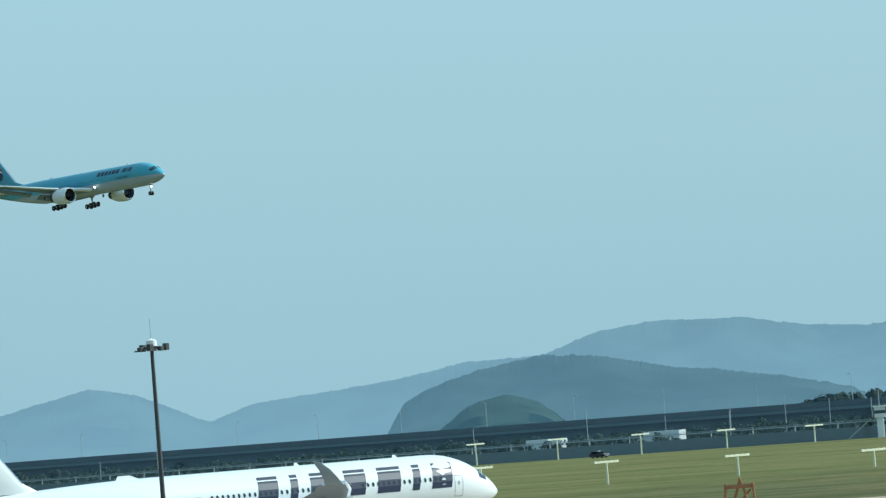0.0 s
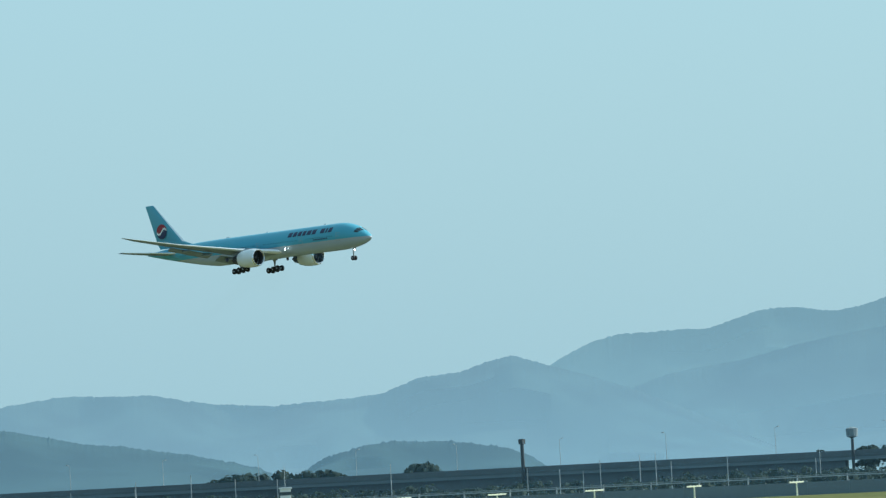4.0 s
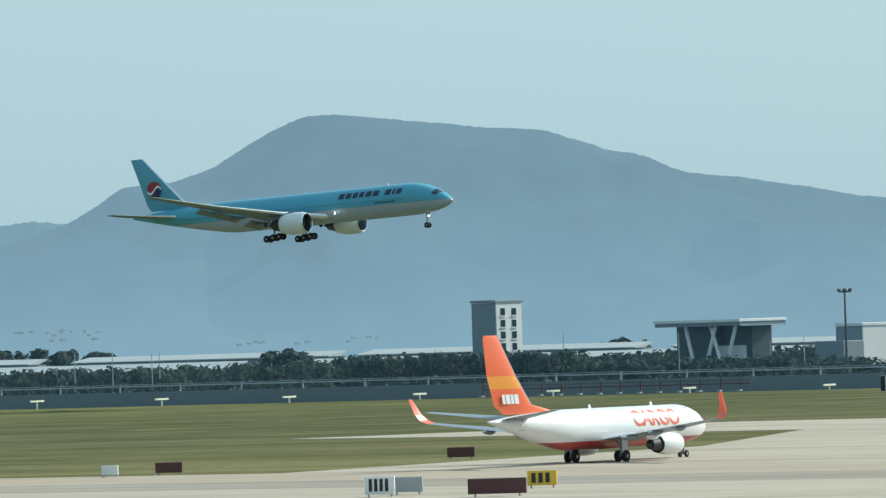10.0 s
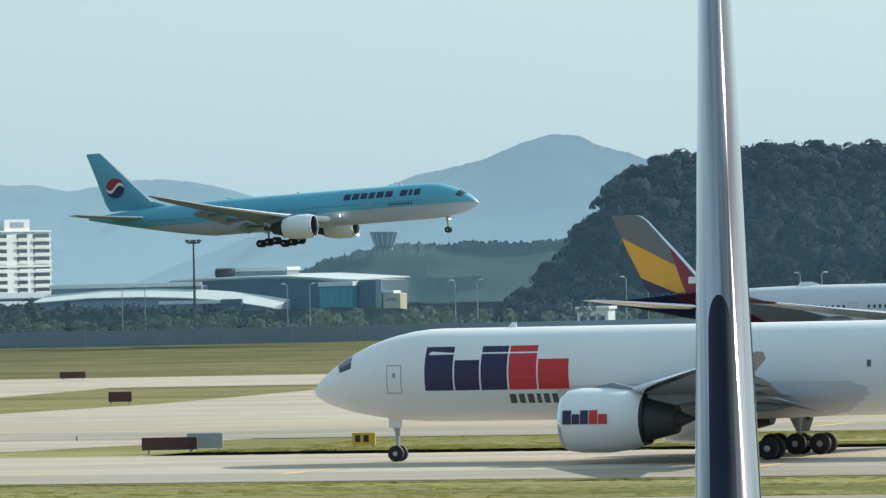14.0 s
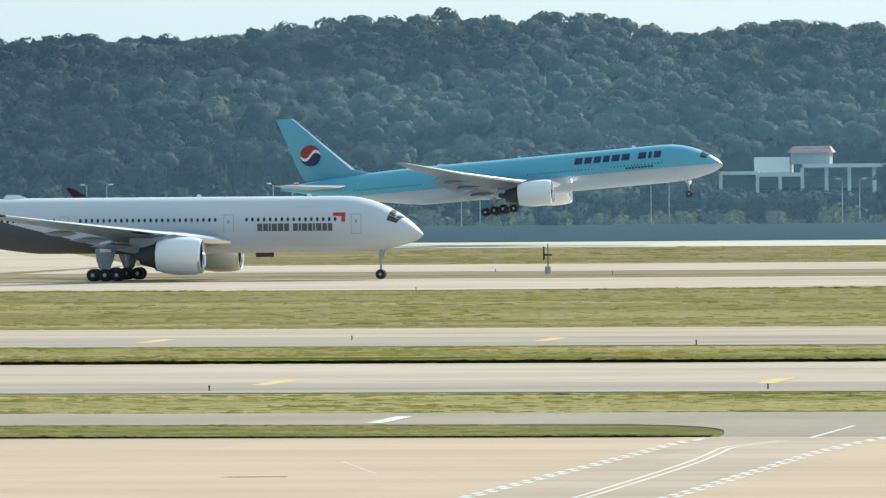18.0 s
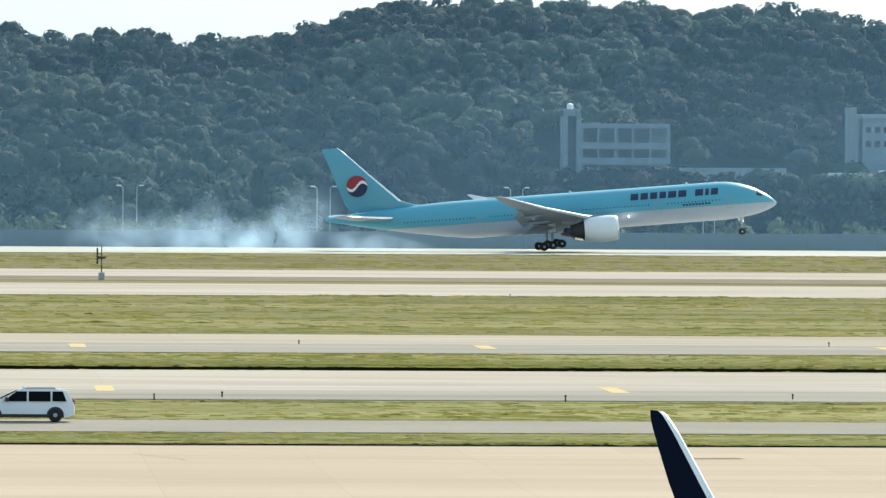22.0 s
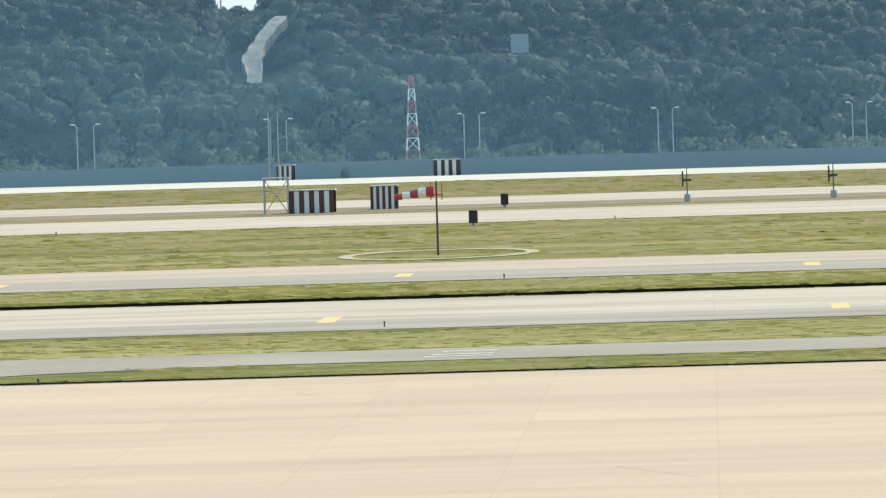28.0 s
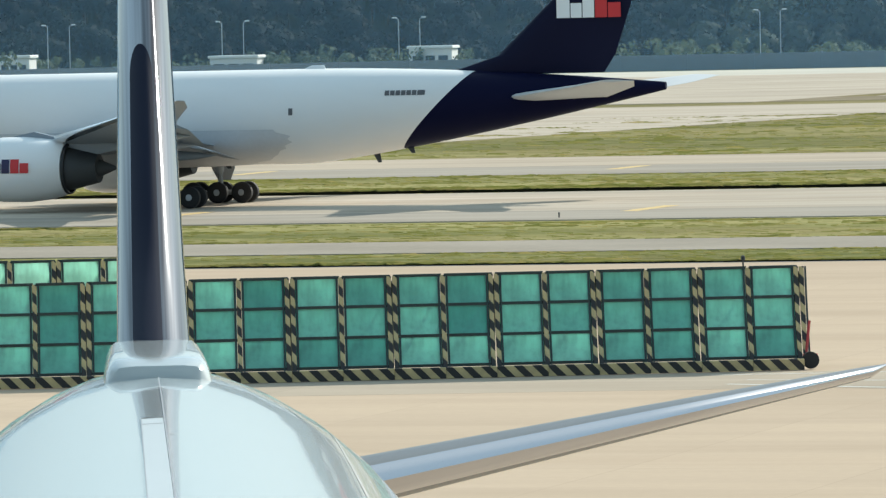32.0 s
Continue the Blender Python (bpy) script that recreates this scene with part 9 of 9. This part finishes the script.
# ---- moves ----
def motions():
    # the landing airliner: seconds, nose x, nose height, pitch
    flight = [(0.0, -1437.8, 79.6, 2.2), (1.0, -1367.0, 75.9, 2.2), (2.0, -1298.0, 72.2, 2.2), (3.0, -1226.0, 67.8, 2.3), (4.2, -1139.6, 62.0, 1.9), (5.0, -1082.1, 58.2, 1.8), (6.0, -1010.8, 53.9, 2.6), (7.0, -941.0, 49.5, 2.5), (8.0, -868.4, 45.3, 2.8), (9.0, -797.5, 41.4, 2.9), (10.0, -725.5, 37.7, 2.8), (11.0, -655.0, 34.1, 2.6), (12.0, -582.5, 30.5, 3.2), (13.0, -510.5, 27.1, 3.3), (14.0, -441.0, 23.7, 2.9), (15.0, -367.5, 20.1, 2.7), (15.4, -338.6, 19.0, 2.8), (16.5, -262.0, 16.0, 3.6), (17.5, -187.8, 13.9, 4.4), (18.0, -152.6, 12.9, 4.7), (19.0, -83.5, 11.3, 4.9), (20.0, -10.9, 9.7, 4.8), (20.8, 43.5, 8.45, 4.8), (21.5, 93.0, 8.4, 4.75), (22.0, 128.7, 8.25, 4.5), (23.0, 196.4, 7.85, 4.0), (24.0, 264.0, 7.5, 3.4), (26.0, 392.0, 6.3, 1.6), (28.0, 505.0, 5.2, 0.0), (32.0, 690.0, 5.2, 0.0)]
    rows = []
    for t, x, z, p in flight:
        a = radians(p)
        ox = x - 37.1 * math.cos(a) + 4.8 * math.sin(a)
        oz = z - 37.1 * math.sin(a) - 4.8 * math.cos(a)
        rows.append((t, pose(ox, 1170, max(0.06, oz) if t > 20.7 else oz, 0, -p, 0)))
    walk(landing_airliner, rows)
    # the banded airliner: seconds, nose x
    roll = [(0.0, -440.0), (8.0, -290.0), (12.0, -246.5), (13.0, -234.2), (13.5, -228.1), (14.0, -221.8), (14.6, -213.3), (15.4, -199.5), (17.5, -154.2), (18.5, -131.0), (19.5, -103.5), (21.5, -46.0), (24.2, 52.0), (24.5, 65.0), (25.0, 86.6), (25.5, 105.7), (28.0, 225.0), (32.0, 440.0)]
    walk(rolling_airliner, [(t, pose(x - 35.0 * 1.085, 828, 0.06)) for t, x in roll])
    walk(van, [(t, pose(21.0 - 18.6 * (t - 21.0), 376.5, 0.05, 0, 0, 180)) for t in (0.0, 10.0, 20.0, 21.0, 22.0, 26.0, 32.0)])
    for ob, x0 in zip(trucks, (-1404.0, -1359.0)):
        walk(ob, [(t, pose(x0 - 23.3 * t, 1262, 0.0, 0, 0, 180)) for t in (0.0, 3.0, 10.0, 32.0)])
    walk(suv, [(0.0, pose(-255, 374, 0.05)), (17.0, pose(-255, 374, 0.05)), (19.0, pose(-228, 374, 0.05)), (26.5, pose(-70, 374, 0.05)), (27.2, pose(-56, 373, 0.05)), (27.6, pose(-48.5, 369, 0.05, 0, 0, -40)), (28.0, pose(-45.0, 362, 0.05, 0, 0, -75)), (28.4, pose(-43.75, 353, 0.05, 0, 0, -86)), (28.8, pose(-43.68, 347.2, 0.06, 0, 0, -90)), (29.3, pose(-43.68, 342.0, 0.06, 0, 0, -90)), (29.8, pose(-43.68, 337, 0.06, 0, 0, -90)), (32.0, pose(-43.68, 315.0, 0.06, 0, 0, -90))])
    for ob, x, t, side, up in puffs:
        walk(ob, [(0.0, pose(x, 1170, -16)), (t - 0.25, pose(x, 1170, -16)), (t + 0.2, pose(x, 1170, -0.8)), (t + 1.0, pose(x - 1 + 2 * side, 1171, 0.6 * up)), (t + 2.0, pose(x - 6 + 7 * side, 1180, 1.6 * up)), (25.6, pose(x + 22 + 40 * side, 1205 + 10 * up, 12 * up)), (26.8, pose(x + 110 + 50 * side, 1210 + 11 * up, 20 * up)), (28.0, pose(x + 190 + 70 * side, 1214 + 12 * up, 30 * up)), (32.0, pose(x + 330 + 320 * side, 1218 + 12 * up, 80 * up))])


motions()
